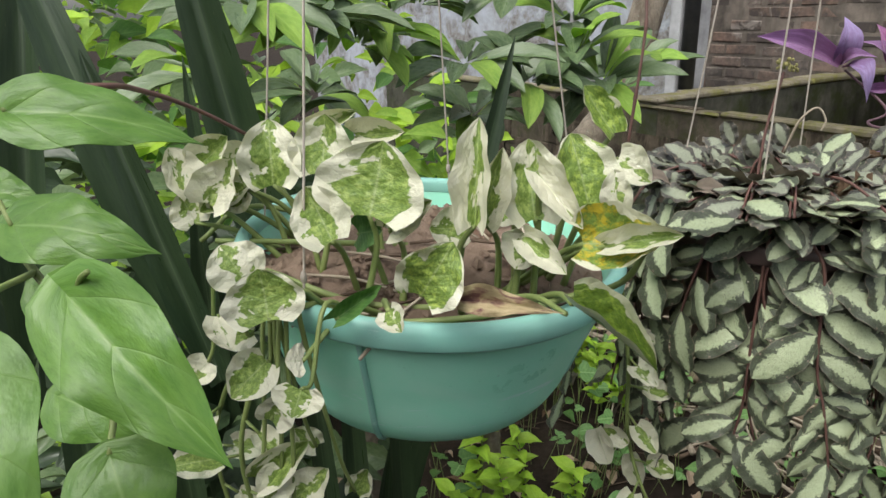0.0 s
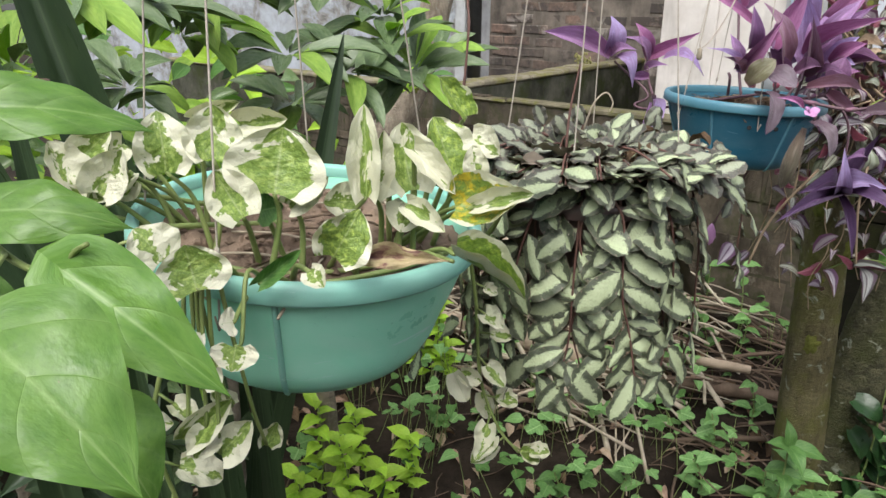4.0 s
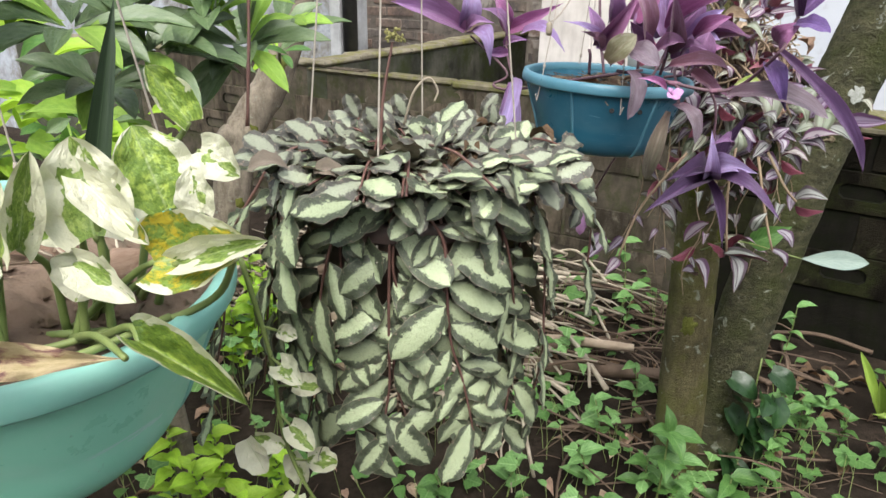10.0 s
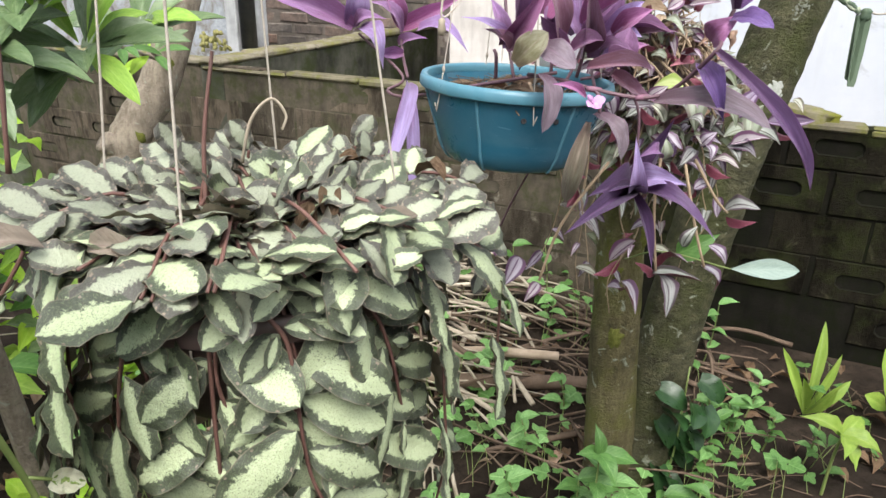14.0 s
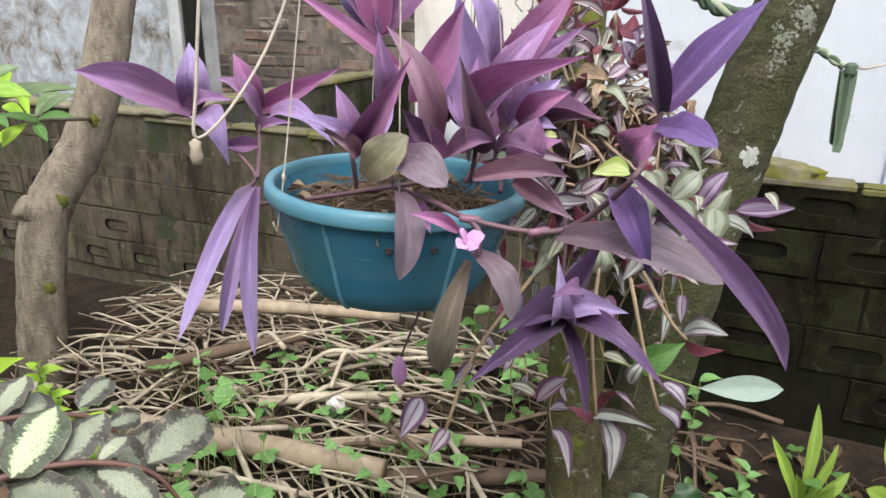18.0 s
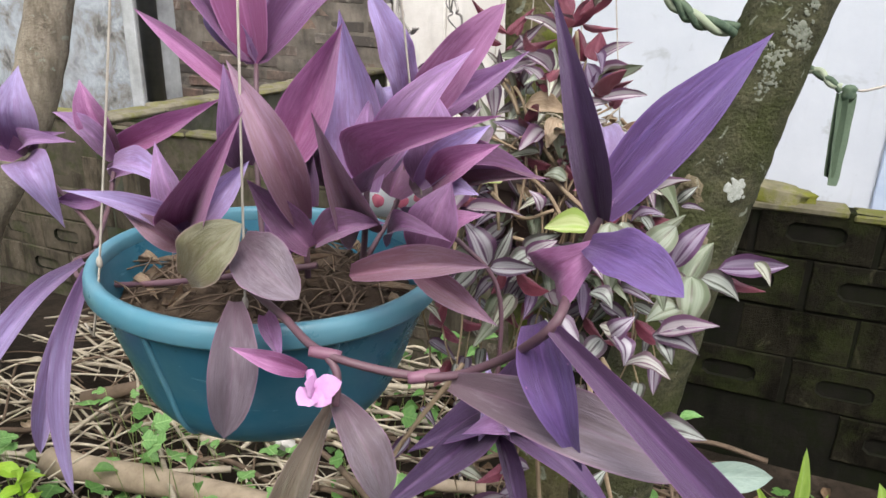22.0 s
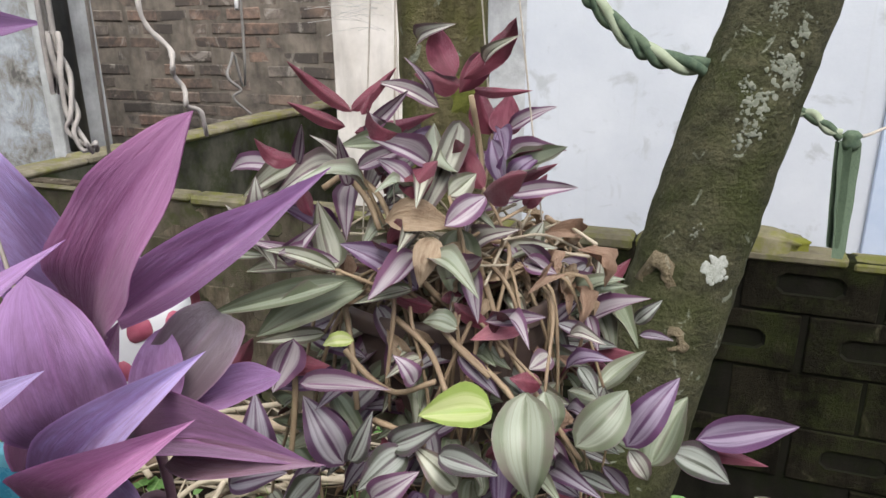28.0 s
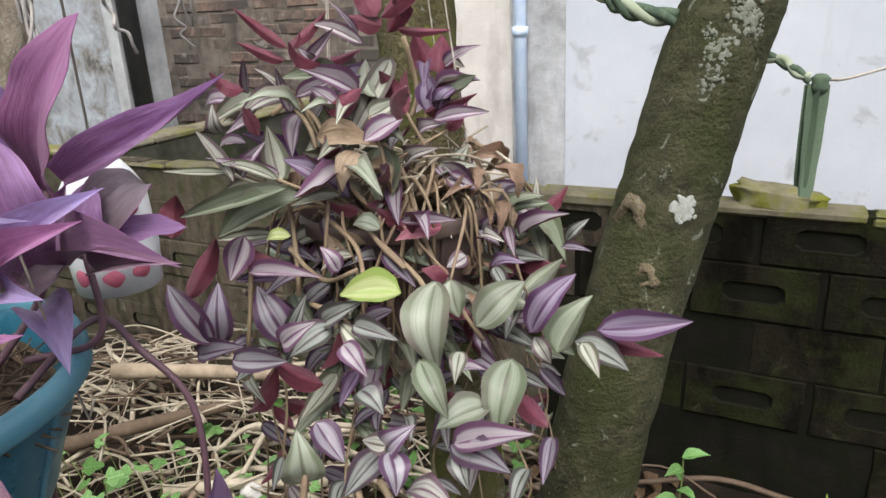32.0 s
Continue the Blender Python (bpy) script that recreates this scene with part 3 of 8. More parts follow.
M_DARK_PIPE = mat_plain("black_drain_pipe", (0.025, 0.025, 0.027), (0.05, 0.05, 0.05), 20, 0.5)
M_BARK_MOSS = mat_bark("mossy_bark", (0.090, 0.077, 0.038), (0.140, 0.122, 0.062), (0.110, 0.116, 0.024), 0.44)
M_BARK_GREEN = mat_bark("green_grey_bark", (0.052, 0.051, 0.028), (0.086, 0.083, 0.047), (0.052, 0.061, 0.018), 0.44, 1.6)
M_BARK_GREY = mat_bark("grey_brown_bark", (0.23, 0.19, 0.145), (0.30, 0.255, 0.20), (0.20, 0.19, 0.125), 0.58)
M_STICK = mat_plain("dry_sticks", (0.27, 0.225, 0.165), (0.50, 0.44, 0.345), 25, 0.85, 0, 0.5, 0.15)
M_TWIG = mat_plain("brown_twigs", (0.0884, 0.0612, 0.0442), (0.1632, 0.1190, 0.0850), 25, 0.85, 0, 0.5, 0.15)
M_TEAL = mat_plastic("teal_plastic", (0.33, 0.80, 0.59), (0.52, 0.82, 0.68), 0.30, 0.08)
M_BLUE = mat_plastic("blue_plastic", (0.022, 0.120, 0.186), (0.102, 0.204, 0.252), 0.25)
M_BLUE_RIM = mat_plastic("light_blue_plastic", (0.075, 0.220, 0.290), (0.16, 0.28, 0.34), 0.3)
M_TEAL_RIM = mat_plastic("light_teal_plastic", (0.28, 0.63, 0.53), (0.42, 0.63, 0.56), 0.36, 0.2)
M_BROWNPOT = mat_plastic("brown_plastic", (0.085, 0.055, 0.048), (0.16, 0.12, 0.10), 0.4)
M_STRING = mat_plain("twine", (0.34, 0.30, 0.25), (0.48, 0.43, 0.37), 200, 0.9)
M_WIRE = mat_plain("thin_wire", (0.20, 0.19, 0.18), (0.30, 0.28, 0.26), 80, 0.6)
M_CLOTH = mat_plain("green_cloth", (0.032, 0.060, 0.040), (0.125, 0.165, 0.105), 60, 0.85)
M_POLKA_W = mat_plain("white_plastic", (0.72, 0.72, 0.74), (0.80, 0.80, 0.82), 12, 0.4)
M_POLKA_R = mat_plain("red_dots", (0.43, 0.085, 0.15), (0.52, 0.15, 0.21), 160, 0.5)
M_POTHOS = mat_pothos("variegated_leaf")
M_POTHOS_W = mat_pothos("mostly_white_leaf", 0.14)
M_POTHOS_L = mat_pothos("lime_marbled_leaf", -0.22, (0.46, 0.58, 0.12))
M_POTHOS_X = mat_pothos("yellowing_leaf", -0.22, (0.62, 0.48, 0.04), 0.46)
M_POTHOS_STEM = mat_plain("pale_green_stem", (0.14, 0.20, 0.055), (0.24, 0.29, 0.10), 30, 0.5)
M_PELL = mat_pellionia("silver_centred_leaf", (0.35, 0.44, 0.225), (0.57, 0.63, 0.43), (0.028, 0.038, 0.025), (0.098, 0.112, 0.072))
# crown's greyer copy: older leaf tone plus sky reflection put into the colour
M_PELL_GREYED = mat_pellionia("sky_greyed_silver_leaf", (0.25, 0.29, 0.19), (0.42, 0.45, 0.34), (0.040, 0.042, 0.034), (0.105, 0.095, 0.080), 0.36, 0.44)
M_PELL_UNDER = mat_green("pinkish_underleaf", (0.20, 0.165, 0.13), (0.26, 0.215, 0.165), (0.18, 0.12, 0.10), 0.6, 0.15, 8.0, 0.12)
M_PELL_STEM = mat_plain("red_brown_stem", (0.10, 0.048, 0.040), (0.17, 0.09, 0.07), 30, 0.55)
M_PURPLE = mat_streaked("purple_leaf", (0.230, 0.102, 0.246), (0.370, 0.189, 0.378), (0.241, 0.156, 0.246), (0.448, 0.223, 0.480))
M_LILAC = mat_streaked("lilac_bloom_leaf", (0.312, 0.204, 0.418), (0.429, 0.308, 0.543), (0.332, 0.219, 0.407), (0.484, 0.330, 0.587))
M_MAGENTA = mat_streaked("magenta_leaf", (0.292, 0.093, 0.225), (0.413, 0.168, 0.338), (0.320, 0.124, 0.271), (0.530, 0.261, 0.473))
M_BRONZE = mat_streaked("bronze_leaf", (0.220, 0.106, 0.173), (0.327, 0.172, 0.242), (0.251, 0.152, 0.159), (0.368, 0.202, 0.334))
M_OLIVE = mat_streaked("olive_purple_leaf", (0.120, 0.102, 0.070), (0.200, 0.158, 0.115), (0.144, 0.144, 0.061), (0.320, 0.228, 0.216))
M_DUSK = mat_streaked("dark_purple_leaf", (0.175, 0.073, 0.165), (0.290, 0.136, 0.267), (0.214, 0.127, 0.183), (0.427, 0.184, 0.397))
M_GREYLEAF = mat_streaked("grey_purple_leaf", (0.158, 0.110, 0.144), (0.245, 0.187, 0.226), (0.154, 0.130, 0.096), (0.326, 0.192, 0.288))
M_VIOLET = mat_streaked("blue_violet_leaf", (0.080, 0.037, 0.144), (0.140, 0.070, 0.229), (0.109, 0.051, 0.169), (0.201, 0.112, 0.320), 0.5, 0.15, (1.2, 0.75, 1.2), 16.0)
M_STAR = mat_streaked("dark_violet_leaf", (0.084, 0.042, 0.110), (0.138, 0.073, 0.180), (0.102, 0.057, 0.126), (0.228, 0.110, 0.252))
M_PURPLE_UNDER = mat_streaked("violet_underleaf", (0.257, 0.110, 0.252), (0.355, 0.176, 0.355), (0.266, 0.150, 0.280), (0.372, 0.176, 0.392))
M_PURPLE_STEM = mat_plain("purple_stem", (0.0960, 0.0480, 0.0680), (0.1600, 0.0880, 0.1040), 25, 0.5)
M_PINK = mat_plain("pink_petal", (0.44, 0.20, 0.42), (0.58, 0.32, 0.55), 40, 0.6)
M_PINK_NODE = mat_plain("pink_stem_node", (0.17, 0.075, 0.115), (0.25, 0.12, 0.17), 40, 0.5)
M_ZEB = mat_zebrina("zebra_striped_leaf", (0.56, 0.58, 0.48), (0.52, 0.46, 0.52), (0.130, 0.140, 0.085), (0.150, 0.072, 0.135), (0.20, 0.085, 0.15))
M_ZEB_LILAC = mat_zebrina("lilac_striped_leaf", (0.36, 0.29, 0.41), (0.40, 0.34, 0.44), (0.120, 0.058, 0.140), (0.105, 0.050, 0.115), (0.18, 0.08, 0.17))
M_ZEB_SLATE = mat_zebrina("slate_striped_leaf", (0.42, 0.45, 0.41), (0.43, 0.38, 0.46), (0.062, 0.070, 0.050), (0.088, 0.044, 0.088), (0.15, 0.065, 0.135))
M_ZEB_OLIVE = mat_zebrina("olive_silver_leaf", (0.37, 0.42, 0.315), (0.42, 0.455, 0.37), (0.145, 0.178, 0.105), (0.185, 0.215, 0.14), (0.22, 0.15, 0.165))
M_ZEB_LIME = mat_zebrina("yellow_green_striped_leaf", (0.50, 0.55, 0.27), (0.54, 0.56, 0.33), (0.27, 0.36, 0.09), (0.33, 0.40, 0.12), (0.30, 0.36, 0.12))
M_ZEB_PINK = mat_streaked("pink_old_leaf", (0.46, 0.13, 0.20), (0.56, 0.25, 0.30), (0.50, 0.19, 0.26), (0.5, 0.28, 0.28), 0.5, 0.2)
M_ZEB_UNDER = mat_streaked("burgundy_underleaf", (0.1435, 0.0230, 0.0451), (0.2378, 0.0533, 0.0779), (0.1558, 0.0369, 0.0697), (0.2952, 0.1066, 0.1476), 0.4, 0.2, (1.3, 0.5, 0.7))
M_ZEB_STEM = mat_plain("tan_stem", (0.20, 0.135, 0.090), (0.34, 0.26, 0.165), 30, 0.6)
M_VINE = mat_green("bright_green_leaf", (0.078, 0.190, 0.028), (0.150, 0.290, 0.052), (0.25, 0.38, 0.13), 0.36, 0.26, 3.2, 0.30, None, 0.42, 0.45)
M_SHRUB = mat_green("dull_green_leaf", (0.092, 0.160, 0.064), (0.195, 0.270, 0.130), (0.24, 0.31, 0.17), 0.30, 0.25)
M_LIME = mat_green("lime_leaf", (0.30, 0.52, 0.035), (0.46, 0.66, 0.070), (0.46, 0.64, 0.12), 0.5, 0.35)
M_WEED = mat_green("weed_leaf", (0.055, 0.150, 0.032), (0.125, 0.260, 0.062), (0.19, 0.34, 0.11), 0.5, 0.3)
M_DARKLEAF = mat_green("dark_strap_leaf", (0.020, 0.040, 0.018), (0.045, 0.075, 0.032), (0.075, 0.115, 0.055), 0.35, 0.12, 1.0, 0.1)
M_CREEPER = mat_green("pale_creeper_leaf", (0.102, 0.246, 0.065), (0.225, 0.420, 0.133), (0.406, 0.609, 0.261), 0.5, 0.3)
M_DRYLEAF = mat_dry("dry_tan_leaf", (0.46, 0.34, 0.235), (0.62, 0.50, 0.37))
M_DRYPINK = mat_dry("dry_pinkish_leaf", (0.40, 0.26, 0.19), (0.55, 0.40, 0.30))
M_FAR = mat_green("far_foliage", (0.190, 0.360, 0.050), (0.38, 0.55, 0.100), (0.40, 0.56, 0.14), 0.55, 0.4)
M_GLOSSY = mat_green("glossy_dark_leaf", (0.012, 0.042, 0.012), (0.026, 0.070, 0.020), (0.05, 0.10, 0.035), 0.32, 0.15, 3.0, 0.3)
M_FROND = mat_green("yellow_green_frond", (0.22, 0.36, 0.050), (0.34, 0.47, 0.090), (0.40, 0.50, 0.16), 0.45, 0.35, 14.0, 0.3)
M_PALE = mat_green("pale_grey_green_leaf", (0.24, 0.33, 0.29), (0.32, 0.40, 0.35), (0.36, 0.44, 0.38), 0.5, 0.2, 7.0, 0.2)
M_SEED = mat_plain("seed_head", (0.16, 0.16, 0.05), (0.28, 0.25, 0.10), 60, 0.8)
M_LOG = mat_plain("peeled_branch", (0.200, 0.155, 0.110), (0.380, 0.305, 0.225), 18, 0.85, 0, 0.5, 0.15)
M_BROWNLEAF = mat_dry("brown_litter", (0.13, 0.085, 0.05), (0.24, 0.16, 0.10))
M_STONE = mat_plain("pale_stone", (0.42, 0.40, 0.38), (0.60, 0.58, 0.56), 30, 0.85)
M_CLOTH_PALE = mat_plain("pale_striped_cloth", (0.24, 0.28, 0.19), (0.36, 0.40, 0.30), 40, 0.85)
M_LICHEN_OLD = mat_plain("old_grey_lichen", (0.115, 0.125, 0.090), (0.23, 0.24, 0.20), 160, 0.95)
M_LICHEN = mat_plain("grey_lichen", (0.24, 0.26, 0.22), (0.44, 0.45, 0.42), 160, 0.95)


def mat_withered():
    k = Nodes("withered_leaf", 0.7, spec=0.25)
    across, along, x = leaf_uv(k)
    uvw = k.coord("UV")
    n = k.noise(uvw, 7, 6, 0.7)
    c = k.mix(k.ramp(n, (0.35, 0.0), (0.65, 1.0)), (0.40, 0.33, 0.17), (0.58, 0.48, 0.30))
    spot = k.noise(k.scaled(uvw, 1.0, 1.6, 1), 2.6, 4, 0.6, dist=0.5)
    c = k.mix(k.ramp(spot, (0.50, 0.0), (0.57, 0.8)), c, (0.30, 0.17, 0.13))
    c = k.mix(k.ramp(spot, (0.57, 0.0), (0.62, 0.8)), c, (0.15, 0.065, 0.075))
    k.base(c)
    k.bump(n, 0.5, 0.003)
    return k.glow_through(0.2, (1.1, 0.95, 0.7))


M_WITHERED = mat_withered()
M_ROPE = mat_plain("grey_frayed_rope", (0.27, 0.25, 0.235), (0.42, 0.39, 0.36), 60, 0.9, 0, 0.5, 0.15)
M_WEB = mat_plain("dusty_cobweb", (0.45, 0.44, 0.42), (0.60, 0.58, 0.56), 40, 0.9)
M_MOSSCUSHION = mat_plain("moss_cushion", (0.085, 0.095, 0.020), (0.150, 0.155, 0.040), 140, 0.95, 0, 0.9, 0.1)
M_SCAR = mat_bark("scarred_bark", (0.150, 0.120, 0.075), (0.215, 0.175, 0.115), (0.110, 0.105, 0.045), 0.56)

# ---- the place: ground, walls, building ----
# WA: a point of the low wall's front face at its right; WU runs along it to the far left; WN points behind it.
WA = Vector((2.12, 1.17, 0))
WU = Vector((-0.55, 0.835, 0)).normalized()
WN = Vector((0.835, 0.55, 0)).normalized()
TOP = 0.72


def wall_pose(s, n=0.0, z=0.0):
    """Axes: x along the wall to the far left, y to its front, z up."""
    p = WA + WU * s + WN * n
    m = Matrix((WU, -WN, Vector((0, 0, 1)))).transposed().to_4x4()
    m.translation = (p.x, p.y, z)
    return m


def hill(x, y):
    return 0.03 * noise.noise((x * 1.7, y * 1.7, 0.3)) + 0.015 * noise.noise((x * 6, y * 6, 2.3))


def ground():
    v, f = [], []
    n = 90
    for i in range(n + 1):
        for j in range(n + 1):
            a, b = 2 * i / n - 1, 2 * j / n - 1
            x, y = 0.8 + 2.5 * a + 57 * a**9, 1.2 + 2.5 * b + 57 * b**9
            v.append((x, y, hill(x, y) if abs(a) < 0.9 and abs(b) < 0.9 else 0.0))
    for i in range(n):
        for j in range(n):
            q = i * (n + 1) + j
            f.append((q, q + n + 1, q + n + 2, q + 1))
    tagged(part("ground", mesh("ground", v, f, M_SOIL)), "bare brown garden soil with dry litter", "ground", kind="structure")


def block(name, s0, s1, n0, n1, z0, z1, mat, parent, bevel=0.004, label=""):
    v, f = box_data((s0, -n1, z0), (s1, -n0, z1), bevel)
    return part(name, mesh(name, v, f, mat, smooth=False), parent, label, wall_pose(0))


def frog_brick(name, length, height, depth, recess, seed=0, mat=None):
    """A brick on edge; its frog is a sunk, round-ended panel with worn raised marks."""
    rng = random.Random(seed)
    hx, hz = length / 2, height / 2
    v, f = [], []
    n = 28

    def ring(points, y):
        v.extend((x, y, z) for x, z in points)

    # the outline runs round from one corner: short side, long side, short side, long side
    turn = [(1.0, -1 + 2 * i / 4) for i in range(4)] + [(1 - 2 * i / 10, 1.0) for i in range(10)] + [(-1.0, 1 - 2 * i / 4) for i in range(4)] + [(-1 + 2 * i / 10, -1.0) for i in range(10)]
    wear = [rng.uniform(0.985, 1.0) for _ in turn]

    def rect(k, gx, gz):
        return turn[k][0] * gx * wear[k], turn[k][1] * gz * wear[k]

    fx, fz = 0.060, 0.022

    def stadium(k, g):
        x, z = turn[k]
        if abs(x) > 0.999:
            return x * (fx - 0.014 + 0.014 * max(0.0, 1 - z**4) ** 0.5) * g, z * fz * g
        return x * (fx - 0.014) * g, z * fz * g

    ring([rect(k, hx, hz) for k in range(n)], -depth)
    ring([rect(k, hx, hz) for k in range(n)], -0.002)
    ring([rect(k, hx - 0.002, hz - 0.002) for k in range(n)], 0.0)
    rows = 3
    if recess:
        ring([stadium(k, 1.07) for k in range(n)], 0.0)
        ring([stadium(k, 1.0) for k in range(n)], -0.006)
        ring([stadium(k, 0.92) for k in range(n)], -0.019)
        rows = 6
    for i in range(rows - 1):
        for k in range(n):
            p, q = i * n + k, i * n + (k + 1) % n
            f.append((p, q, q + n, p + n))
    f.append(tuple((rows - 1) * n + k for k in range(n)))
    if recess:
        for k in range(4):
            x = (k - 1.5) * 0.027 + rng.uniform(-0.003, 0.003)
            box_data((x - 0.008, -0.0200, -0.012), (x + 0.008, -0.0100, 0.012), 0.004, v, f)
            if k != 2:
                v, f = box_data((x - 0.004, -0.0200, -0.006), (x + 0.004, -0.0095, 0.007), 0.002, v, f)
    me = mesh(name, v, f, [mat, M_MORTAR_SHADED], smooth=False)
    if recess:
        # sides of the sunk panel take the dark mortar, as painted shade
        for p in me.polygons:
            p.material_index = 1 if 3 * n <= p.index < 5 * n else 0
    return me


def low_wall():
    wall = thing("wall_garden", "low mossy garden wall of bricks laid on edge", "wall", WA, kind="structure")
    block("core", -2.2, 0.62, 0.0016, 0.058, -0.1, TOP - 0.02, M_MORTAR_SHADED, wall, 0.0, "dark mortar joints")
    block("core", 0.62, 3.48, 0.0020, 0.058, -0.1, TOP - 0.02, M_MORTAR_BROWN, wall, 0.0, "brown mortar joints")
    rng = random.Random(4)
    length = 0.252
    plain = [frog_brick("brick", length, 0.125, 0.05, False, 0, m) for m in (M_BRICK_SHADED, M_BRICK_OLD)]
    frogs = [[frog_brick("brick", length, 0.125, 0.05, True, i, m) for i in range(3)] for m in (M_BRICK_SHADED, M_BRICK_OLD)]
    for row in range(5):
        z = TOP - 0.131 * (row + 0.5)
        s = -1.3 + (row % 2) * 0.13
        while s < 3.35:
            show = rng.random() < 0.75
            # dry picks the lighter copy over the shade-darkened one, more often further left
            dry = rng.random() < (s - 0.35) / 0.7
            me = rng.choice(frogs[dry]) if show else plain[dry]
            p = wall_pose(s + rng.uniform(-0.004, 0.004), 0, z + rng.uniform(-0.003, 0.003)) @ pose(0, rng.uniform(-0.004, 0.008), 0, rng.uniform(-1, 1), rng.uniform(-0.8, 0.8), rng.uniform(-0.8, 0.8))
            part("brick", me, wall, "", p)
            s += length + 0.012
    # cement capping in uneven pieces
    s = -2.2
    while s < 2.30:
        l = rng.uniform(0.25, 0.5)
        block("coping", s, min(2.3, s + l - 0.004), -0.006 - rng.uniform(0, 0.006), 0.062, TOP - 0.020 - rng.uniform(0, 0.012), TOP + rng.uniform(-0.008, 0.002), M_CAP, wall, 0.008, "worn mossy cement capping")
        s += l
    bm = bmesh.new()
    bmesh.ops.create_icosphere(bm, subdivisions=4, radius=1.0)
    for q in bm.verts:
        c = q.co
        c = Vector([math.copysign(abs(x) ** 0.45, x) for x in c]) * (1 + 0.28 * noise.noise(c * 1.9) + 0.12 * noise.noise(c * 5))
        q.co = Vector((0.125 + 0.088 * c.x, -0.032 + 0.036 * c.y, TOP + 0.010 + 0.026 * c.z + 0.010 * c.x))
    me = bpy.data.meshes.new("capstone")
    bm.to_mesh(me)
    bm.free()
    me.materials.append(M_MOSSY)
    me.polygons.foreach_set("use_smooth", np.ones(len(me.polygons), dtype=bool))
    part("capstone", me, wall, "mossy cement lump on the wall top", wall_pose(0))
    block("plaster_end", 3.48, 4.6, 0.0, 0.06, -0.1, TOP - 0.005, M_PLASTER_OLD, wall, 0.006, "mildewed plastered stretch")
    block("coping", 2.30, 4.6, -0.010, 0.068, TOP - 0.004, TOP + 0.022, M_CAP_PALE, wall, 0.008, "pale cement capping")
    # side wall that runs back to the building
    v, f = box_data((2.20, -2.0, -0.1), (2.31, 0.0, TOP + 0.0))
    part("side_wall", mesh("side_wall", v, f, M_PLASTER_OLD, smooth=False), wall, "damp mossy side wall", wall_pose(0))
    y = 0.012
    while y > -2.0:
        l = rng.uniform(0.16, 0.36)
        v, f = box_data((2.19 + rng.uniform(-0.006, 0.006), y - l + 0.003, TOP + 0.001), (2.322 + rng.uniform(-0.008, 0.004), y, TOP + rng.uniform(0.018, 0.034)), 0.009)
        part("coping", mesh("coping", v, f, M_CAP_PALE, smooth=False), wall, "worn cement capping", wall_pose(0))
        y -= l
    return wall


def building():
    b = thing("building_wall", "whitewashed house wall with a grey strip", "wall", WA + WN, kind="structure")
    block("wall_white", -2.5, 0.886, 1.0, 1.2, -0.1, 3.2, M_WHITE, b, 0.0, "whitewashed wall")
    block("wall_strip", 0.886, 1.10, 1.004, 1.2, -0.1, 3.2, M_GREY_STRIP, b, 0.0, "grey plaster strip")
    block("wall_plaster", 1.10, 1.39, 1.002, 1.2, -0.1, 3.2, M_PILASTER, b, 0.0, "cream plaster")
    block("pilaster", 1.392, 1.66, 0.985, 2.05, -0.1, 3.2, M_PILASTER, b, 0.006, "pale plaster pilaster")
    block("corner_strip", -0.50, -0.25, 0.985, 1.0, -0.1, 3.2, mat_plain("pale_blue_paint", (0.42, 0.50, 0.64), (0.52, 0.58, 0.70), 8, 0.7), b, 0.004, "pale blue painted strip")
    d = thing("drain_pipe", "pale blue plastic rainwater pipe on the wall", "pipe", WA)
    p = WA + WU * 1.05 + WN * 0.97
    tube("pipe", [(p.x, p.y, 0.02), (p.x, p.y, 3.1)], 0.024, 0.024, M_PIPE, d, 14, 2)
    tube("pipe_bracket", [(p.x, p.y, 1.030), (p.x, p.y, 1.062)], 0.030, 0.030, M_PIPE, d, 14, 2)
    q = p + WN * 0.02
    tube("wall_plug", [(p.x, p.y, 1.046), tuple(q + Vector((0, 0, 1.046)))], 0.008, 0.008, M_PIPE, d, 8, 2)
    w = thing("wall_brick", "weathered bare brick wall of an old house", "wall", WA + WN * 2 + WU * 2, kind="structure")
    block("core", 1.66, 5.2, 2.03, 2.25, -0.1, 3.2, M_JOINT, w, 0.0, "sooty mortar joints")
    o = thing("wall_peeled", "old wall with peeling pale blue paint", "wall", WA + WU * 2.4, kind="structure")
    block("plaster", 2.42, 6.5, 0.30, 0.5, -0.1, 3.0, M_PEELED, o, 0.0)
    block("wall_end", 2.36, 2.42, 0.295, 0.51, -0.1, 3.0, M_GREY_STRIP, o, 0.004, "raw grey plaster edge")
    k = thing("drain_pipe", "black drain pipe at the end of the peeling wall", "pipe", WA + WU * 2.3)
    p = WA + WU * 2.325 + WN * 0.33
    tube("pipe", [(p.x, p.y, TOP + 0.03), (p.x, p.y, 2.9)], 0.035, 0.035, M_DARK_PIPE, k, 14, 2)
    # unseen wall added behind the camera to block low sky and bounce light
    back = thing("wall_unseen", "unseen plain wall added behind the camera to shape the light", "wall", (0.5, -1.7, 0), kind="structure")
    v, f = box_data((-3.6, -1.9, -0.1), (3.6, -1.7, 2.0))
    part("plaster", mesh("plaster", v, f, M_PILASTER, smooth=False), back)
    return w


ground()
low_wall()
BRICKWALL = building()


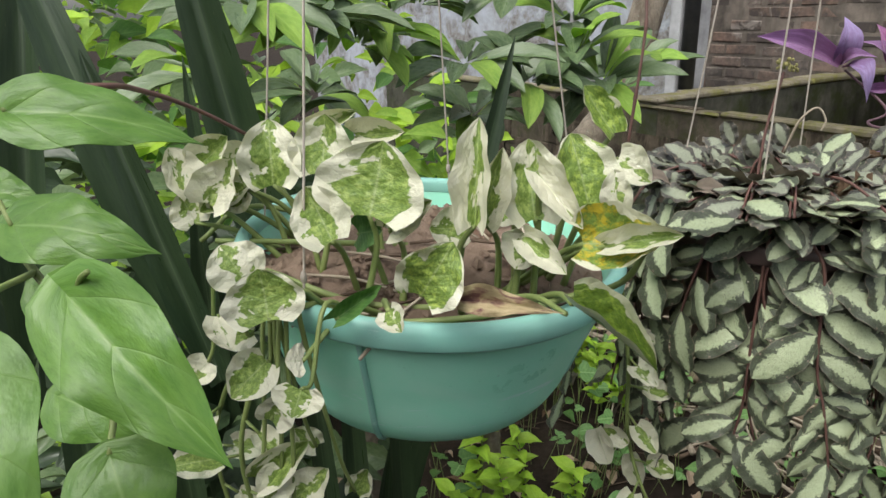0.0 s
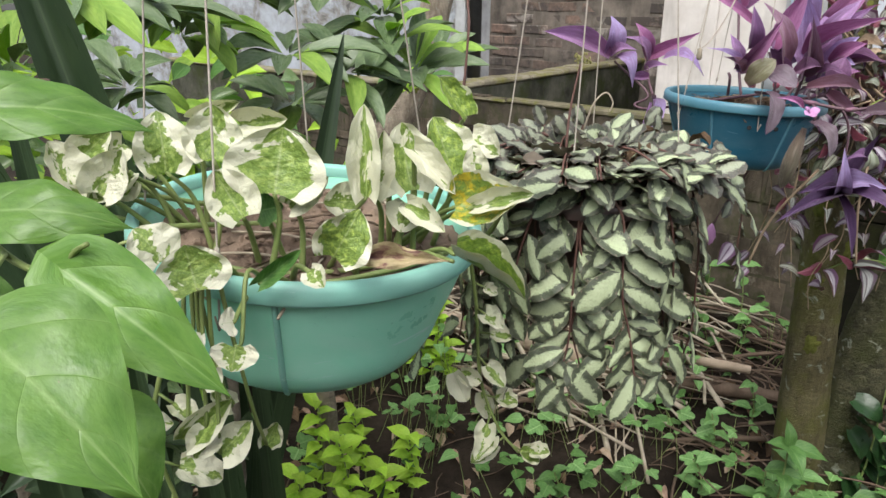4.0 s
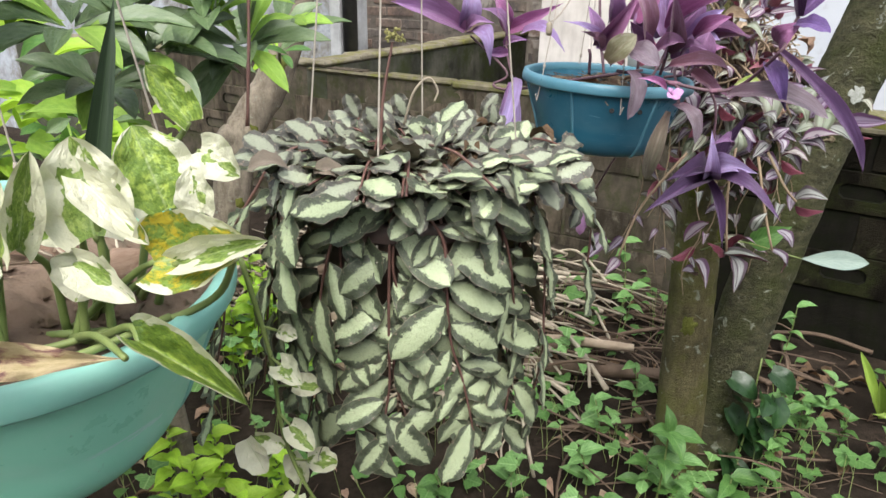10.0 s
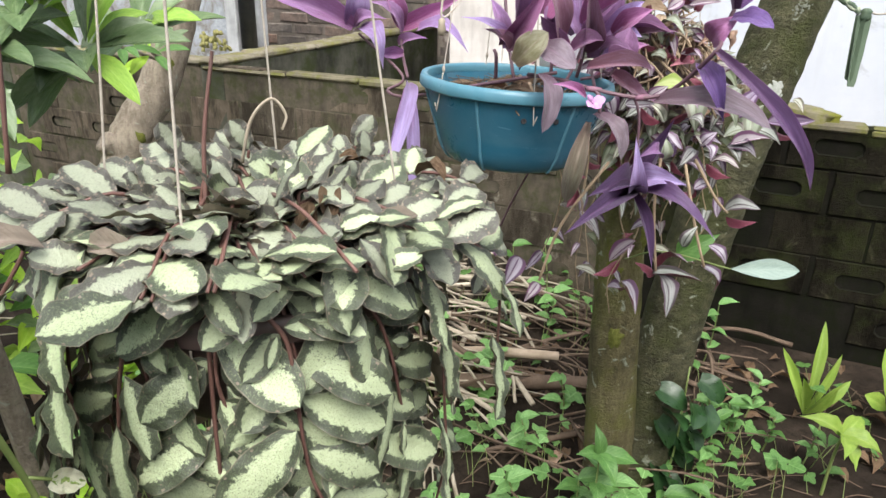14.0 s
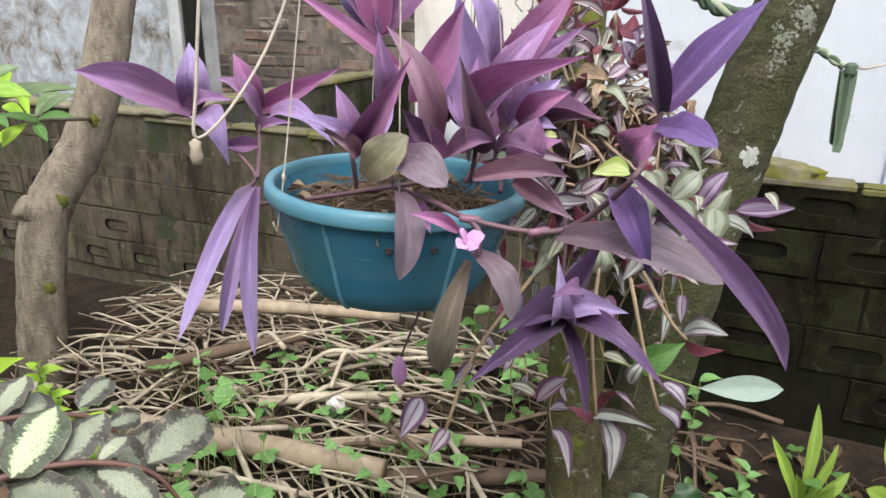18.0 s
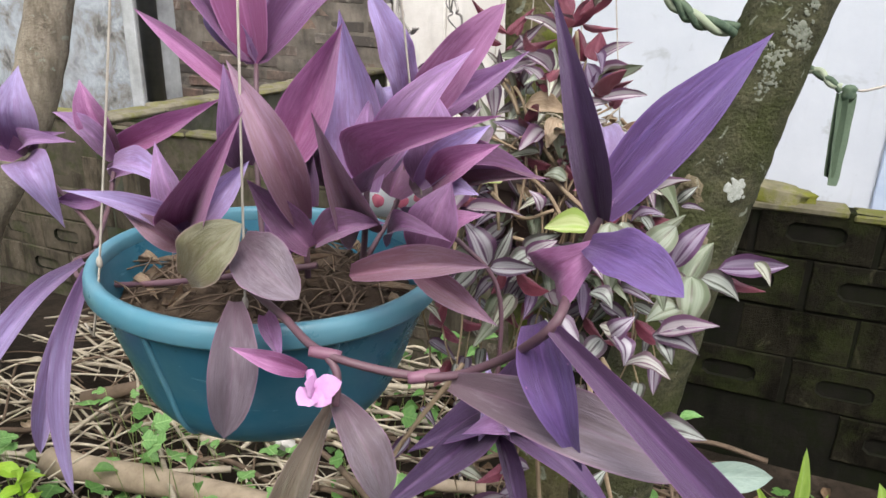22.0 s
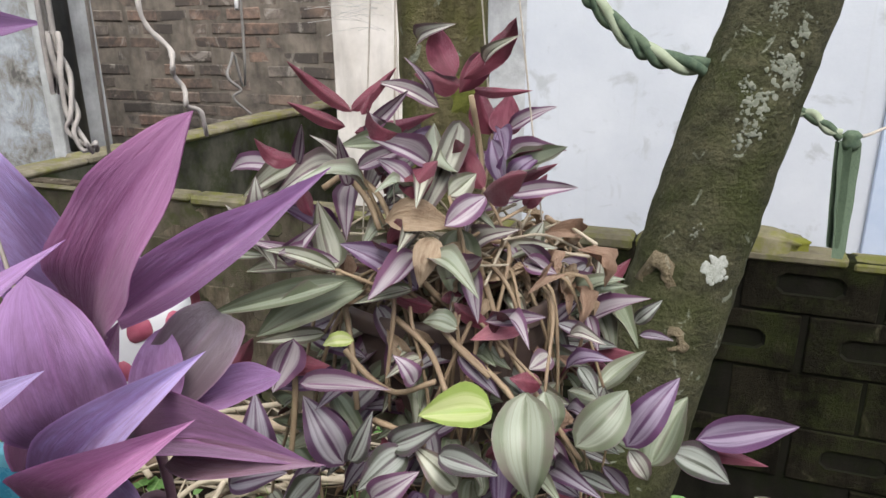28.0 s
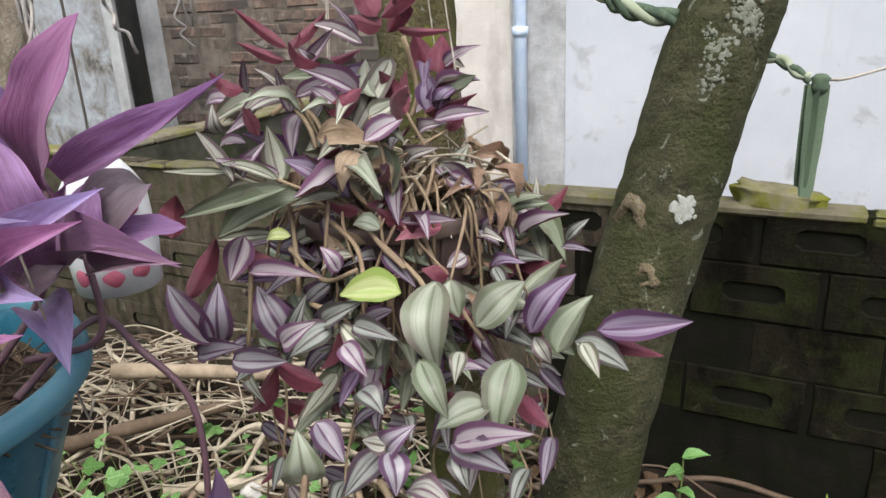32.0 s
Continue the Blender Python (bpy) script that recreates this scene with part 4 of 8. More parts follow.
# ---- trees ----
def knot(name, at, out, r, mat, parent):
    """A healed branch stub with a sunk middle."""
    d = Vector(out).normalized()
    p = Vector(at)
    v, f = [], []
    ring = [(-0.8, 1.45), (-0.05, 1.25), (0.18, 1.08), (0.30, 0.85), (0.28, 0.62), (0.10, 0.46), (-0.3, 0.38), (-0.9, 0.05)]
    a0 = d.orthogonal().normalized()
    b0 = d.cross(a0)
    for h, q in ring:
        for k in range(12):
            a = 2 * math.pi * k / 12
            rr = r * q * (1 + 0.18 * math.sin(3 * a + 1) + 0.1 * math.sin(5 * a) + 0.3 * noise.noise((math.cos(a) * 2, math.sin(a) * 2, q * 4)))
            v.append(p + d * (h * r + 0.16 * r * noise.noise((math.cos(a) * 3, q * 5, math.sin(a) * 3))) + a0 * (rr * math.cos(a)) + b0 * (rr * math.sin(a)))
    for i in range(len(ring) - 1):
        for k in range(12):
            a, b = i * 12 + k, i * 12 + (k + 1) % 12
            f.append((a, b, b + 12, a + 12))
    f.append(tuple((len(ring) - 1) * 12 + k for k in range(12)))
    return part(name, mesh(name, v, f, mat), parent, "healed branch scar")


def trees():
    a = thing("tree", "straight mossy tree trunk beside the hanging pots", "tree", (1.15, 1.06, 0))
    tube("trunk", [(1.192, 1.046, -0.05), (1.180, 1.051, 0.12), (1.169, 1.061, 0.35), (1.159, 1.073, 0.65), (1.148, 1.102, 1.0), (1.151, 1.12, 1.35), (1.16, 1.13, 2.4)], lambda t: 0.044 + 0.017 * max(0, 1 - t * 1.7) + 0.03 * max(0, 1 - t * 9) ** 2, None, M_BARK_MOSS, a, 20, 10, 0.05, 3)
    b = thing("tree", "leaning grey-green tree trunk with pale lichen patches", "tree", (1.3, 1.0, 0))
    tube("trunk", [(1.24, 1.03, -0.05), (1.27, 1.03, 0.15), (1.33, 1.04, 0.42), (1.399, 1.036, 0.70), (1.463, 1.031, 0.89), (1.511, 1.017, 1.06), (1.557, 1.006, 1.187), (1.655, 0.985, 1.5), (1.9, 0.95, 2.4)], lambda t: 0.066 - 0.006 * min(1.0, max(0.0, t - 0.45) / 0.3) + 0.02 * max(0, 1 - t * 6) ** 2, None, M_BARK_GREEN, b, 24, 10, 0.04, 5)
    knot("branch_scar", (1.396, 1.027, 0.881), (-0.85, -0.10, 0.0), 0.021, M_SCAR, b)
    knot("branch_scar", (1.387, 0.990, 0.813), (-0.8, -0.45, 0.1), 0.013, M_SCAR, b)
    c = thing("tree", "young grey-brown tree with a sawn branch stub", "tree", (0.37, 2.6, 0))
    tube("trunk", [(0.365, 2.60, -0.05), (0.400, 2.61, 0.22), (0.449, 2.61, 0.49), (0.518, 2.61, 0.619), (0.596, 2.61, 0.731), (0.689, 2.61, 0.974), (0.76, 2.63, 1.25), (0.80, 2.66, 1.6), (0.80, 2.7, 2.4)], lambda t: 0.072 - 0.018 * t, None, M_BARK_GREY, c, 18, 9, 0.06, 6)
    tube("branch_stub", [(0.48, 2.60, 0.50), (0.425, 2.585, 0.545), (0.395, 2.58, 0.570)], 0.040, 0.034, M_BARK_GREY, c, 12, 4, 0.08, 2, "short sawn branch stub")
    return a, b, c


TREES = trees()


# ---- hanging pots ----
def tilt_of(centre, nx, ny):
    """The pose of a bowl whose rim's upward direction leans by (nx, ny)."""
    q = Vector((0, 0, 1)).rotation_difference(Vector((nx, ny, 1)).normalized())
    return Matrix.Translation(centre) @ q.to_matrix().to_4x4()


def basin(name, label, m, R, depth, foot, rim_mat, body_mat, ribs, holes=()):
    """A round plastic hanging bowl with a flanged rim and thin moulded ribs."""
    pot = thing(name, label, "plant pot", m @ Vector((0, 0, -depth)), "hanging pots")
    prof = []
    n = 14
    for i in range(n + 1):
        t = i / n
        wall = R * (0.968 - 0.22 * t - 0.07 * t * t)
        prof.append((wall - (wall - foot) * max(0.0, (t - 0.62) / 0.38) ** 2.4, -0.004 - (depth - 0.004) * (t if t < 0.62 else 0.62 + 0.38 * math.sin(math.pi / 2 * (t - 0.62) / 0.38) ** 0.9)))
    outer = prof + [(foot * 0.9, -depth - 0.002), (foot * 0.86, -depth + 0.001), (0.0, -depth + 0.001)]
    inner = [(0.0, -depth + 0.004)] + [(q - 0.0025, h + 0.001) for q, h in reversed(prof)]
    v, f = lathe_data(outer, 80)
    v2, f2 = lathe_data(inner, 80)
    f += [tuple(len(v) + i for i in q) for q in f2]
    part("bowl", mesh("bowl", v + v2, f, body_mat), pot, "", m)
    rim = [(R * 0.930, -0.008), (R * 0.925, -0.001), (R * 0.94, 0.0012), (R * 0.965, 0.0018), (R * 0.988, 0.0008), (R * 1.0, -0.003), (R * 1.004, -0.0105), (R * 0.992, -0.0122), (R * 0.962, -0.0115), (R * 0.930, -0.008)]
    v, f = lathe_data(rim, 80)
    part("rim", mesh("rim", v, f, rim_mat), pot, "paler flared rim", m)
    for a in ribs:
        a = radians(a)
        pts = [((q + 0.0004) * math.cos(a), (q + 0.0004) * math.sin(a), h) for q, h in prof]
        v, f = tube_data(pts, 0.0019, 0.0019, 6, 1)
        part("rib", mesh("rib", v, f, rim_mat), pot, "", m)
    # dark discs on the uncut bowl; the darkness inside a hole is painted
    for a in holes:
        a = radians(a)
        q, h = prof[4]
        v, f = lathe_data([(0.0, 0.0008), (0.0019, 0.0008), (0.0028, 0.0012), (0.0032, 0.0)], 12)
        part("hole", mesh("hole", v, f, M_DARK_PIPE), pot, "dark disc in place of a small drilled hole", m @ pose((q + 0.0002) * math.cos(a), (q + 0.0002) * math.sin(a), h, 0, 0, math.degrees(a)) @ pose(0, 0, 0, 0, 90, 0))
    return pot


def soil(name, label, m, radius, mat, seed=0, lump=0.012):
    v, f = [(0, 0, lump)], []
    rings, seg = 24, 96
    for i in range(1, rings + 1):
        for k in range(seg):
            a = 2 * math.pi * k / seg
            r = radius * i / rings
            x, y = r * math.cos(a), r * math.sin(a)
            h = lump * (1 - (i / rings) ** 2) + 0.008 * noise.noise((x * 30 + seed, y * 30, 1)) + 0.005 * noise.noise((x * 95, y * 95, 5)) + 0.003 * noise.noise((x * 260, y * 260, seed))
            v.append((x, y, h))
    for k in range(seg):
        f.append((0, 1 + k, 1 + (k + 1) % seg))
    for i in range(rings - 1):
        for k in range(seg):
            a, b = 1 + i * seg + k, 1 + i * seg + (k + 1) % seg
            f.append((a, a + seg, b + seg, b))
    ob = tagged(part(name, mesh(name, v, f, mat), None, "", m), label, "soil")
    # crumbs that lie on it
    rng = random.Random(seed + 40)
    v, f = [], []
    corners = [(1, 0, 0), (-1, 0, 0), (0, 1, 0), (0, -1, 0), (0, 0, 1), (0, 0, -1)]
    for _ in range(260):
        a, r = rng.uniform(0, 6.283), 0.95 * radius * math.sqrt(rng.random())
        c = Vector((r * math.cos(a), r * math.sin(a), lump * (1 - (r / radius) ** 2)))
        c.z += 0.008 * noise.noise((c.x * 30 + seed, c.y * 30, 1)) + 0.001
        size = rng.choice((0.0015, 0.002, 0.003, 0.0045))
        o = len(v)
        v.extend(c + Vector(q) * size * rng.uniform(0.6, 1.3) + Vector((rng.uniform(-1, 1), rng.uniform(-1, 1), 0)) * size * 0.4 for q in corners)
        f.extend((o + i, o + j, o + 4) for i, j in ((0, 2), (2, 1), (1, 3), (3, 0)))
        f.extend((o + j, o + i, o + 5) for i, j in ((0, 2), (2, 1), (1, 3), (3, 0)))
    tagged(part("loose_soil", mesh("loose_soil", v, f, mat, smooth=False), ob, "", m), "", "", "", "stuff")
    return ob


def hangers(pot, m, radius, angles, apex, mat, r=0.0007):
    """Strings from holes in the rim to the hook overhead."""
    for a in angles:
        a = radians(a)
        p = m @ Vector((radius * math.cos(a), radius * math.sin(a), 0.002))
        low = m @ Vector(((radius + 0.010) * math.cos(a + 0.03), (radius + 0.010) * math.sin(a + 0.03), -0.022))
        q = Vector(apex)
        tube("string", [low, p, p.lerp(q, 0.5), q], r, r, mat, pot, 5, 3)
        b = p + (q - p).normalized() * 0.010
        v, f = lathe_data([(0.0, -0.004), (0.0014, -0.0025), (0.0018, 0.0), (0.0013, 0.0025), (0.0, 0.004)], 8, b)
        part("string_knot", mesh("string_knot", v, f, mat), pot)


GREEN = (-0.0096, 0.4155, 0.9858)
BLUE = (0.659, 0.798, 0.995)
PELL = (0.258, 0.512, 0.985)
ZEB = (1.03, 0.95, 0.985)
PG, PB, PP, PZ = tilt_of(GREEN, 0.060, -0.072), tilt_of(BLUE, 0.037, -0.0195), tilt_of((PELL[0], PELL[1], PELL[2] - 0.020), 0, 0), tilt_of(ZEB, 0, 0)
pot_a = basin("hanging_pot", "teal plastic hanging bowl with a pale rim", PG, 0.1203, 0.098, 0.074, M_TEAL_RIM, M_TEAL, (-107, 70, 165, -15))
hangers(pot_a, PG, 0.112, (-124, 168, 84, 28), (-0.03, 0.42, 1.75), M_STRING)
SOIL_TEAL = soil("soil", "cracked dry brown soil in the teal bowl", PG @ pose(0, 0, -0.020), 0.108, M_POTSOIL, 2)
pot_b = basin("hanging_pot", "blue plastic hanging bowl with a paler rim", PB, 0.1110, 0.093, 0.071, M_BLUE_RIM, M_BLUE, (-92, -30, 60, 160, -150), (-122, -102))
hangers(pot_b, PB, 0.1035, (-118, -178, 75, -20), (0.68, 0.80, 1.75), M_STRING)
SOIL_BLUE = soil("compost", "brown fibrous compost in the blue bowl", PB @ pose(0, 0, -0.028), 0.0955, M_COMPOST, 5)
pot_c = basin("hanging_pot", "dark brown plastic bowl hidden under trailing leaves", PP, 0.088, 0.07, 0.06, M_BROWNPOT, M_BROWNPOT, (-90, 30, 150))
hangers(pot_c, PP, 0.083, (-128, 145, 60, -25), (0.26, 0.52, 1.7), M_STRING)
soil("compost", "dark compost under the trailing leaves", PP @ pose(0, 0, -0.008), 0.080, M_COMPOST, 7, 0.020)
pot_d = basin("hanging_pot", "dark brown plastic pot among striped leaves", PZ, 0.090, 0.11, 0.06, M_BROWNPOT, M_BROWNPOT, (-90, 30, 150))
hangers(pot_d, PZ, 0.084, (-150, 110, -60, 20), (1.03, 0.97, 1.7), M_STRING)
soil("compost", "dry compost under the striped leaves", PZ @ pose(0, 0, -0.015), 0.078, M_COMPOST, 9)

# a bamboo pole overhead carries the strings
rail = thing("pole", "weathered bamboo pole from which the pots hang", "pole", (0.5, 0.65, 1.76))
tube("cane", [(-0.9, 0.02, 1.765), (0.26, 0.52, 1.765), (1.4, 1.05, 1.765), (1.75, 1.20, 1.77)], 0.02, 0.018, M_STICK, rail, 12, 6, 0.05, 1)
tube("hook_cord", [(-0.03, 0.42, 1.745), (0.0, 0.41, 1.75)], 0.004, 0.004, M_STRING, rail, 6, 2)

# ---- trailing plant with silver-centred leaves ----
def blunt(v):
    return (1 - abs(2 * v - 1) ** 2.4) ** 0.60 * (0.84 + 0.20 * v)


def trailing_plant():
    rng = random.Random(11)
    cx, cy, z = PELL
    plant = thing("trailing_plant", "dense trailing houseplant with dark-edged silver-green leaves", "plant", PELL)
    forms = ((0.04, 0.05, 0.08), (0.08, 0.02, -0.12), (-0.02, 0.06, 0.12), (0.10, -0.03, 0.0), (0.06, -0.08, 0.1))
    kinds = [leaf_mesh("leaf", blunt, [M_PELL, M_PELL_UNDER], 12, 9, b, fo, 0.035, 0.0, 0.0, tw, 0.012, i) for i, (b, fo, tw) in enumerate(forms)]
    greyed = [leaf_mesh("leaf", blunt, [M_PELL_GREYED, M_PELL_UNDER], 12, 9, b * 1.4, fo, 0.05, 0.0, 0.0, tw, 0.012, i + 5) for i, (b, fo, tw) in enumerate(forms)]
    dry = [leaf_mesh("leaf", blunt, [m, m], 10, 7, 0.22, 0.25, 0.03, 0.1, 0.0, 0.4, 0.01, 7) for m in (M_PELL_UNDER, M_BROWNLEAF)]

    def shoot(pts, size, gap, first=0.0, out=None, wide=0.53, pool=kinds, flat=0.5, thick=0.0013):
        tube("stem", pts, thick, thick * 0.65, M_PELL_STEM, plant, 5, 6, 0.1, rng.random())
        line = spline(pts, 16)
        run, nextat = 0.0, first
        side = rng.choice((-1, 1))
        for a, b in zip(line, line[1:]):
            d = b - a
            run += d.length
            if run < nextat:
                continue
            nextat += gap * rng.uniform(0.85, 1.15)
            d.normalize()
            o = Vector(out) if out else Vector((b.x - cx, b.y - cy, 0)).normalized() + Vector((0, 0, 0.35 if abs(d.z) > 0.5 else 1.2))
            o = (o - d * o.dot(d)).normalized()
            lat = d.cross(o) * side
            l = size * rng.choice((0.72, 0.88, 1.0, 1.0, 1.12, 1.22))
            for sgn, sc in ((1, 1.0), (-1, 0.5)):
                if sc < 1 and rng.random() < 0.85:
                    continue
                way = (lat * sgn * rng.uniform(0.70, 0.84) + d * rng.uniform(0.56, 0.74) + o * rng.uniform(0.04, 0.18)).normalized()
                face = o + lat * sgn * rng.uniform(-0.22, 0.04) + Vector((rng.uniform(-0.10, 0.10), rng.uniform(-0.10, 0.10), rng.uniform(0.5, 1.1) * flat))
                p = b + way * 0.003 + o * rng.uniform(-0.005, 0.002)
                add_leaf(plant, rng.choice(pool), p, p + way * (l * sc), l * sc * wide * rng.uniform(0.9, 1.12), face)
            side = -side

    def rooted(*pts):
        """A hanging strand that starts on the compost and bends over the edge of the pot."""
        a = Vector(pts[0])
        b = Vector((cx, cy, z)).lerp(a, 0.5)
        shoot([(b.x, b.y, z - 0.004), (*(Vector((cx, cy, 0)).lerp(a, 0.86)).xy, z + 0.006), *pts], 0.041, 0.0172, 0.014)

    # the strands on the camera's side, placed to fit its view
    rooted((0.187, 0.452, 0.985), (0.180, 0.461, 0.953), (0.174, 0.472, 0.914), (0.171, 0.479, 0.872), (0.170, 0.494, 0.822), (0.167, 0.510, 0.780))
    rooted((0.232, 0.424, 0.978), (0.242, 0.419, 0.958), (0.244, 0.417, 0.927), (0.248, 0.417, 0.885), (0.257, 0.416, 0.854), (0.267, 0.416, 0.810), (0.273, 0.417, 0.780))
    rooted((0.214, 0.440, 0.975), (0.211, 0.437, 0.928), (0.210, 0.436, 0.887), (0.210, 0.436, 0.848), (0.207, 0.438, 0.812), (0.214, 0.434, 0.790))
    rooted((0.271, 0.422, 0.980), (0.287, 0.423, 0.960), (0.297, 0.426, 0.935), (0.305, 0.431, 0.903), (0.315, 0.439, 0.856), (0.308, 0.433, 0.824), (0.300, 0.428, 0.786))
    rooted((0.332, 0.458, 0.972), (0.343, 0.452, 0.925), (0.346, 0.450, 0.874), (0.347, 0.449, 0.830), (0.342, 0.453, 0.790))
    rooted((0.168, 0.520, 0.970), (0.154, 0.524, 0.922), (0.146, 0.524, 0.883), (0.143, 0.524, 0.852), (0.138, 0.525, 0.815))
    rooted((0.332, 0.435, 0.992), (0.358, 0.437, 0.974), (0.367, 0.430, 0.955), (0.367, 0.428, 0.915))
    rooted((0.145, 0.525, 0.975), (0.122, 0.534, 0.930), (0.114, 0.536, 0.870), (0.104, 0.535, 0.832), (0.094, 0.533, 0.800))
    # shoots that reach out towards the blue bowl
    for pts in (((0.32, 0.52, 0.988), (0.365, 0.520, 0.994), (0.398, 0.516, 0.984), (0.412, 0.514, 0.960)), ((0.30, 0.54, 0.990), (0.345, 0.552, 0.998), (0.385, 0.552, 0.990), (0.402, 0.550, 0.966)), ((0.31, 0.49, 0.988), (0.345, 0.470, 0.990), (0.370, 0.460, 0.972), (0.378, 0.456, 0.945))):
        shoot(pts, 0.026, 0.0135, 0.010, (rng.uniform(-0.2, 0.2), -0.35, 1.0), 0.66, greyed, 0.3, 0.0013)
    # a second layer behind them and the far side
    for k in range(15):
        az = radians(-170 + k * 24 + rng.uniform(-6, 6))
        front = -165 < -170 + k * 24 < -10
        r = 0.078 if front else 0.094
        ca, sa = math.cos(az), math.sin(az)
        drop = rng.uniform(0.15, 0.19)
        pts = [(cx + ca * 0.05, cy + sa * 0.05, z - 0.004), (cx + ca * (r - 0.012), cy + sa * (r - 0.012), z + 0.002), (cx + ca * (r + 0.004), cy + sa * (r + 0.004), z - 0.014)]
        for i in range(1, 5):
            pts.append((cx + ca * (r + 0.006) + rng.uniform(-0.006, 0.006), cy + sa * (r + 0.006) + rng.uniform(-0.006, 0.006), z - 0.01 - drop * i / 4))
        shoot(pts, 0.041, 0.0165, 0.016)
    # low shoots that spread over the pot and lop over its edge
    for k in range(56):
        az = k * 2.399 + rng.uniform(-0.3, 0.3)
        r0, r1 = rng.uniform(0.0, 0.05), rng.choice((0.05, 0.07, 0.085, 0.10, 0.112))
        h = rng.uniform(0.006, 0.020)
        pts = [(cx + r0 * math.cos(az), cy + r0 * math.sin(az), z), (cx + 0.6 * r1 * math.cos(az + 0.2), cy + 0.6 * r1 * math.sin(az + 0.2), z + h), (cx + r1 * math.cos(az + 0.3), cy + r1 * math.sin(az + 0.3), z + h * 0.6 - 0.006 * (r1 > 0.1))]
        shoot(pts, 0.029, 0.0145, 0.008, (rng.uniform(-0.45, 0.45), rng.uniform(-0.65, 0.1), 1.0), 0.70, greyed if rng.random() < 0.75 else kinds, 0.2, 0.0013)
    # leaves that lop over the edge of the pot
    for k in range(30):
        az = k * 2 * math.pi / 30 + rng.uniform(-0.06, 0.06)
        ca, sa = math.cos(az), math.sin(az)
        p = Vector((cx + 0.092 * ca, cy + 0.092 * sa, z + rng.uniform(0.002, 0.016)))
        way = Vector((ca, sa, 0)) * rng.uniform(0.25, 0.7) + Vector((-sa, ca, 0)) * rng.uniform(-0.8, 0.8) + Vector((0, 0, rng.uniform(-0.9, -0.15)))
        l = rng.uniform(0.028, 0.040)
        add_leaf(plant, rng.choice(kinds if k % 3 else greyed), p, p + way.normalized() * l, l * rng.uniform(0.42, 0.50), Vector((ca, sa, 0.9)))
    # single leaves that stand up from the crown
    for az, r, h in ((1.9, 0.06, 0.026), (1.3, 0.05, 0.026), (0.4, 0.09, 0.024), (2.4, 0.03, 0.022), (0.0, 0.075, 0.022)):
        p = Vector((cx + r * math.cos(az), cy + r * math.sin(az), z + 0.012))
        q = p + Vector((rng.uniform(-0.008, 0.008), rng.uniform(-0.006, 0.004), h - 0.012))
        tube("stem", [p - Vector((0, 0, 0.01)), p.lerp(q, 0.5), q], 0.0012, 0.0009, M_PELL_STEM, plant, 5, 4)
        t = q + Vector((rng.uniform(-0.012, 0.012), rng.uniform(-0.004, 0.004), 0.019))
        add_leaf(plant, rng.choice(greyed), q, t, 0.016, (rng.uniform(-0.4, 0.4), -0.9, 0.3))
    # withered leaves and bare runners on the crown
    for k in range(9):
        az = rng.uniform(-2.9, 0.9) if k % 3 else rng.uniform(-1.0, 0.1)
        r = rng.uniform(0.04, 0.115) if k % 3 else rng.uniform(0.09, 0.115)
        p = Vector((cx + r * math.cos(az), cy + r * math.sin(az), z + rng.uniform(0.004, 0.022)))
        way = Vector((rng.uniform(-1, 1), rng.uniform(-1, 1), rng.uniform(-0.7, 0.3))).normalized()
        add_leaf(plant, dry[k % 2], p, p + way * 0.026, 0.012, Vector((rng.uniform(-0.6, 0.6), -0.4, 0.8)))
    for k in range(3):
        az = rng.uniform(-3.0, 0.6)
        e = az + rng.uniform(-0.5, 0.5)
        pts = [(cx + 0.02 * math.cos(az), cy + 0.02 * math.sin(az), z + 0.018), (cx + 0.07 * math.cos(e), cy + 0.07 * math.sin(e), z + rng.uniform(0.014, 0.024)), (cx + 0.118 * math.cos(e), cy + 0.118 * math.sin(e), z + 0.012)]
        tube("stem", pts, 0.0012, 0.0009, M_PELL_STEM, plant, 5, 6, 0.2, k)


trailing_plant()


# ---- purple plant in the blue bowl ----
def facing_eye(eye, base, tip, up=0.35):
    """The direction that turns a leaf's upper side to the camera, to fit its view."""
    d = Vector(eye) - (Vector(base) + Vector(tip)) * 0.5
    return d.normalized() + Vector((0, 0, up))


def blade(v):
    """A broad leaf that keeps its width almost to the blunt tip."""
    return (0.34 + 0.66 * math.sin(math.pi * 0.5 * min(1.0, v * 1.7))) * (1 - v**4) ** 0.75 if v < 1 else 0.0


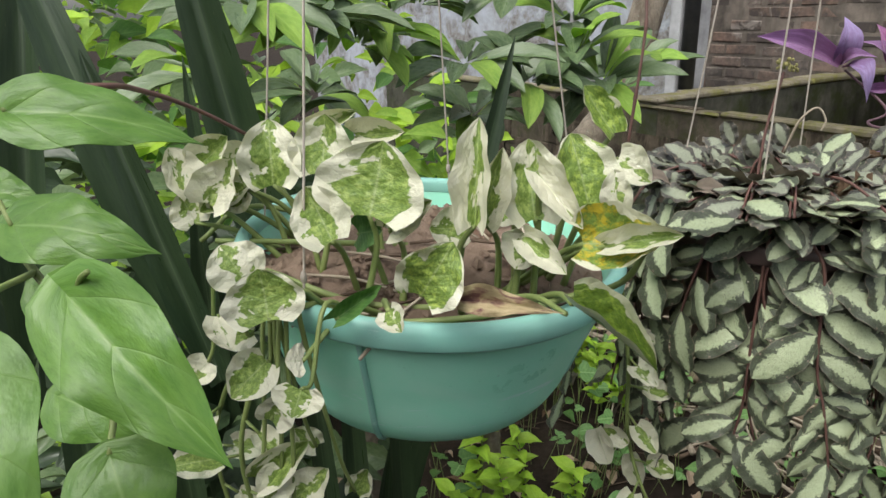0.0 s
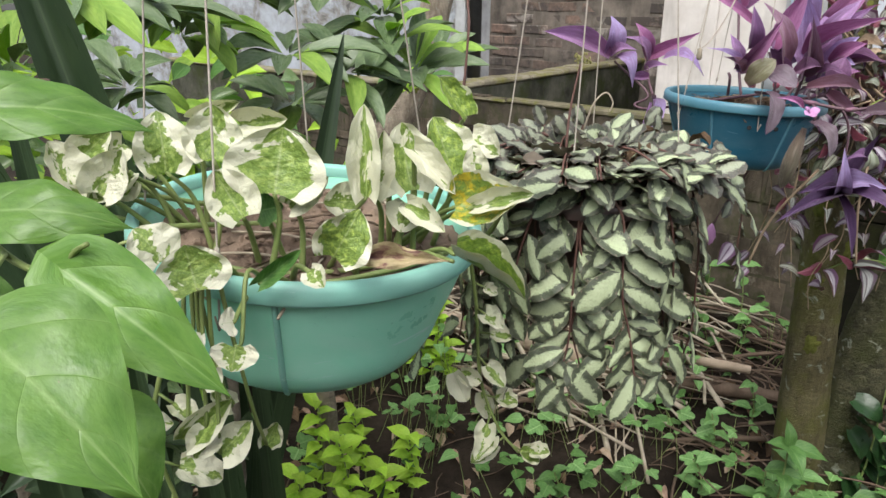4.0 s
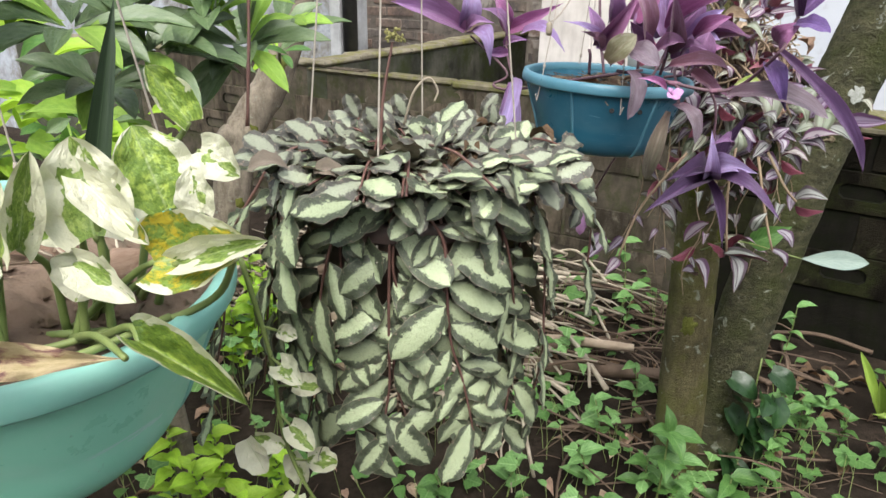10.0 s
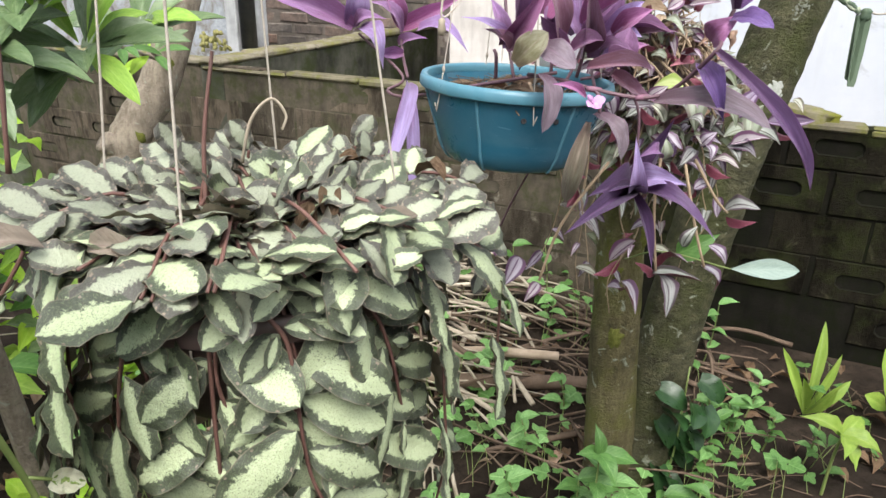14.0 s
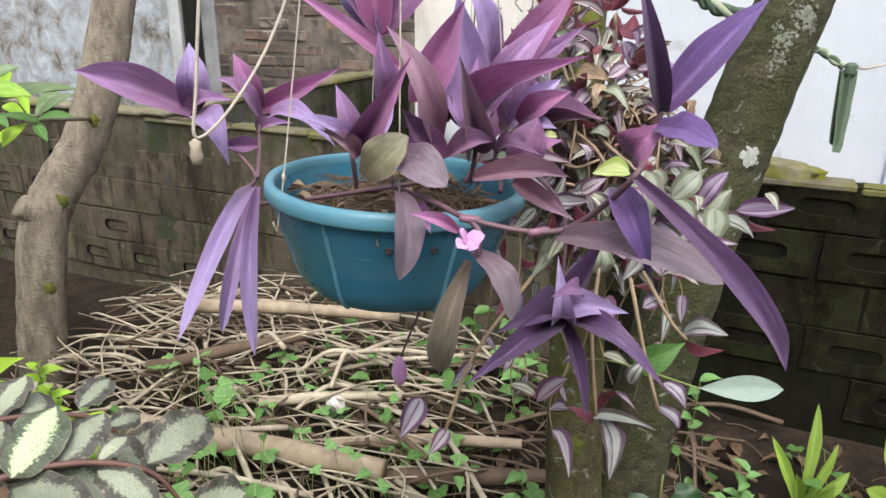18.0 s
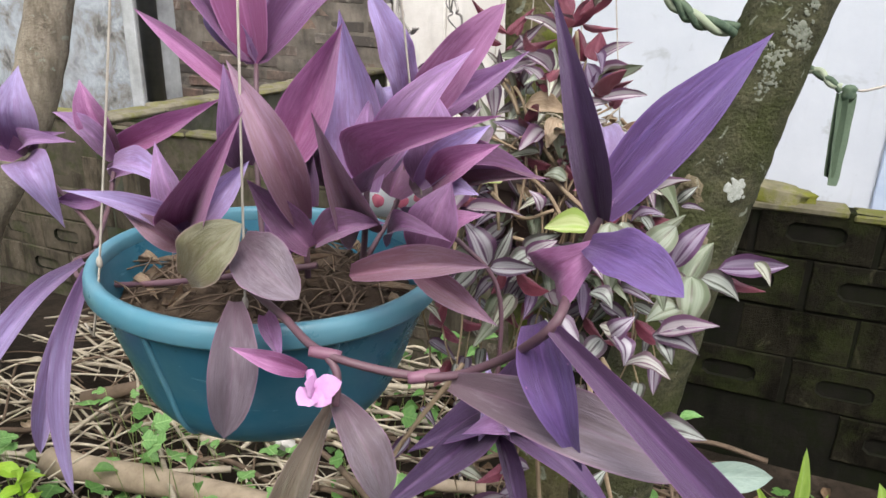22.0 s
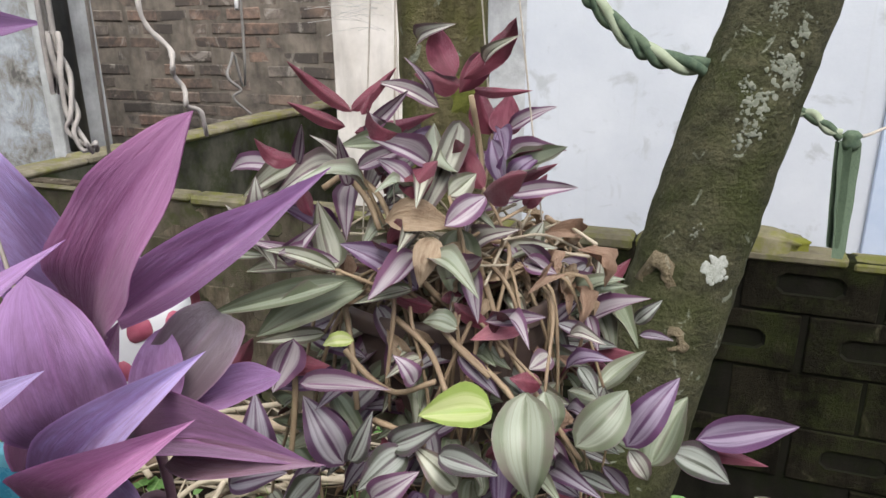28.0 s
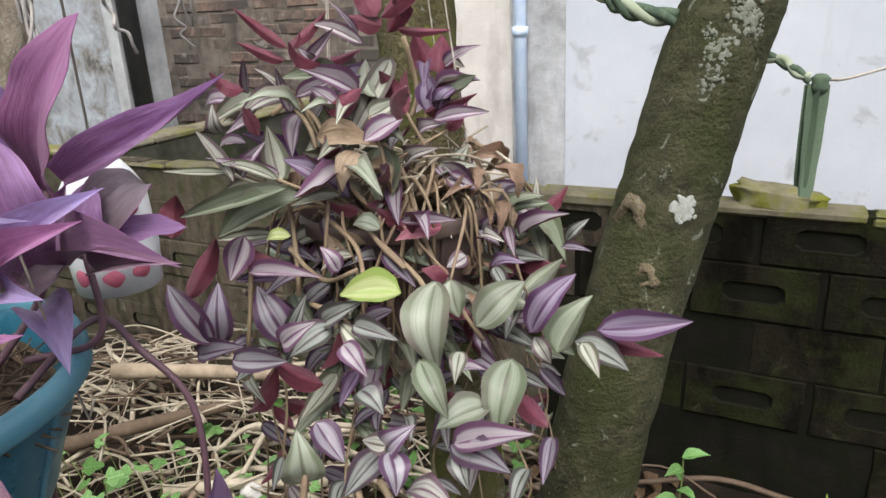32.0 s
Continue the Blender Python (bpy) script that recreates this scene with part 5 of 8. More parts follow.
def purple_plant():
    rng = random.Random(21)
    plant = thing("purple_plant", "purple spiderwort with long pointed leaves and one pink flower", "plant", BLUE)
    # tones are real leaf colours that also carry some of the lighting
    tones = {"p": M_PURPLE, "l": M_LILAC, "m": M_MAGENTA, "o": M_BRONZE, "d": M_DUSK, "g": M_GREYLEAF, "v": M_VIOLET, "s": M_STAR}
    kinds = {}
    for key, m in tones.items():
        kinds[key] = [leaf_mesh("leaf", lance, [m, M_PURPLE_UNDER], 16, 9, b, fo, w, 0.0, 0.0, tw, 0.0, i) for i, (b, fo, w, tw) in enumerate(((0.22, 0.26, 0.020, 0.35), (0.40, 0.20, 0.028, -0.4), (-0.18, 0.30, 0.018, 0.5), (0.50, 0.18, 0.024, 0.25), (0.28, 0.34, 0.02, -0.2)))]

    kinds["L"] = [leaf_mesh("leaf", droop, [M_LILAC, M_PURPLE_UNDER], 18, 9, b, 0.2, 0.02, 0, 0, tw, 0, i) for i, (b, tw) in enumerate(((0.5, 0.5), (0.8, -0.4)))]
    kinds["D"] = [leaf_mesh("leaf", droop, [M_STAR, M_PURPLE_UNDER], 18, 9, 0.55, 0.2, 0.02, 0, 0, 0.4, 0, 1)]
    kinds["Q"] = [leaf_mesh("leaf", droop, [M_OLIVE, M_PURPLE_UNDER], 18, 9, 0.5, 0.2, 0.02, 0, 0, 0.4, 0, 1)]
    kinds["G"] = [leaf_mesh("leaf", droop, [M_GREYLEAF, M_PURPLE_UNDER], 18, 9, 0.35, 0.12, 0.02, 0, 0, 0.3, 0, 2)]
    kinds["V"] = [leaf_mesh("leaf", lance, [M_VIOLET, M_VIOLET], 18, 9, 0.06, 0.22, 0.01, 0, 0, 0.25, 0, 3)]
    for key, m in (("M", M_MAGENTA), ("P", M_PURPLE), ("K", M_LILAC), ("B", M_OLIVE), ("Y", M_GREYLEAF), ("U", M_VIOLET)):
        kinds[key] = [leaf_mesh("leaf", blade, [m, m], 18, 11, 0.14, 0.10, 0.025, 0, 0, 0.12, 0, 4)]
    sheath = leaf_mesh("dry_sheath", oblong, [M_DRYLEAF, M_DRYPINK], 8, 7, 0.1, 0.5, 0.05)

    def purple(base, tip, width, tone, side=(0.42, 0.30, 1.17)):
        # side is a camera position, so each leaf is turned to fit that view
        face = facing_eye(side, base, tip) + Vector((rng.uniform(-0.25, 0.25), rng.uniform(-0.25, 0.25), 0))
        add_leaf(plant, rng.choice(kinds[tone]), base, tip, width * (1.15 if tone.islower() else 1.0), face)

    def purple_stem(*pts):
        tube("stem", pts, 0.0020, 0.0018, M_PURPLE_STEM, plant, 8, 7, 0.08, rng.random())

    purple((0.695, 0.734, 1.048), (0.691, 0.756, 1.148), 0.031, "l")
    purple((0.696, 0.734, 1.055), (0.755, 0.714, 1.129), 0.019, "p")
    purple((0.693, 0.725, 1.052), (0.699, 0.617, 1.109), 0.020, "m")
    purple((0.687, 0.726, 1.031), (0.634, 0.667, 1.108), 0.018, "o")
    purple((0.694, 0.730, 1.062), (0.703, 0.742, 1.102), 0.011, "p")
    purple((0.722, 0.753, 1.054), (0.747, 0.748, 1.083), 0.016, "l")
    purple((0.647, 0.716, 1.042), (0.622, 0.743, 1.124), 0.017, "o")
    purple((0.654, 0.752, 1.067), (0.679, 0.727, 1.142), 0.023, "m")
    purple((0.646, 0.706, 1.031), (0.619, 0.715, 1.069), 0.015, "d")
    purple((0.668, 0.749, 1.039), (0.677, 0.766, 1.090), 0.016, "p")
    purple((0.655, 0.774, 1.086), (0.606, 0.872, 1.145), 0.010, "m")
    purple((0.676, 0.750, 1.050), (0.685, 0.755, 1.075), 0.013, "g")
    purple((0.637, 0.775, 1.063), (0.628, 0.768, 1.120), 0.016, "p")
    purple((0.594, 0.742, 1.040), (0.586, 0.754, 1.084), 0.013, "p")
    purple((0.596, 0.741, 1.040), (0.612, 0.690, 1.107), 0.017, "m")
    purple((0.600, 0.749, 1.035), (0.634, 0.754, 1.069), 0.012, "l")
    purple((0.592, 0.731, 1.041), (0.540, 0.739, 1.068), 0.010, "l")
    purple((0.586, 0.721, 1.037), (0.563, 0.732, 1.057), 0.010, "o")
    purple((0.584, 0.707, 1.026), (0.606, 0.686, 1.056), 0.030, "B")
    purple((0.609, 0.728, 1.018), (0.599, 0.730, 1.038), 0.015, "d")
    purple((0.714, 0.703, 1.016), (0.736, 0.706, 1.056), 0.024, "d")
    purple((0.734, 0.707, 1.022), (0.750, 0.690, 1.038), 0.013, "m")
    purple((0.744, 0.739, 1.044), (0.778, 0.715, 1.072), 0.016, "m")
    purple((0.660, 0.687, 1.019), (0.737, 0.668, 1.015), 0.014, "o")
    purple((0.779, 0.755, 1.038), (0.812, 0.706, 1.048), 0.010, "o")
    purple((0.706, 0.696, 1.009), (0.737, 0.658, 0.983), 0.013, "o")
    purple((0.744, 0.755, 1.040), (0.790, 0.741, 1.079), 0.015, "l")
    purple((0.747, 0.728, 1.043), (0.758, 0.708, 1.044), 0.012, "l")
    purple((0.611, 0.703, 1.042), (0.622, 0.662, 1.024), 0.030, "Y")
    purple((0.648, 0.699, 1.035), (0.679, 0.682, 1.046), 0.013, "d")
    purple((0.695, 0.706, 1.025), (0.713, 0.671, 1.033), 0.012, "d")
    purple((0.601, 0.689, 1.017), (0.581, 0.655, 0.968), 0.022, "G")
    purple((0.626, 0.635, 0.986), (0.633, 0.601, 0.948), 0.020, "G")
    purple((0.629, 0.644, 0.976), (0.604, 0.640, 0.900), 0.019, "Q")
    purple((0.613, 0.635, 1.002), (0.586, 0.652, 1.014), 0.007, "m")
    purple((0.615, 0.690, 1.006), (0.615, 0.670, 0.990), 0.008, "p")
    purple((0.645, 0.723, 1.024), (0.634, 0.731, 1.054), 0.016, "p")
    purple((0.692, 0.757, 1.046), (0.712, 0.753, 1.066), 0.017, "l")
    purple((0.680, 0.566, 1.037), (0.676, 0.530, 0.993), 0.015, "v")
    purple((0.690, 0.548, 1.084), (0.767, 0.542, 1.146), 0.020, "V")
    purple((0.690, 0.548, 1.084), (0.665, 0.553, 1.160), 0.0095, "s")
    purple((0.690, 0.548, 1.084), (0.764, 0.625, 1.096), 0.011, "l")
    purple((0.684, 0.561, 1.056), (0.690, 0.540, 1.080), 0.018, "m")
    purple((0.680, 0.542, 1.077), (0.682, 0.503, 1.072), 0.020, "U")
    purple((0.662, 0.538, 1.052), (0.748, 0.482, 0.934), 0.017, "D")
    purple((0.662, 0.595, 1.002), (0.717, 0.511, 0.987), 0.026, "G")
    purple((0.731, 0.640, 0.929), (0.705, 0.645, 0.931), 0.012, "p")
    purple((0.677, 0.857, 1.110), (0.647, 0.946, 1.199), 0.030, "p")
    purple((0.677, 0.857, 1.110), (0.692, 0.933, 1.231), 0.031, "m")
    purple((0.677, 0.857, 1.110), (0.723, 0.937, 1.216), 0.019, "l")
    purple((0.677, 0.857, 1.110), (0.781, 0.892, 1.177), 0.025, "p")
    purple((0.677, 0.857, 1.110), (0.658, 0.904, 1.146), 0.016, "l")
    purple((0.767, 0.802, 1.069), (0.794, 0.738, 1.153), 0.033, "M", (0.72, 0.50, 1.17))
    purple((0.767, 0.812, 1.079), (0.731, 0.795, 1.158), 0.026, "K", (0.72, 0.50, 1.17))
    purple((0.775, 0.798, 1.073), (0.862, 0.792, 1.120), 0.018, "p", (0.72, 0.50, 1.17))
    purple((0.757, 0.812, 1.057), (0.768, 0.852, 1.090), 0.024, "l", (0.72, 0.50, 1.17))
    purple((0.756, 0.772, 1.039), (0.748, 0.766, 1.106), 0.040, "P", (0.72, 0.50, 1.17))
    purple((0.777, 0.772, 1.044), (0.826, 0.774, 1.045), 0.017, "P", (0.72, 0.50, 1.17))
    purple((0.777, 0.772, 1.044), (0.786, 0.775, 1.076), 0.019, "P", (0.72, 0.50, 1.17))
    purple((0.772, 0.782, 1.038), (0.817, 0.812, 1.060), 0.021, "g", (0.72, 0.50, 1.17))
    purple((0.769, 0.769, 1.038), (0.812, 0.710, 1.045), 0.016, "d", (0.72, 0.50, 1.17))
    purple((0.748, 0.768, 1.032), (0.772, 0.763, 1.045), 0.018, "g", (0.72, 0.50, 1.17))
    purple((0.750, 0.782, 1.014), (0.759, 0.741, 0.994), 0.020, "l", (0.72, 0.50, 1.17))
    purple((0.743, 0.792, 1.025), (0.776, 0.800, 1.072), 0.026, "d", (0.72, 0.50, 1.17))
    purple((0.802, 0.737, 0.854), (0.831, 0.625, 0.820), 0.020, "s")
    purple((0.802, 0.737, 0.854), (0.684, 0.724, 0.822), 0.021, "s")
    purple((0.802, 0.737, 0.854), (0.808, 0.690, 0.954), 0.020, "s")
    purple((0.802, 0.737, 0.854), (0.794, 0.681, 0.770), 0.012, "s")
    purple((0.802, 0.737, 0.854), (0.720, 0.728, 0.862), 0.026, "s")
    purple((0.802, 0.737, 0.854), (0.835, 0.680, 0.872), 0.024, "l")
    purple((0.802, 0.737, 0.854), (0.775, 0.715, 0.930), 0.018, "l")
    purple((0.538, 0.978, 1.038), (0.447, 1.037, 1.076), 0.026, "p")
    purple((0.539, 0.990, 1.038), (0.546, 0.999, 1.101), 0.024, "l")
    purple((0.538, 0.965, 1.037), (0.553, 0.926, 0.994), 0.023, "l")
    purple((0.541, 0.977, 1.041), (0.571, 0.950, 1.050), 0.013, "p")
    purple((0.548, 0.986, 1.043), (0.567, 0.966, 1.055), 0.010, "p")
    purple((0.599, 0.965, 1.038), (0.583, 0.984, 1.091), 0.018, "m")
    purple((0.594, 0.954, 1.033), (0.561, 0.976, 1.069), 0.013, "p")
    purple((0.602, 0.974, 1.035), (0.675, 0.935, 1.078), 0.017, "m")
    purple((0.593, 0.960, 1.018), (0.621, 0.935, 1.027), 0.011, "p")
    purple((0.581, 0.927, 1.010), (0.549, 0.936, 1.013), 0.012, "p")
    purple((0.586, 0.900, 1.041), (0.628, 0.852, 1.017), 0.016, "l")
    purple((0.557, 0.875, 0.984), (0.452, 0.722, 0.929), 0.015, "L")
    purple((0.563, 0.878, 0.983), (0.524, 0.800, 0.862), 0.015, "L")
    purple((0.558, 0.879, 0.978), (0.511, 0.849, 0.866), 0.013, "L")
    purple_stem((0.616, 0.725, 1.011), (0.618, 0.673, 1.012), (0.622, 0.634, 1.009), (0.652, 0.603, 1.004), (0.669, 0.582, 1.014), (0.662, 0.538, 1.052), (0.684, 0.552, 1.062), (0.690, 0.548, 1.084))
    purple_stem((0.662, 0.733, 1.009), (0.594, 0.796, 0.990), (0.559, 0.875, 0.969), (0.554, 0.917, 0.970), (0.572, 0.911, 0.987), (0.544, 0.972, 1.032))
    purple_stem((0.567, 0.890, 0.989), (0.586, 0.936, 1.008), (0.599, 0.965, 1.038))
    purple_stem((0.725, 0.790, 0.985), (0.755, 0.800, 1.020), (0.767, 0.802, 1.069))
    purple_stem((0.740, 0.780, 0.990), (0.775, 0.765, 1.000), (0.777, 0.772, 1.044))
    purple_stem((0.692, 0.735, 1.002), (0.689, 0.724, 1.031), (0.694, 0.731, 1.056))
    purple_stem((0.660, 0.742, 0.999), (0.659, 0.741, 1.024), (0.664, 0.766, 1.058))
    purple_stem((0.653, 0.796, 0.993), (0.662, 0.825, 1.046), (0.677, 0.857, 1.110))
    purple_stem((0.606, 0.767, 1.002), (0.601, 0.761, 1.025), (0.601, 0.765, 1.032))
    purple_stem((0.715, 0.707, 1.004), (0.717, 0.700, 1.020))
    purple_stem((0.622, 0.634, 1.009), (0.624, 0.627, 1.002), (0.621, 0.623, 0.989))
    purple_stem((0.735, 0.750, 0.985), (0.774, 0.795, 0.998), (0.792, 0.767, 0.986), (0.811, 0.748, 0.948), (0.802, 0.737, 0.854))
    for p, d in (((0.622, 0.634, 1.009), (0.025, -0.02, -0.003)), ((0.653, 0.603, 1.004), (0.03, -0.01, 0.002))):
        a, d = Vector(p), Vector(d) * 0.22
        tube("stem_node", [a - d, a, a + d], lambda t: 0.0023 + 0.0006 * math.sin(math.pi * t), None, M_PINK_NODE, plant, 8, 3, 0, 1, "pink swollen node")
    # dry sheaths and roots on the compost
    for k in range(190):
        a, r = rng.uniform(0, 6.283), 0.092 * math.sqrt(rng.random())
        p = PB @ Vector((r * math.cos(a), r * math.sin(a), -0.010 - 0.012 * (r / 0.1) ** 2))
        d = Vector((math.cos(a * 5), math.sin(a * 5), rng.uniform(-0.1, 0.45))) * rng.uniform(0.008, 0.026)
        if k % 9 == 0:
            add_leaf(SOIL_BLUE, sheath, p - d, p + d, rng.uniform(0.004, 0.008), (rng.uniform(-0.5, 0.5), -0.6, 0.8), "dry_sheath")
        else:
            tube("dry_root", [p - d, p + Vector((0, 0, 0.003)), p + d], 0.0007, 0.0005, M_STICK if k % 9 == 0 else M_TWIG, SOIL_BLUE, 4, 4, 0.2, k)
    # the flower: three crumpled petals over a bract
    flower = part("flower", mesh("flower", *tube_data([(0.6135, 0.6315, 1.004), (0.612, 0.624, 1.000)], 0.002, 0.0025, 7, 3), M_PINK), plant, "small pink three-petalled flower")
    petal = leaf_mesh("petal", oval, [M_PINK], 8, 7, 0.15, 0.1, 0.08, 0.2)
    c = Vector((0.612, 0.624, 0.999))
    for tip, f in (((0.603, 0.620, 0.997), (-0.4, -0.6, 0.6)), ((0.616, 0.616, 0.996), (-0.4, -0.7, 0.5)), ((0.622, 0.618, 1.003), (-0.3, -0.7, 0.6)), ((0.607, 0.622, 1.005), (-0.2, -0.6, 0.8))):
        add_leaf(flower, petal, c, tip, 0.010, f, "petal")
    return plant


purple_plant()


# ---- striped plant on the tree ----
def pointed(v):
    """Rounded at the base, widest near a third, drawn out to a fine tip."""
    return (math.sin(math.pi * min(1.0, max(0.0, v) ** 0.66)) ** 0.85) * (1 - 0.18 * v) if v < 1 else 0.0


def striped_plant():
    rng = random.Random(31)
    plant = thing("striped_plant", "inch plant with silver-striped leaves and burgundy undersides", "plant", ZEB)
    forms = ((0.12, 0.20, 0.02, 0.3), (0.24, 0.14, 0.025, -0.3), (0.05, 0.30, 0.016, 0.4), (0.30, 0.16, 0.02, 0.1), (-0.10, 0.22, 0.02, -0.2))
    mats = {"z": M_ZEB, "s": M_ZEB_SLATE, "l": M_ZEB_LILAC, "u": M_ZEB, "o": M_ZEB_OLIVE, "g": M_ZEB_LIME, "y": M_DRYLEAF, "k": M_ZEB_PINK}
    kinds = {k: [leaf_mesh("leaf", pointed, [m, M_ZEB_UNDER if k in "zusl" else m], 14, 9, b, fo, w, 0.0, 0.04, tw, 0.0, i) for i, (b, fo, w, tw) in enumerate(forms)] for k, m in mats.items()}
    feet = []

    def zigzag(*pts):
        tube("stem", pts, 0.0023, 0.0017, M_ZEB_STEM, plant, 6, 4, 0.15, len(pts))

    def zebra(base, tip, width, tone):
        face = facing_eye((0.78, 0.45, 1.17), base, tip, 0.3) + Vector((rng.uniform(-0.3, 0.3), rng.uniform(-0.3, 0.3), 0))
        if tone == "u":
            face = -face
        # striped leaves this low mostly take the darker slate copy
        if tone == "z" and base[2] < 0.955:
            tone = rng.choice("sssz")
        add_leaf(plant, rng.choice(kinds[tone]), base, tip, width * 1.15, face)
        feet.append(Vector(base))

    zebra((0.934, 0.910, 1.126), (0.903, 0.925, 1.155), 0.008, "u")
    zebra((0.933, 0.917, 1.116), (0.905, 0.934, 1.131), 0.008, "u")
    zebra((0.938, 0.913, 1.126), (0.969, 0.912, 1.149), 0.008, "u")
    zebra((0.935, 0.897, 1.125), (0.941, 0.895, 1.137), 0.005, "u")
    zebra((0.944, 0.920, 1.111), (0.990, 0.900, 1.121), 0.010, "u")
    zebra((0.949, 0.918, 1.111), (0.966, 0.894, 1.137), 0.009, "z")
    zebra((0.951, 0.907, 1.115), (0.939, 0.900, 1.126), 0.008, "z")
    zebra((1.000, 0.895, 1.144), (0.988, 0.897, 1.175), 0.018, "u")
    zebra((1.000, 0.884, 1.143), (1.009, 0.848, 1.177), 0.014, "u")
    zebra((1.004, 0.896, 1.137), (0.984, 0.916, 1.144), 0.015, "u")
    zebra((1.018, 0.913, 1.131), (1.012, 0.880, 1.155), 0.016, "u")
    zebra((0.980, 0.903, 1.165), (0.985, 0.872, 1.174), 0.010, "z")
    zebra((1.009, 0.875, 1.152), (1.008, 0.842, 1.168), 0.008, "z")
    zebra((0.988, 0.897, 1.125), (0.959, 0.921, 1.140), 0.010, "z")
    zebra((0.986, 0.899, 1.132), (0.965, 0.898, 1.156), 0.005, "z")
    zebra((1.069, 0.941, 1.095), (1.056, 0.943, 1.128), 0.019, "u")
    zebra((1.067, 0.924, 1.097), (1.075, 0.929, 1.126), 0.023, "u")
    zebra((1.075, 0.927, 1.100), (1.098, 0.903, 1.116), 0.011, "z")
    zebra((1.022, 0.901, 1.133), (1.065, 0.894, 1.130), 0.007, "u")
    zebra((1.046, 0.899, 1.065), (1.056, 0.926, 1.094), 0.019, "l")
    zebra((1.051, 0.904, 1.065), (1.062, 0.903, 1.096), 0.019, "l")
    zebra((1.048, 0.895, 1.069), (1.064, 0.880, 1.089), 0.014, "l")
    zebra((1.040, 0.884, 1.064), (1.073, 0.855, 1.069), 0.011, "z")
    zebra((1.038, 0.894, 1.069), (1.077, 0.879, 1.081), 0.011, "u")
    zebra((1.046, 0.876, 1.056), (1.068, 0.880, 1.075), 0.011, "u")
    zebra((1.019, 0.916, 1.109), (0.961, 0.891, 1.045), 0.018, "z")
    zebra((0.933, 0.920, 1.091), (0.913, 0.923, 1.112), 0.007, "z")
    zebra((0.902, 0.921, 1.098), (0.882, 0.931, 1.112), 0.011, "u")
    zebra((0.907, 0.929, 1.095), (0.902, 0.908, 1.121), 0.007, "z")
    zebra((0.936, 0.921, 1.079), (0.923, 0.906, 1.113), 0.009, "z")
    zebra((0.940, 0.914, 1.090), (0.975, 0.905, 1.101), 0.011, "z")
    zebra((0.951, 0.878, 1.080), (0.980, 0.885, 1.094), 0.016, "u")
    zebra((0.960, 0.885, 1.081), (0.945, 0.900, 1.097), 0.012, "z")
    zebra((1.015, 0.884, 1.072), (0.997, 0.890, 1.105), 0.016, "u")
    zebra((1.018, 0.899, 1.083), (1.035, 0.920, 1.101), 0.015, "u")
    zebra((0.969, 0.862, 1.060), (1.004, 0.868, 1.071), 0.016, "z")
    zebra((0.990, 0.878, 1.049), (0.983, 0.870, 1.002), 0.028, "o")
    zebra((0.962, 0.865, 1.052), (0.947, 0.859, 1.026), 0.016, "y")
    zebra((0.944, 0.888, 1.061), (0.983, 0.868, 1.053), 0.021, "y")
    zebra((0.978, 0.871, 1.075), (1.007, 0.881, 1.083), 0.015, "z")
    zebra((0.918, 0.913, 1.029), (0.919, 0.931, 1.069), 0.020, "z")
    zebra((0.913, 0.898, 1.039), (0.874, 0.954, 1.047), 0.008, "z")
    zebra((0.912, 0.898, 1.034), (0.879, 0.925, 1.046), 0.009, "z")
    zebra((0.887, 0.949, 1.034), (0.847, 0.997, 1.033), 0.007, "z")
    zebra((0.888, 0.934, 1.030), (0.873, 0.970, 1.066), 0.010, "z")
    zebra((0.895, 0.933, 1.034), (0.912, 0.914, 1.060), 0.012, "z")
    zebra((0.887, 0.944, 1.066), (0.882, 0.935, 1.089), 0.014, "z")
    zebra((0.907, 0.914, 1.065), (0.898, 0.911, 1.087), 0.010, "u")
    zebra((0.929, 0.895, 1.018), (0.870, 0.928, 0.990), 0.023, "o")
    zebra((0.915, 0.894, 1.027), (0.846, 0.940, 1.007), 0.014, "o")
    zebra((0.959, 0.882, 1.016), (0.921, 0.908, 1.046), 0.021, "l")
    zebra((0.949, 0.872, 1.020), (0.914, 0.880, 1.017), 0.009, "z")
    zebra((0.960, 0.867, 1.008), (0.939, 0.889, 1.016), 0.010, "u")
    zebra((0.996, 0.861, 1.013), (0.966, 0.864, 1.012), 0.010, "u")
    zebra((1.017, 0.844, 0.990), (0.985, 0.859, 0.981), 0.014, "k")
    zebra((0.984, 0.841, 1.001), (1.025, 0.832, 0.996), 0.010, "z")
    zebra((0.998, 0.854, 0.988), (0.969, 0.855, 1.012), 0.010, "u")
    zebra((0.972, 0.856, 0.994), (0.958, 0.873, 0.996), 0.014, "o")
    zebra((1.156, 0.914, 0.956), (1.138, 0.923, 0.991), 0.011, "z")
    zebra((1.154, 0.907, 0.961), (1.155, 0.906, 0.996), 0.011, "z")
    zebra((1.161, 0.908, 0.959), (1.189, 0.901, 0.982), 0.014, "u")
    zebra((1.153, 0.909, 0.958), (1.147, 0.853, 0.929), 0.023, "o")
    zebra((1.156, 0.916, 0.950), (1.137, 0.867, 0.912), 0.017, "o")
    zebra((1.160, 0.868, 0.943), (1.175, 0.855, 0.963), 0.011, "z")
    zebra((1.135, 0.843, 0.948), (1.152, 0.825, 0.945), 0.007, "z")
    zebra((1.115, 0.894, 0.964), (1.080, 0.890, 0.984), 0.016, "y")
    zebra((1.042, 0.873, 1.018), (1.059, 0.858, 1.010), 0.014, "z")
    zebra((1.039, 0.874, 1.030), (1.071, 0.874, 0.999), 0.012, "z")
    zebra((1.056, 0.887, 1.019), (1.069, 0.883, 1.040), 0.016, "z")
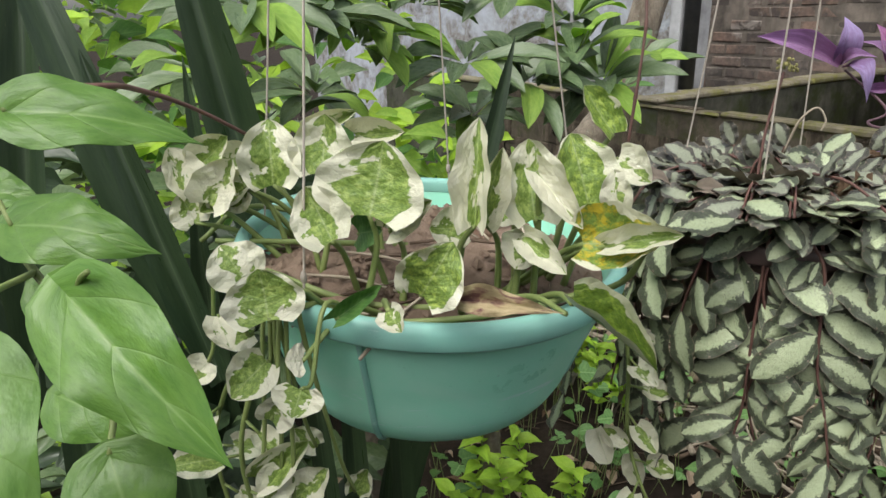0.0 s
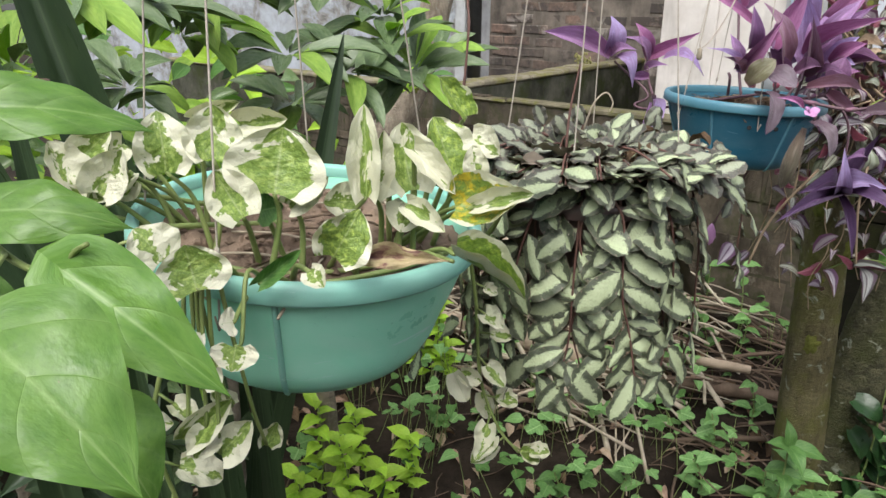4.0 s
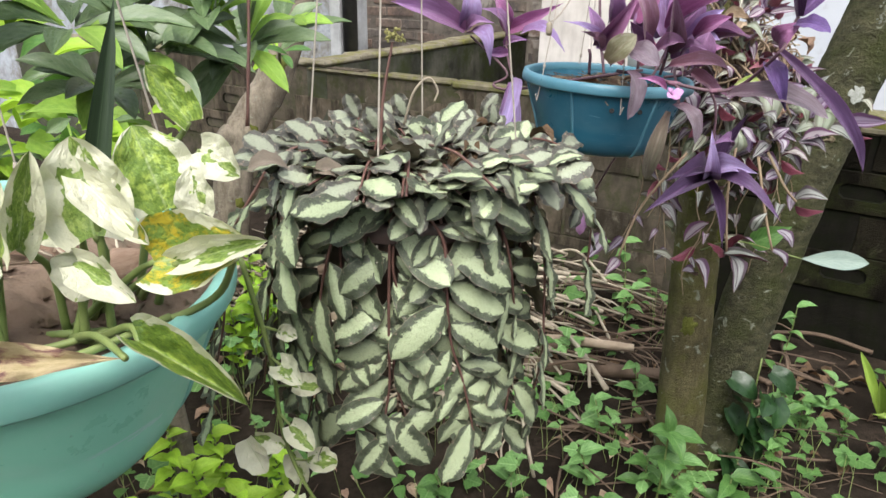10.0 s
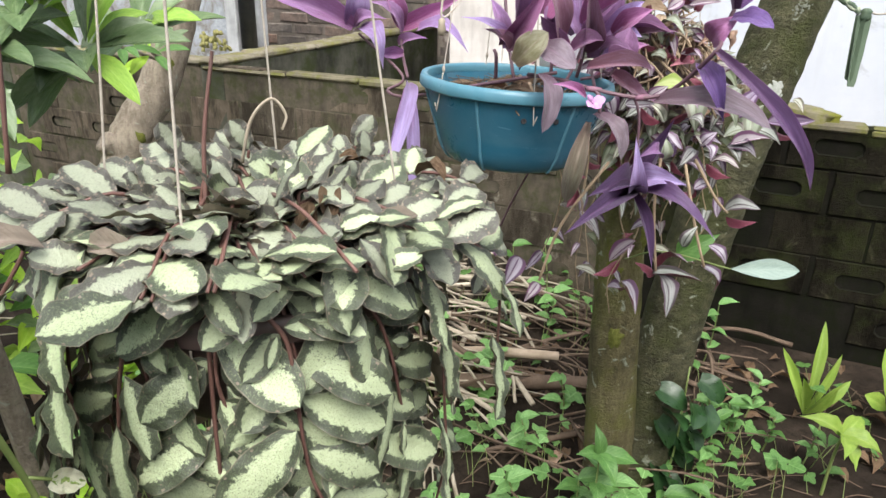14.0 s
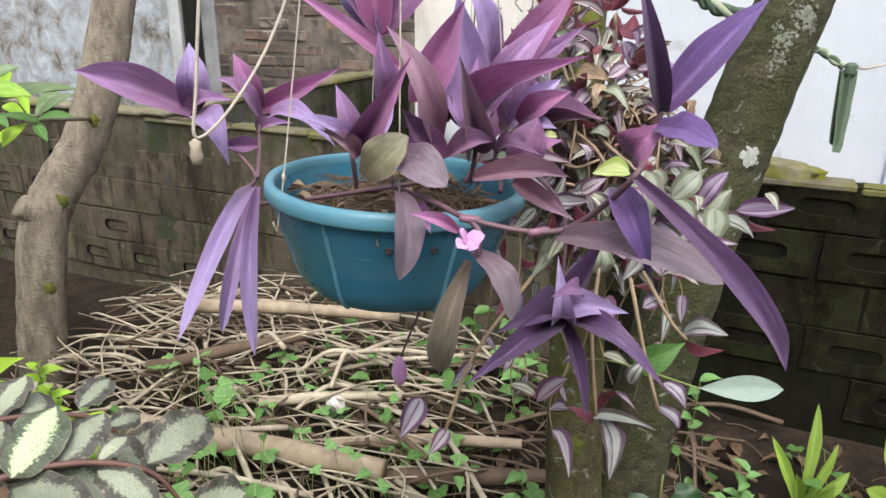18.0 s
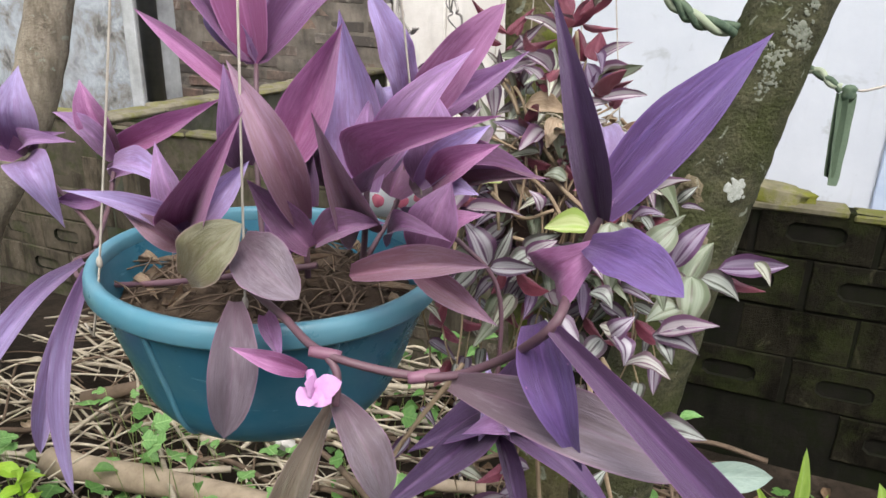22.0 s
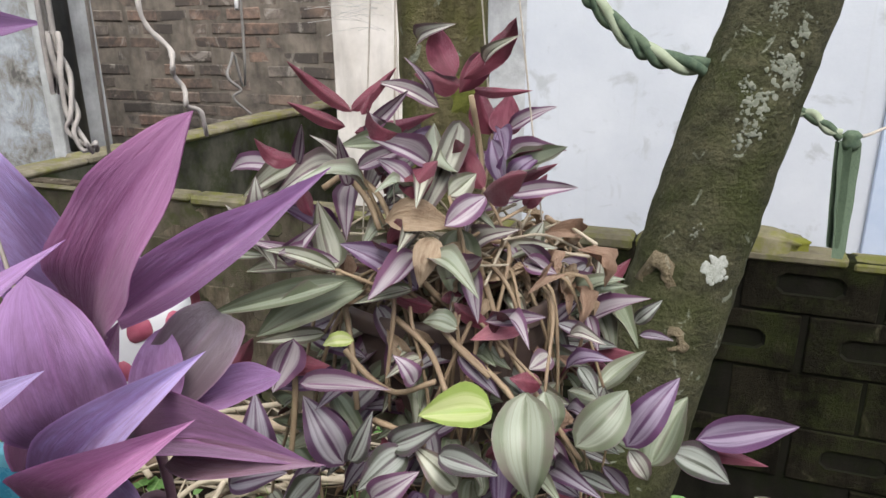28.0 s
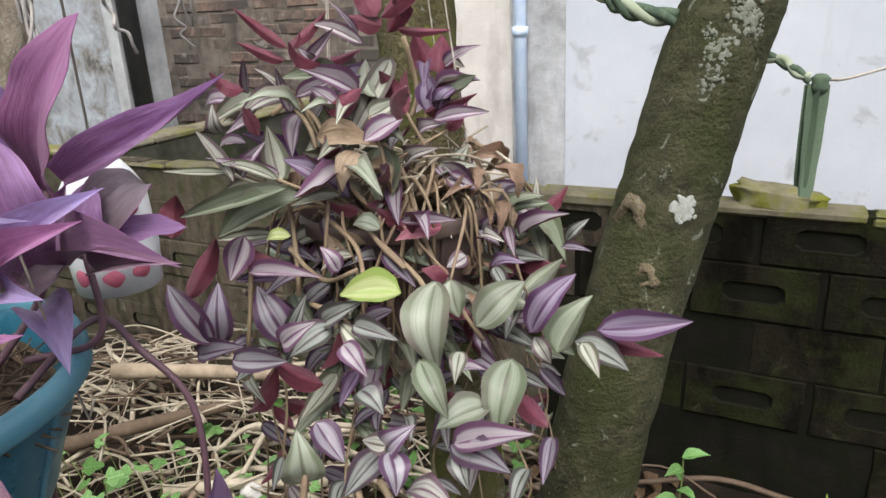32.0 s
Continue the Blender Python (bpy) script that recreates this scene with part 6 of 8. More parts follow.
    zebra((1.013, 0.789, 0.930), (1.053, 0.786, 0.955), 0.026, "o")
    zebra((1.060, 0.788, 0.912), (1.096, 0.779, 0.953), 0.022, "l")
    zebra((1.084, 0.786, 0.888), (1.121, 0.788, 0.926), 0.027, "o")
    zebra((1.114, 0.771, 0.904), (1.179, 0.737, 0.906), 0.023, "l")
    zebra((1.121, 0.774, 0.894), (1.156, 0.743, 0.880), 0.013, "u")
    zebra((1.099, 0.782, 0.894), (1.129, 0.754, 0.871), 0.023, "s")
    zebra((1.065, 0.790, 0.904), (1.072, 0.779, 0.884), 0.013, "z")
    zebra((1.055, 0.829, 0.952), (1.056, 0.812, 0.935), 0.011, "z")
    zebra((0.996, 0.817, 0.957), (0.983, 0.796, 0.898), 0.034, "o")
    zebra((1.004, 0.809, 0.960), (1.005, 0.801, 0.933), 0.018, "o")
    zebra((0.964, 0.813, 0.959), (0.927, 0.833, 0.960), 0.025, "g")
    zebra((0.910, 0.876, 0.996), (0.895, 0.886, 0.993), 0.009, "g")
    zebra((1.005, 0.814, 0.963), (0.988, 0.824, 0.968), 0.012, "u")
    zebra((1.034, 0.836, 0.964), (1.018, 0.839, 0.958), 0.015, "z")
    zebra((0.854, 0.909, 0.913), (0.863, 0.921, 0.957), 0.023, "z")
    zebra((0.848, 0.906, 0.916), (0.829, 0.941, 0.957), 0.021, "z")
    zebra((0.850, 0.920, 0.922), (0.825, 0.945, 0.927), 0.012, "u")
    zebra((0.882, 0.899, 0.995), (0.869, 0.906, 0.961), 0.021, "z")
    zebra((0.905, 0.905, 0.991), (0.867, 0.921, 0.990), 0.010, "z")
    zebra((0.898, 0.876, 0.916), (0.888, 0.905, 0.953), 0.025, "z")
    zebra((0.898, 0.864, 0.925), (0.912, 0.859, 0.956), 0.012, "z")
    zebra((0.882, 0.890, 0.970), (0.926, 0.861, 0.964), 0.013, "z")
    zebra((0.846, 1.000, 0.976), (0.855, 1.001, 1.011), 0.022, "u")
    zebra((0.841, 0.938, 0.943), (0.868, 0.928, 0.990), 0.016, "u")
    zebra((0.922, 0.842, 0.933), (0.890, 0.843, 0.919), 0.020, "z")
    zebra((0.919, 0.848, 0.936), (0.942, 0.825, 0.954), 0.016, "z")
    zebra((0.933, 0.846, 0.973), (0.924, 0.854, 0.991), 0.013, "z")
    zebra((0.943, 0.819, 0.912), (0.926, 0.840, 0.938), 0.018, "z")
    zebra((0.876, 0.907, 0.984), (0.901, 0.890, 0.976), 0.014, "u")
    zebra((0.929, 0.814, 0.943), (0.949, 0.786, 0.937), 0.015, "z")
    zebra((0.839, 0.912, 0.905), (0.869, 0.892, 0.912), 0.017, "z")
    zebra((0.880, 0.871, 0.916), (0.857, 0.883, 0.891), 0.017, "z")
    zebra((0.993, 0.718, 0.938), (0.970, 0.702, 0.898), 0.025, "o")
    zebra((0.932, 0.722, 0.955), (0.935, 0.698, 0.928), 0.016, "o")
    zebra((0.910, 0.736, 0.894), (0.881, 0.733, 0.876), 0.017, "z")
    zebra((0.908, 0.726, 0.903), (0.922, 0.714, 0.921), 0.016, "z")
    zebra((0.906, 0.718, 0.906), (0.901, 0.702, 0.888), 0.017, "z")
    zebra((0.906, 0.724, 0.907), (0.892, 0.723, 0.917), 0.013, "z")
    zebra((0.944, 0.711, 0.900), (0.966, 0.682, 0.889), 0.020, "z")
    zebra((0.943, 0.705, 0.905), (0.979, 0.676, 0.914), 0.016, "z")
    zebra((0.943, 0.704, 0.900), (0.940, 0.687, 0.885), 0.013, "z")
    zebra((0.953, 0.712, 0.959), (0.942, 0.701, 0.947), 0.010, "z")
    zebra((0.962, 0.725, 0.940), (0.969, 0.711, 0.943), 0.008, "z")
    zebra((0.877, 0.757, 0.915), (0.884, 0.734, 0.898), 0.017, "z")
    zebra((0.872, 0.790, 0.956), (0.890, 0.775, 0.972), 0.015, "z")
    zebra((0.844, 0.802, 0.948), (0.870, 0.776, 0.951), 0.015, "z")
    zebra((0.899, 0.755, 0.962), (0.904, 0.735, 0.948), 0.013, "z")
    zebra((0.892, 0.784, 0.924), (0.865, 0.795, 0.944), 0.014, "u")
    zebra((1.014, 0.677, 0.961), (1.012, 0.660, 0.947), 0.010, "z")
    zebra((0.865, 0.753, 0.882), (0.864, 0.755, 0.917), 0.024, "o")
    zebra((0.903, 0.745, 0.935), (0.908, 0.726, 0.926), 0.017, "z")
    zebra((0.968, 0.710, 0.919), (0.935, 0.714, 0.913), 0.020, "o")
    zebra((0.808, 0.725, 0.789), (0.793, 0.751, 0.754), 0.017, "z")
    zebra((0.794, 0.726, 0.734), (0.783, 0.687, 0.707), 0.016, "z")
    zebra((0.846, 0.709, 0.739), (0.817, 0.667, 0.703), 0.022, "z")
    zebra((0.836, 0.713, 0.741), (0.874, 0.663, 0.742), 0.014, "z")
    zebra((0.893, 0.683, 0.752), (0.908, 0.669, 0.717), 0.015, "z")
    zebra((0.940, 0.696, 0.817), (0.954, 0.654, 0.829), 0.023, "z")
    zebra((0.941, 0.692, 0.809), (0.957, 0.658, 0.810), 0.013, "u")
    zebra((0.914, 0.712, 0.880), (0.927, 0.677, 0.881), 0.016, "z")
    zebra((0.693, 0.815, 0.757), (0.663, 0.806, 0.727), 0.023, "z")
    zebra((0.719, 0.804, 0.718), (0.693, 0.800, 0.698), 0.015, "z")
    zebra((0.841, 0.714, 0.742), (0.804, 0.718, 0.763), 0.015, "u")
    zebra((0.854, 0.722, 0.738), (0.848, 0.671, 0.771), 0.015, "z")
    zebra((0.827, 0.721, 0.810), (0.814, 0.740, 0.798), 0.016, "z")
    zebra((0.866, 0.746, 0.852), (0.846, 0.709, 0.836), 0.019, "z")
    zebra((0.903, 0.721, 0.846), (0.925, 0.713, 0.850), 0.016, "z")
    zebra((0.868, 0.698, 0.780), (0.883, 0.691, 0.807), 0.015, "z")
    zebra((0.891, 0.675, 0.784), (0.900, 0.653, 0.764), 0.015, "z")
    zigzag((0.867, 0.752, 0.897), (0.846, 0.734, 0.827), (0.834, 0.707, 0.748))
    zigzag((0.901, 0.725, 0.885), (0.915, 0.695, 0.838), (0.925, 0.681, 0.821))
    zigzag((0.889, 0.730, 0.879), (0.887, 0.698, 0.803), (0.888, 0.675, 0.754))
    zigzag((0.806, 0.784, 0.879), (0.741, 0.792, 0.803), (0.704, 0.785, 0.733))
    zigzag((0.924, 0.932, 1.076), (0.938, 0.924, 1.084), (0.951, 0.908, 1.071), (0.954, 0.889, 1.036))
    zigzag((0.945, 0.885, 0.998), (0.954, 0.861, 0.983), (0.946, 0.830, 0.967))
    zigzag((1.023, 0.881, 1.022), (1.041, 0.875, 0.987), (1.037, 0.864, 0.975))
    zigzag((0.970, 0.855, 0.984), (0.987, 0.826, 0.960), (0.987, 0.795, 0.935))
    zigzag((0.915, 0.897, 0.980), (0.922, 0.881, 0.966), (0.930, 0.861, 0.961), (0.946, 0.842, 0.972))
    zigzag((1.038, 0.927, 1.126), (1.049, 0.929, 1.082), (1.028, 0.903, 1.066))
    zigzag((1.083, 0.895, 1.038), (1.128, 0.908, 1.008), (1.174, 0.925, 0.964))
    zigzag((0.938, 0.924, 1.084), (0.945, 0.912, 1.068), (0.946, 0.901, 1.052))
    zigzag((0.962, 0.880, 1.007), (0.970, 0.855, 0.984), (0.979, 0.832, 0.968))
    zigzag((0.887, 0.912, 0.987), (0.884, 0.908, 0.952), (0.873, 0.901, 0.904))
    zigzag((0.923, 0.916, 1.028), (0.919, 0.896, 0.983), (0.912, 0.879, 0.947))
    zigzag((1.010, 0.876, 1.011), (1.008, 0.850, 0.974), (1.007, 0.803, 0.941), (1.019, 0.791, 0.915))
    zigzag((0.954, 0.889, 1.036), (0.975, 0.874, 1.005), (0.999, 0.861, 0.988), (0.999, 0.843, 0.971))
    zigzag((0.917, 0.868, 0.943), (0.926, 0.850, 0.941), (0.934, 0.837, 0.934))
    zigzag((1.090, 0.890, 0.968), (1.115, 0.880, 0.946), (1.157, 0.907, 0.944))
    zigzag((0.987, 0.882, 1.059), (1.004, 0.879, 1.031), (1.010, 0.876, 1.011))
    # stems from the pot to the leaf clusters
    root = Vector(ZEB)
    for i, p in enumerate(feet):
        if i % 3 or (p - root).length > 0.15:
            continue
        a = root + Vector((rng.uniform(-0.06, 0.06), rng.uniform(-0.07, 0.03), 0.0))
        m = a.lerp(p, 0.55) + Vector((rng.uniform(-0.02, 0.02), rng.uniform(-0.02, 0.02), 0.03 if p.z < 1.02 else 0.0))
        tube("stem", [a, m, p], 0.0016, 0.0012, M_ZEB_STEM, plant, 5, 6, 0.15, i)
    # trailing stems that hang down the trunk
    for k in range(20):
        az = radians(rng.uniform(-200, 10))
        r = rng.uniform(0.05, 0.115)
        ln = rng.uniform(0.16, 0.42)
        p = root + Vector((r * math.cos(az), r * math.sin(az), 0.02))
        pts = [root + Vector((0.4 * r * math.cos(az), 0.4 * r * math.sin(az), 0.0)), p]
        for j in range(1, 8):
            p = p + Vector((rng.uniform(-0.02, 0.02) + 0.004 * math.cos(az), rng.uniform(-0.02, 0.02), -ln / 7))
            pts.append(p)
        tube("stem", pts, 0.0015, 0.0009, M_ZEB_STEM, plant, 5, 5, 0.15, k)
        line = spline(pts, 5)
        for j in range(8, len(line) - 1, 4):
            d = (line[j + 1] - line[j]).normalized()
            a = rng.uniform(0, 6.28)
            way = (d * rng.uniform(0.2, 0.9) + Vector((math.cos(a), math.sin(a), 0)) * 0.8).normalized()
            l = rng.uniform(0.026, 0.05)
            face = facing_eye((0.5, 0.3, 1.15), line[j], line[j] + way * l, 0.5)
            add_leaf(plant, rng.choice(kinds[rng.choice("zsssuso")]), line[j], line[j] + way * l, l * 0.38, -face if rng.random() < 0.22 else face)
    # leaves that fill the heart of the clump
    for k in range(330):
        a = rng.uniform(-3.6, 0.6)
        r = rng.uniform(0.03, 0.125)
        p = root + Vector((r * math.cos(a), r * math.sin(a), rng.uniform(-0.16, 0.13)))
        if p.z > root.z - 0.02 and rng.random() < 0.5:
            continue
        if p.z > root.z + 0.01 and 0.83 * (p.x - root.x) - 0.56 * (p.y - root.y) > 0.05:
            continue
        way = Vector((math.cos(a) + rng.uniform(-0.7, 0.7), math.sin(a) + rng.uniform(-0.7, 0.7), rng.uniform(-0.9, 0.7))).normalized()
        l = rng.uniform(0.030, 0.052)
        face = facing_eye((0.7, 0.4, 1.17), p, p + way * l, 0.6) + Vector((rng.uniform(-0.5, 0.5), rng.uniform(-0.5, 0.5), 0))
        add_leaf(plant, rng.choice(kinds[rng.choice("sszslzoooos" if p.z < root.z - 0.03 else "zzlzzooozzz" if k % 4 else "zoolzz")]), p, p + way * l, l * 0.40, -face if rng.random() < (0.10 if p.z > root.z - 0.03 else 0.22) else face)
    # bare stems that arch out of the pot and hang in front of it
    for k in range(34):
        a = rng.uniform(-2.9, -0.1)
        r = rng.uniform(0.055, 0.085)
        p = root + Vector((0.4 * r * math.cos(a), 0.4 * r * math.sin(a), rng.uniform(0.0, 0.03)))
        q = root + Vector((r * math.cos(a), r * math.sin(a), rng.uniform(0.02, 0.05)))
        e = q + Vector((rng.uniform(-0.05, 0.05), rng.uniform(-0.03, 0.01), -rng.uniform(0.06, 0.15)))
        m = q.lerp(e, 0.5) + Vector((rng.uniform(-0.012, 0.012), rng.uniform(-0.02, 0.0), 0.012))
        tube("stem", [p, q, m, e], 0.0019, 0.0013, M_ZEB_STEM, plant, 5, 5, 0.2, k)
    # shrivelled leaves that cling to them
    curled = [leaf_mesh("dry_leaf", pointed, [m, m], 10, 7, 0.35, 0.45, 0.09, 0.15, 0.0, tw, 0.02, i) for i, (m, tw) in enumerate(((M_DRYLEAF, 0.9), (M_DRYPINK, -0.8), (M_DRYLEAF, 0.5)))]
    for k in range(40):
        a = rng.uniform(-3.0, 0.0)
        r = rng.uniform(0.06, 0.105)
        p = root + Vector((r * math.cos(a), r * math.sin(a), rng.uniform(-0.08, 0.06)))
        way = Vector((rng.uniform(-0.6, 0.6), rng.uniform(-0.6, 0.2), rng.uniform(-1.0, 0.1))).normalized()
        l = rng.uniform(0.02, 0.036)
        add_leaf(plant, rng.choice(curled), p, p + way * l, l * 0.42, (rng.uniform(-0.6, 0.4), -0.8, 0.4), "dry_leaf")
    # dry matted stems on the pot
    for k in range(60):
        a = rng.uniform(0, 6.28)
        p = root + Vector((rng.uniform(-0.07, 0.07), rng.uniform(-0.08, 0.05), rng.uniform(0.0, 0.045)))
        d = Vector((math.cos(a), math.sin(a), rng.uniform(-0.6, 0.5))) * rng.uniform(0.02, 0.05)
        tube("dry_stem", [p - d, p + Vector((0, 0, 0.008)), p + d], 0.0014, 0.0010, M_STICK, plant, 4, 4, 0.2, k)
    return plant


striped_plant()


# ---- variegated plant in the teal bowl ----
def variegated_plant():
    rng = random.Random(41)
    plant = thing("variegated_plant", "pothos with crinkled white-edged green leaves", "plant", GREEN)
    forms = ((-0.06, 0.10, 0.06, 0.15), (0.10, 0.04, 0.08, -0.3), (-0.10, 0.16, 0.06, 0.3), (0.03, 0.08, 0.08, -0.1), (-0.12, 0.05, 0.09, 0.2))
    mats = {"v": M_POTHOS, "w": M_POTHOS_W, "l": M_POTHOS_L, "x": M_POTHOS_X, "g": M_WEED, "d": M_WITHERED}
    kinds = {k: [leaf_mesh("leaf", heart, [m, m], 16, 13, b, fo, w, -0.5, 0.10, tw, 0.0, i) for i, (b, fo, w, tw) in enumerate(forms)] for k, m in mats.items()}
    kinds["d"] = [leaf_mesh("leaf", lambda v: math.sin(math.pi * v**1.7) ** 0.8 if v < 1 else 0.0, [M_WITHERED, M_WITHERED], 22, 11, 0.12, 0.30, 0.10, 0.3, 0.0, 0.5, 0.0, 3)]
    kinds["f"] = [leaf_mesh("leaf", heart, [M_POTHOS_L, M_POTHOS_W], 16, 13, 0.10, 0.75, 0.06, -0.3, 0.05, 0.3, 0.0, 2)]
    c = Vector(GREEN)

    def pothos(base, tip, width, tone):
        face = facing_eye((0.0, -0.02, 1.12), base, tip, 0.15) + Vector((rng.uniform(-0.3, 0.3), rng.uniform(-0.3, 0.3), 0))
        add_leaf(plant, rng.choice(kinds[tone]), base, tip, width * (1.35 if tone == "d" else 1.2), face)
        b = Vector(base)
        off = Vector((b.x - c.x, b.y - c.y, 0))
        if b.z > 0.965:
            off = off * min(0.9, 0.08 / max(off.length, 0.01)) if off.length > 0.08 else off * 0.9
            root = c + off + Vector((rng.uniform(-0.012, 0.012), rng.uniform(-0.005, 0.02), -0.018))
            tube("petiole", [root, root.lerp(b, 0.6) + Vector((rng.uniform(-0.006, 0.006), 0.004, 0.004)), b], 0.0021, 0.0013, M_POTHOS_STEM, plant, 6, 5, 0.05, rng.random())
        else:
            o = off.normalized()
            tube("petiole", [c + o * 0.10 + Vector((0, 0, -0.012)), c + o * 0.128 + Vector((0, 0, 0.006)), (c + o * 0.13).lerp(b, 0.6) - Vector((0, 0, 0.01)), b], 0.0014, 0.0011, M_POTHOS_STEM, plant, 6, 5, 0.05, rng.random())

    pothos((-0.098, 0.387, 1.027), (-0.100, 0.397, 1.063), 0.029, "v")
    pothos((-0.070, 0.385, 1.034), (-0.067, 0.392, 1.066), 0.030, "v")
    pothos((-0.079, 0.418, 1.053), (-0.051, 0.408, 1.065), 0.012, "v")
    pothos((-0.052, 0.406, 1.051), (-0.023, 0.394, 1.055), 0.016, "v")
    pothos((-0.038, 0.331, 1.024), (-0.030, 0.338, 1.060), 0.047, "v")
    pothos((-0.029, 0.339, 1.014), (-0.007, 0.333, 1.031), 0.015, "v")
    pothos((-0.056, 0.323, 1.014), (-0.069, 0.333, 1.039), 0.024, "v")
    pothos((-0.046, 0.347, 1.010), (-0.033, 0.339, 1.014), 0.017, "g")
    pothos((0.014, 0.329, 1.019), (0.017, 0.344, 1.070), 0.016, "v")
    pothos((0.019, 0.341, 1.017), (0.029, 0.347, 1.054), 0.013, "v")
    pothos((0.046, 0.347, 1.016), (0.043, 0.359, 1.056), 0.030, "v")
    pothos((0.046, 0.343, 1.042), (0.066, 0.322, 1.018), 0.013, "w")
    pothos((0.076, 0.360, 1.020), (0.067, 0.373, 1.056), 0.030, "l")
    pothos((0.092, 0.381, 1.054), (0.077, 0.392, 1.079), 0.014, "l")
    pothos((0.095, 0.378, 1.041), (0.110, 0.364, 1.030), 0.018, "v")
    pothos((0.090, 0.351, 1.019), (0.088, 0.356, 1.040), 0.014, "w")
    pothos((0.067, 0.324, 1.010), (0.103, 0.310, 1.017), 0.028, "x")
    pothos((0.076, 0.316, 1.011), (0.109, 0.304, 1.020), 0.011, "v")
    pothos((-0.012, 0.291, 0.998), (0.003, 0.291, 1.023), 0.026, "l")
    pothos((0.043, 0.343, 1.008), (0.035, 0.335, 0.993), 0.021, "w")
    pothos((0.039, 0.333, 1.010), (0.058, 0.316, 0.997), 0.013, "w")
    pothos((0.011, 0.345, 1.012), (-0.009, 0.347, 1.012), 0.019, "v")
    pothos((0.052, 0.281, 0.992), (-0.002, 0.295, 0.995), 0.010, "d")
    pothos((0.057, 0.294, 0.991), (0.090, 0.268, 0.970), 0.011, "f")
    pothos((-0.082, 0.290, 0.987), (-0.086, 0.296, 1.010), 0.032, "v")
    pothos((-0.100, 0.321, 0.994), (-0.113, 0.328, 1.011), 0.025, "v")
    pothos((-0.051, 0.291, 0.987), (-0.029, 0.286, 1.005), 0.008, "g")
    pothos((-0.026, 0.280, 0.995), (-0.020, 0.271, 0.989), 0.011, "w")
    pothos((0.041, 0.371, 1.019), (0.022, 0.370, 1.009), 0.018, "v")
    pothos((-0.138, 0.394, 1.015), (-0.122, 0.394, 1.041), 0.023, "v")
    pothos((-0.148, 0.417, 1.034), (-0.129, 0.412, 1.051), 0.020, "v")
    pothos((-0.120, 0.404, 1.022), (-0.137, 0.402, 1.013), 0.021, "w")
    pothos((-0.154, 0.408, 1.017), (-0.165, 0.412, 1.045), 0.021, "v")
    pothos((-0.127, 0.436, 1.036), (-0.146, 0.427, 1.028), 0.018, "v")
    pothos((-0.151, 0.402, 1.001), (-0.159, 0.403, 1.019), 0.020, "v")
    pothos((-0.122, 0.410, 1.024), (-0.147, 0.400, 1.008), 0.016, "v")
    pothos((-0.066, 0.273, 0.961), (-0.069, 0.264, 0.952), 0.020, "v")
    pothos((-0.066, 0.281, 0.971), (-0.073, 0.277, 0.973), 0.013, "w")
    pothos((-0.089, 0.304, 0.959), (-0.105, 0.293, 0.945), 0.020, "v")
    pothos((-0.119, 0.329, 0.972), (-0.111, 0.319, 0.958), 0.014, "w")
    pothos((-0.087, 0.294, 0.932), (-0.077, 0.294, 0.946), 0.016, "v")
    pothos((-0.098, 0.302, 0.892), (-0.072, 0.304, 0.913), 0.016, "v")
    pothos((-0.081, 0.298, 0.882), (-0.062, 0.299, 0.900), 0.019, "v")
    pothos((-0.087, 0.303, 0.897), (-0.095, 0.294, 0.884), 0.017, "w")
    pothos((-0.073, 0.324, 0.896), (-0.084, 0.323, 0.908), 0.012, "v")
    pothos((-0.055, 0.333, 0.859), (-0.047, 0.333, 0.874), 0.013, "v")
    pothos((-0.138, 0.357, 0.931), (-0.149, 0.349, 0.922), 0.016, "v")
    pothos((-0.106, 0.344, 0.955), (-0.126, 0.339, 0.954), 0.015, "v")
    # runners that creep over the soil and the rim
    for pts in (((-0.10, 0.36, 0.985), (-0.05, 0.345, 0.972), (0.0, 0.345, 0.968), (0.05, 0.34, 0.975)), ((0.02, 0.36, 0.968), (0.06, 0.345, 0.972), (0.09, 0.335, 0.985), (0.10, 0.325, 1.010)), ((-0.06, 0.33, 0.972), (-0.02, 0.318, 0.972), (0.03, 0.315, 0.978), (0.07, 0.325, 0.984)), ((-0.02, 0.43, 0.975), (-0.09, 0.41, 0.985), (-0.14, 0.40, 0.99)), ((-0.08, 0.46, 0.985), (-0.13, 0.44, 1.0), (-0.16, 0.43, 0.98))):
        tube("runner", pts, 0.0020, 0.0017, M_POTHOS_STEM, plant, 7, 7, 0.1, rng.random())
    # stems that trail below the bowl
    hang = (((-0.10, 0.34, 0.95), (-0.12, 0.34, 0.88), (-0.11, 0.35, 0.80), (-0.085, 0.36, 0.74)), ((-0.12, 0.38, 0.94), (-0.15, 0.38, 0.86), (-0.14, 0.39, 0.76)), ((0.12, 0.46, 0.95), (0.135, 0.47, 0.87), (0.14, 0.47, 0.80), (0.155, 0.46, 0.75), (0.175, 0.455, 0.72)))
    for pts in hang:
        tube("runner", pts, 0.0018, 0.0013, M_POTHOS_STEM, plant, 6, 7, 0.1, rng.random())
        line = spline(pts, 6)
        for j in range(4, len(line), 2):
            a = rng.uniform(-3.0, 0.2)
            way = Vector((math.cos(a), math.sin(a) * 0.7, rng.uniform(-0.8, 0.1))).normalized()
            l = rng.uniform(0.016, 0.030)
            p = line[j] + way * 0.012
            tube("petiole", [line[j], p], 0.0010, 0.0010, M_POTHOS_STEM, plant, 5, 2)
            add_leaf(plant, rng.choice(kinds[rng.choice("vvw")]), p, p + way * l, l * 0.75, facing_eye((0.0, 0, 1.1), p, p, 0.3))
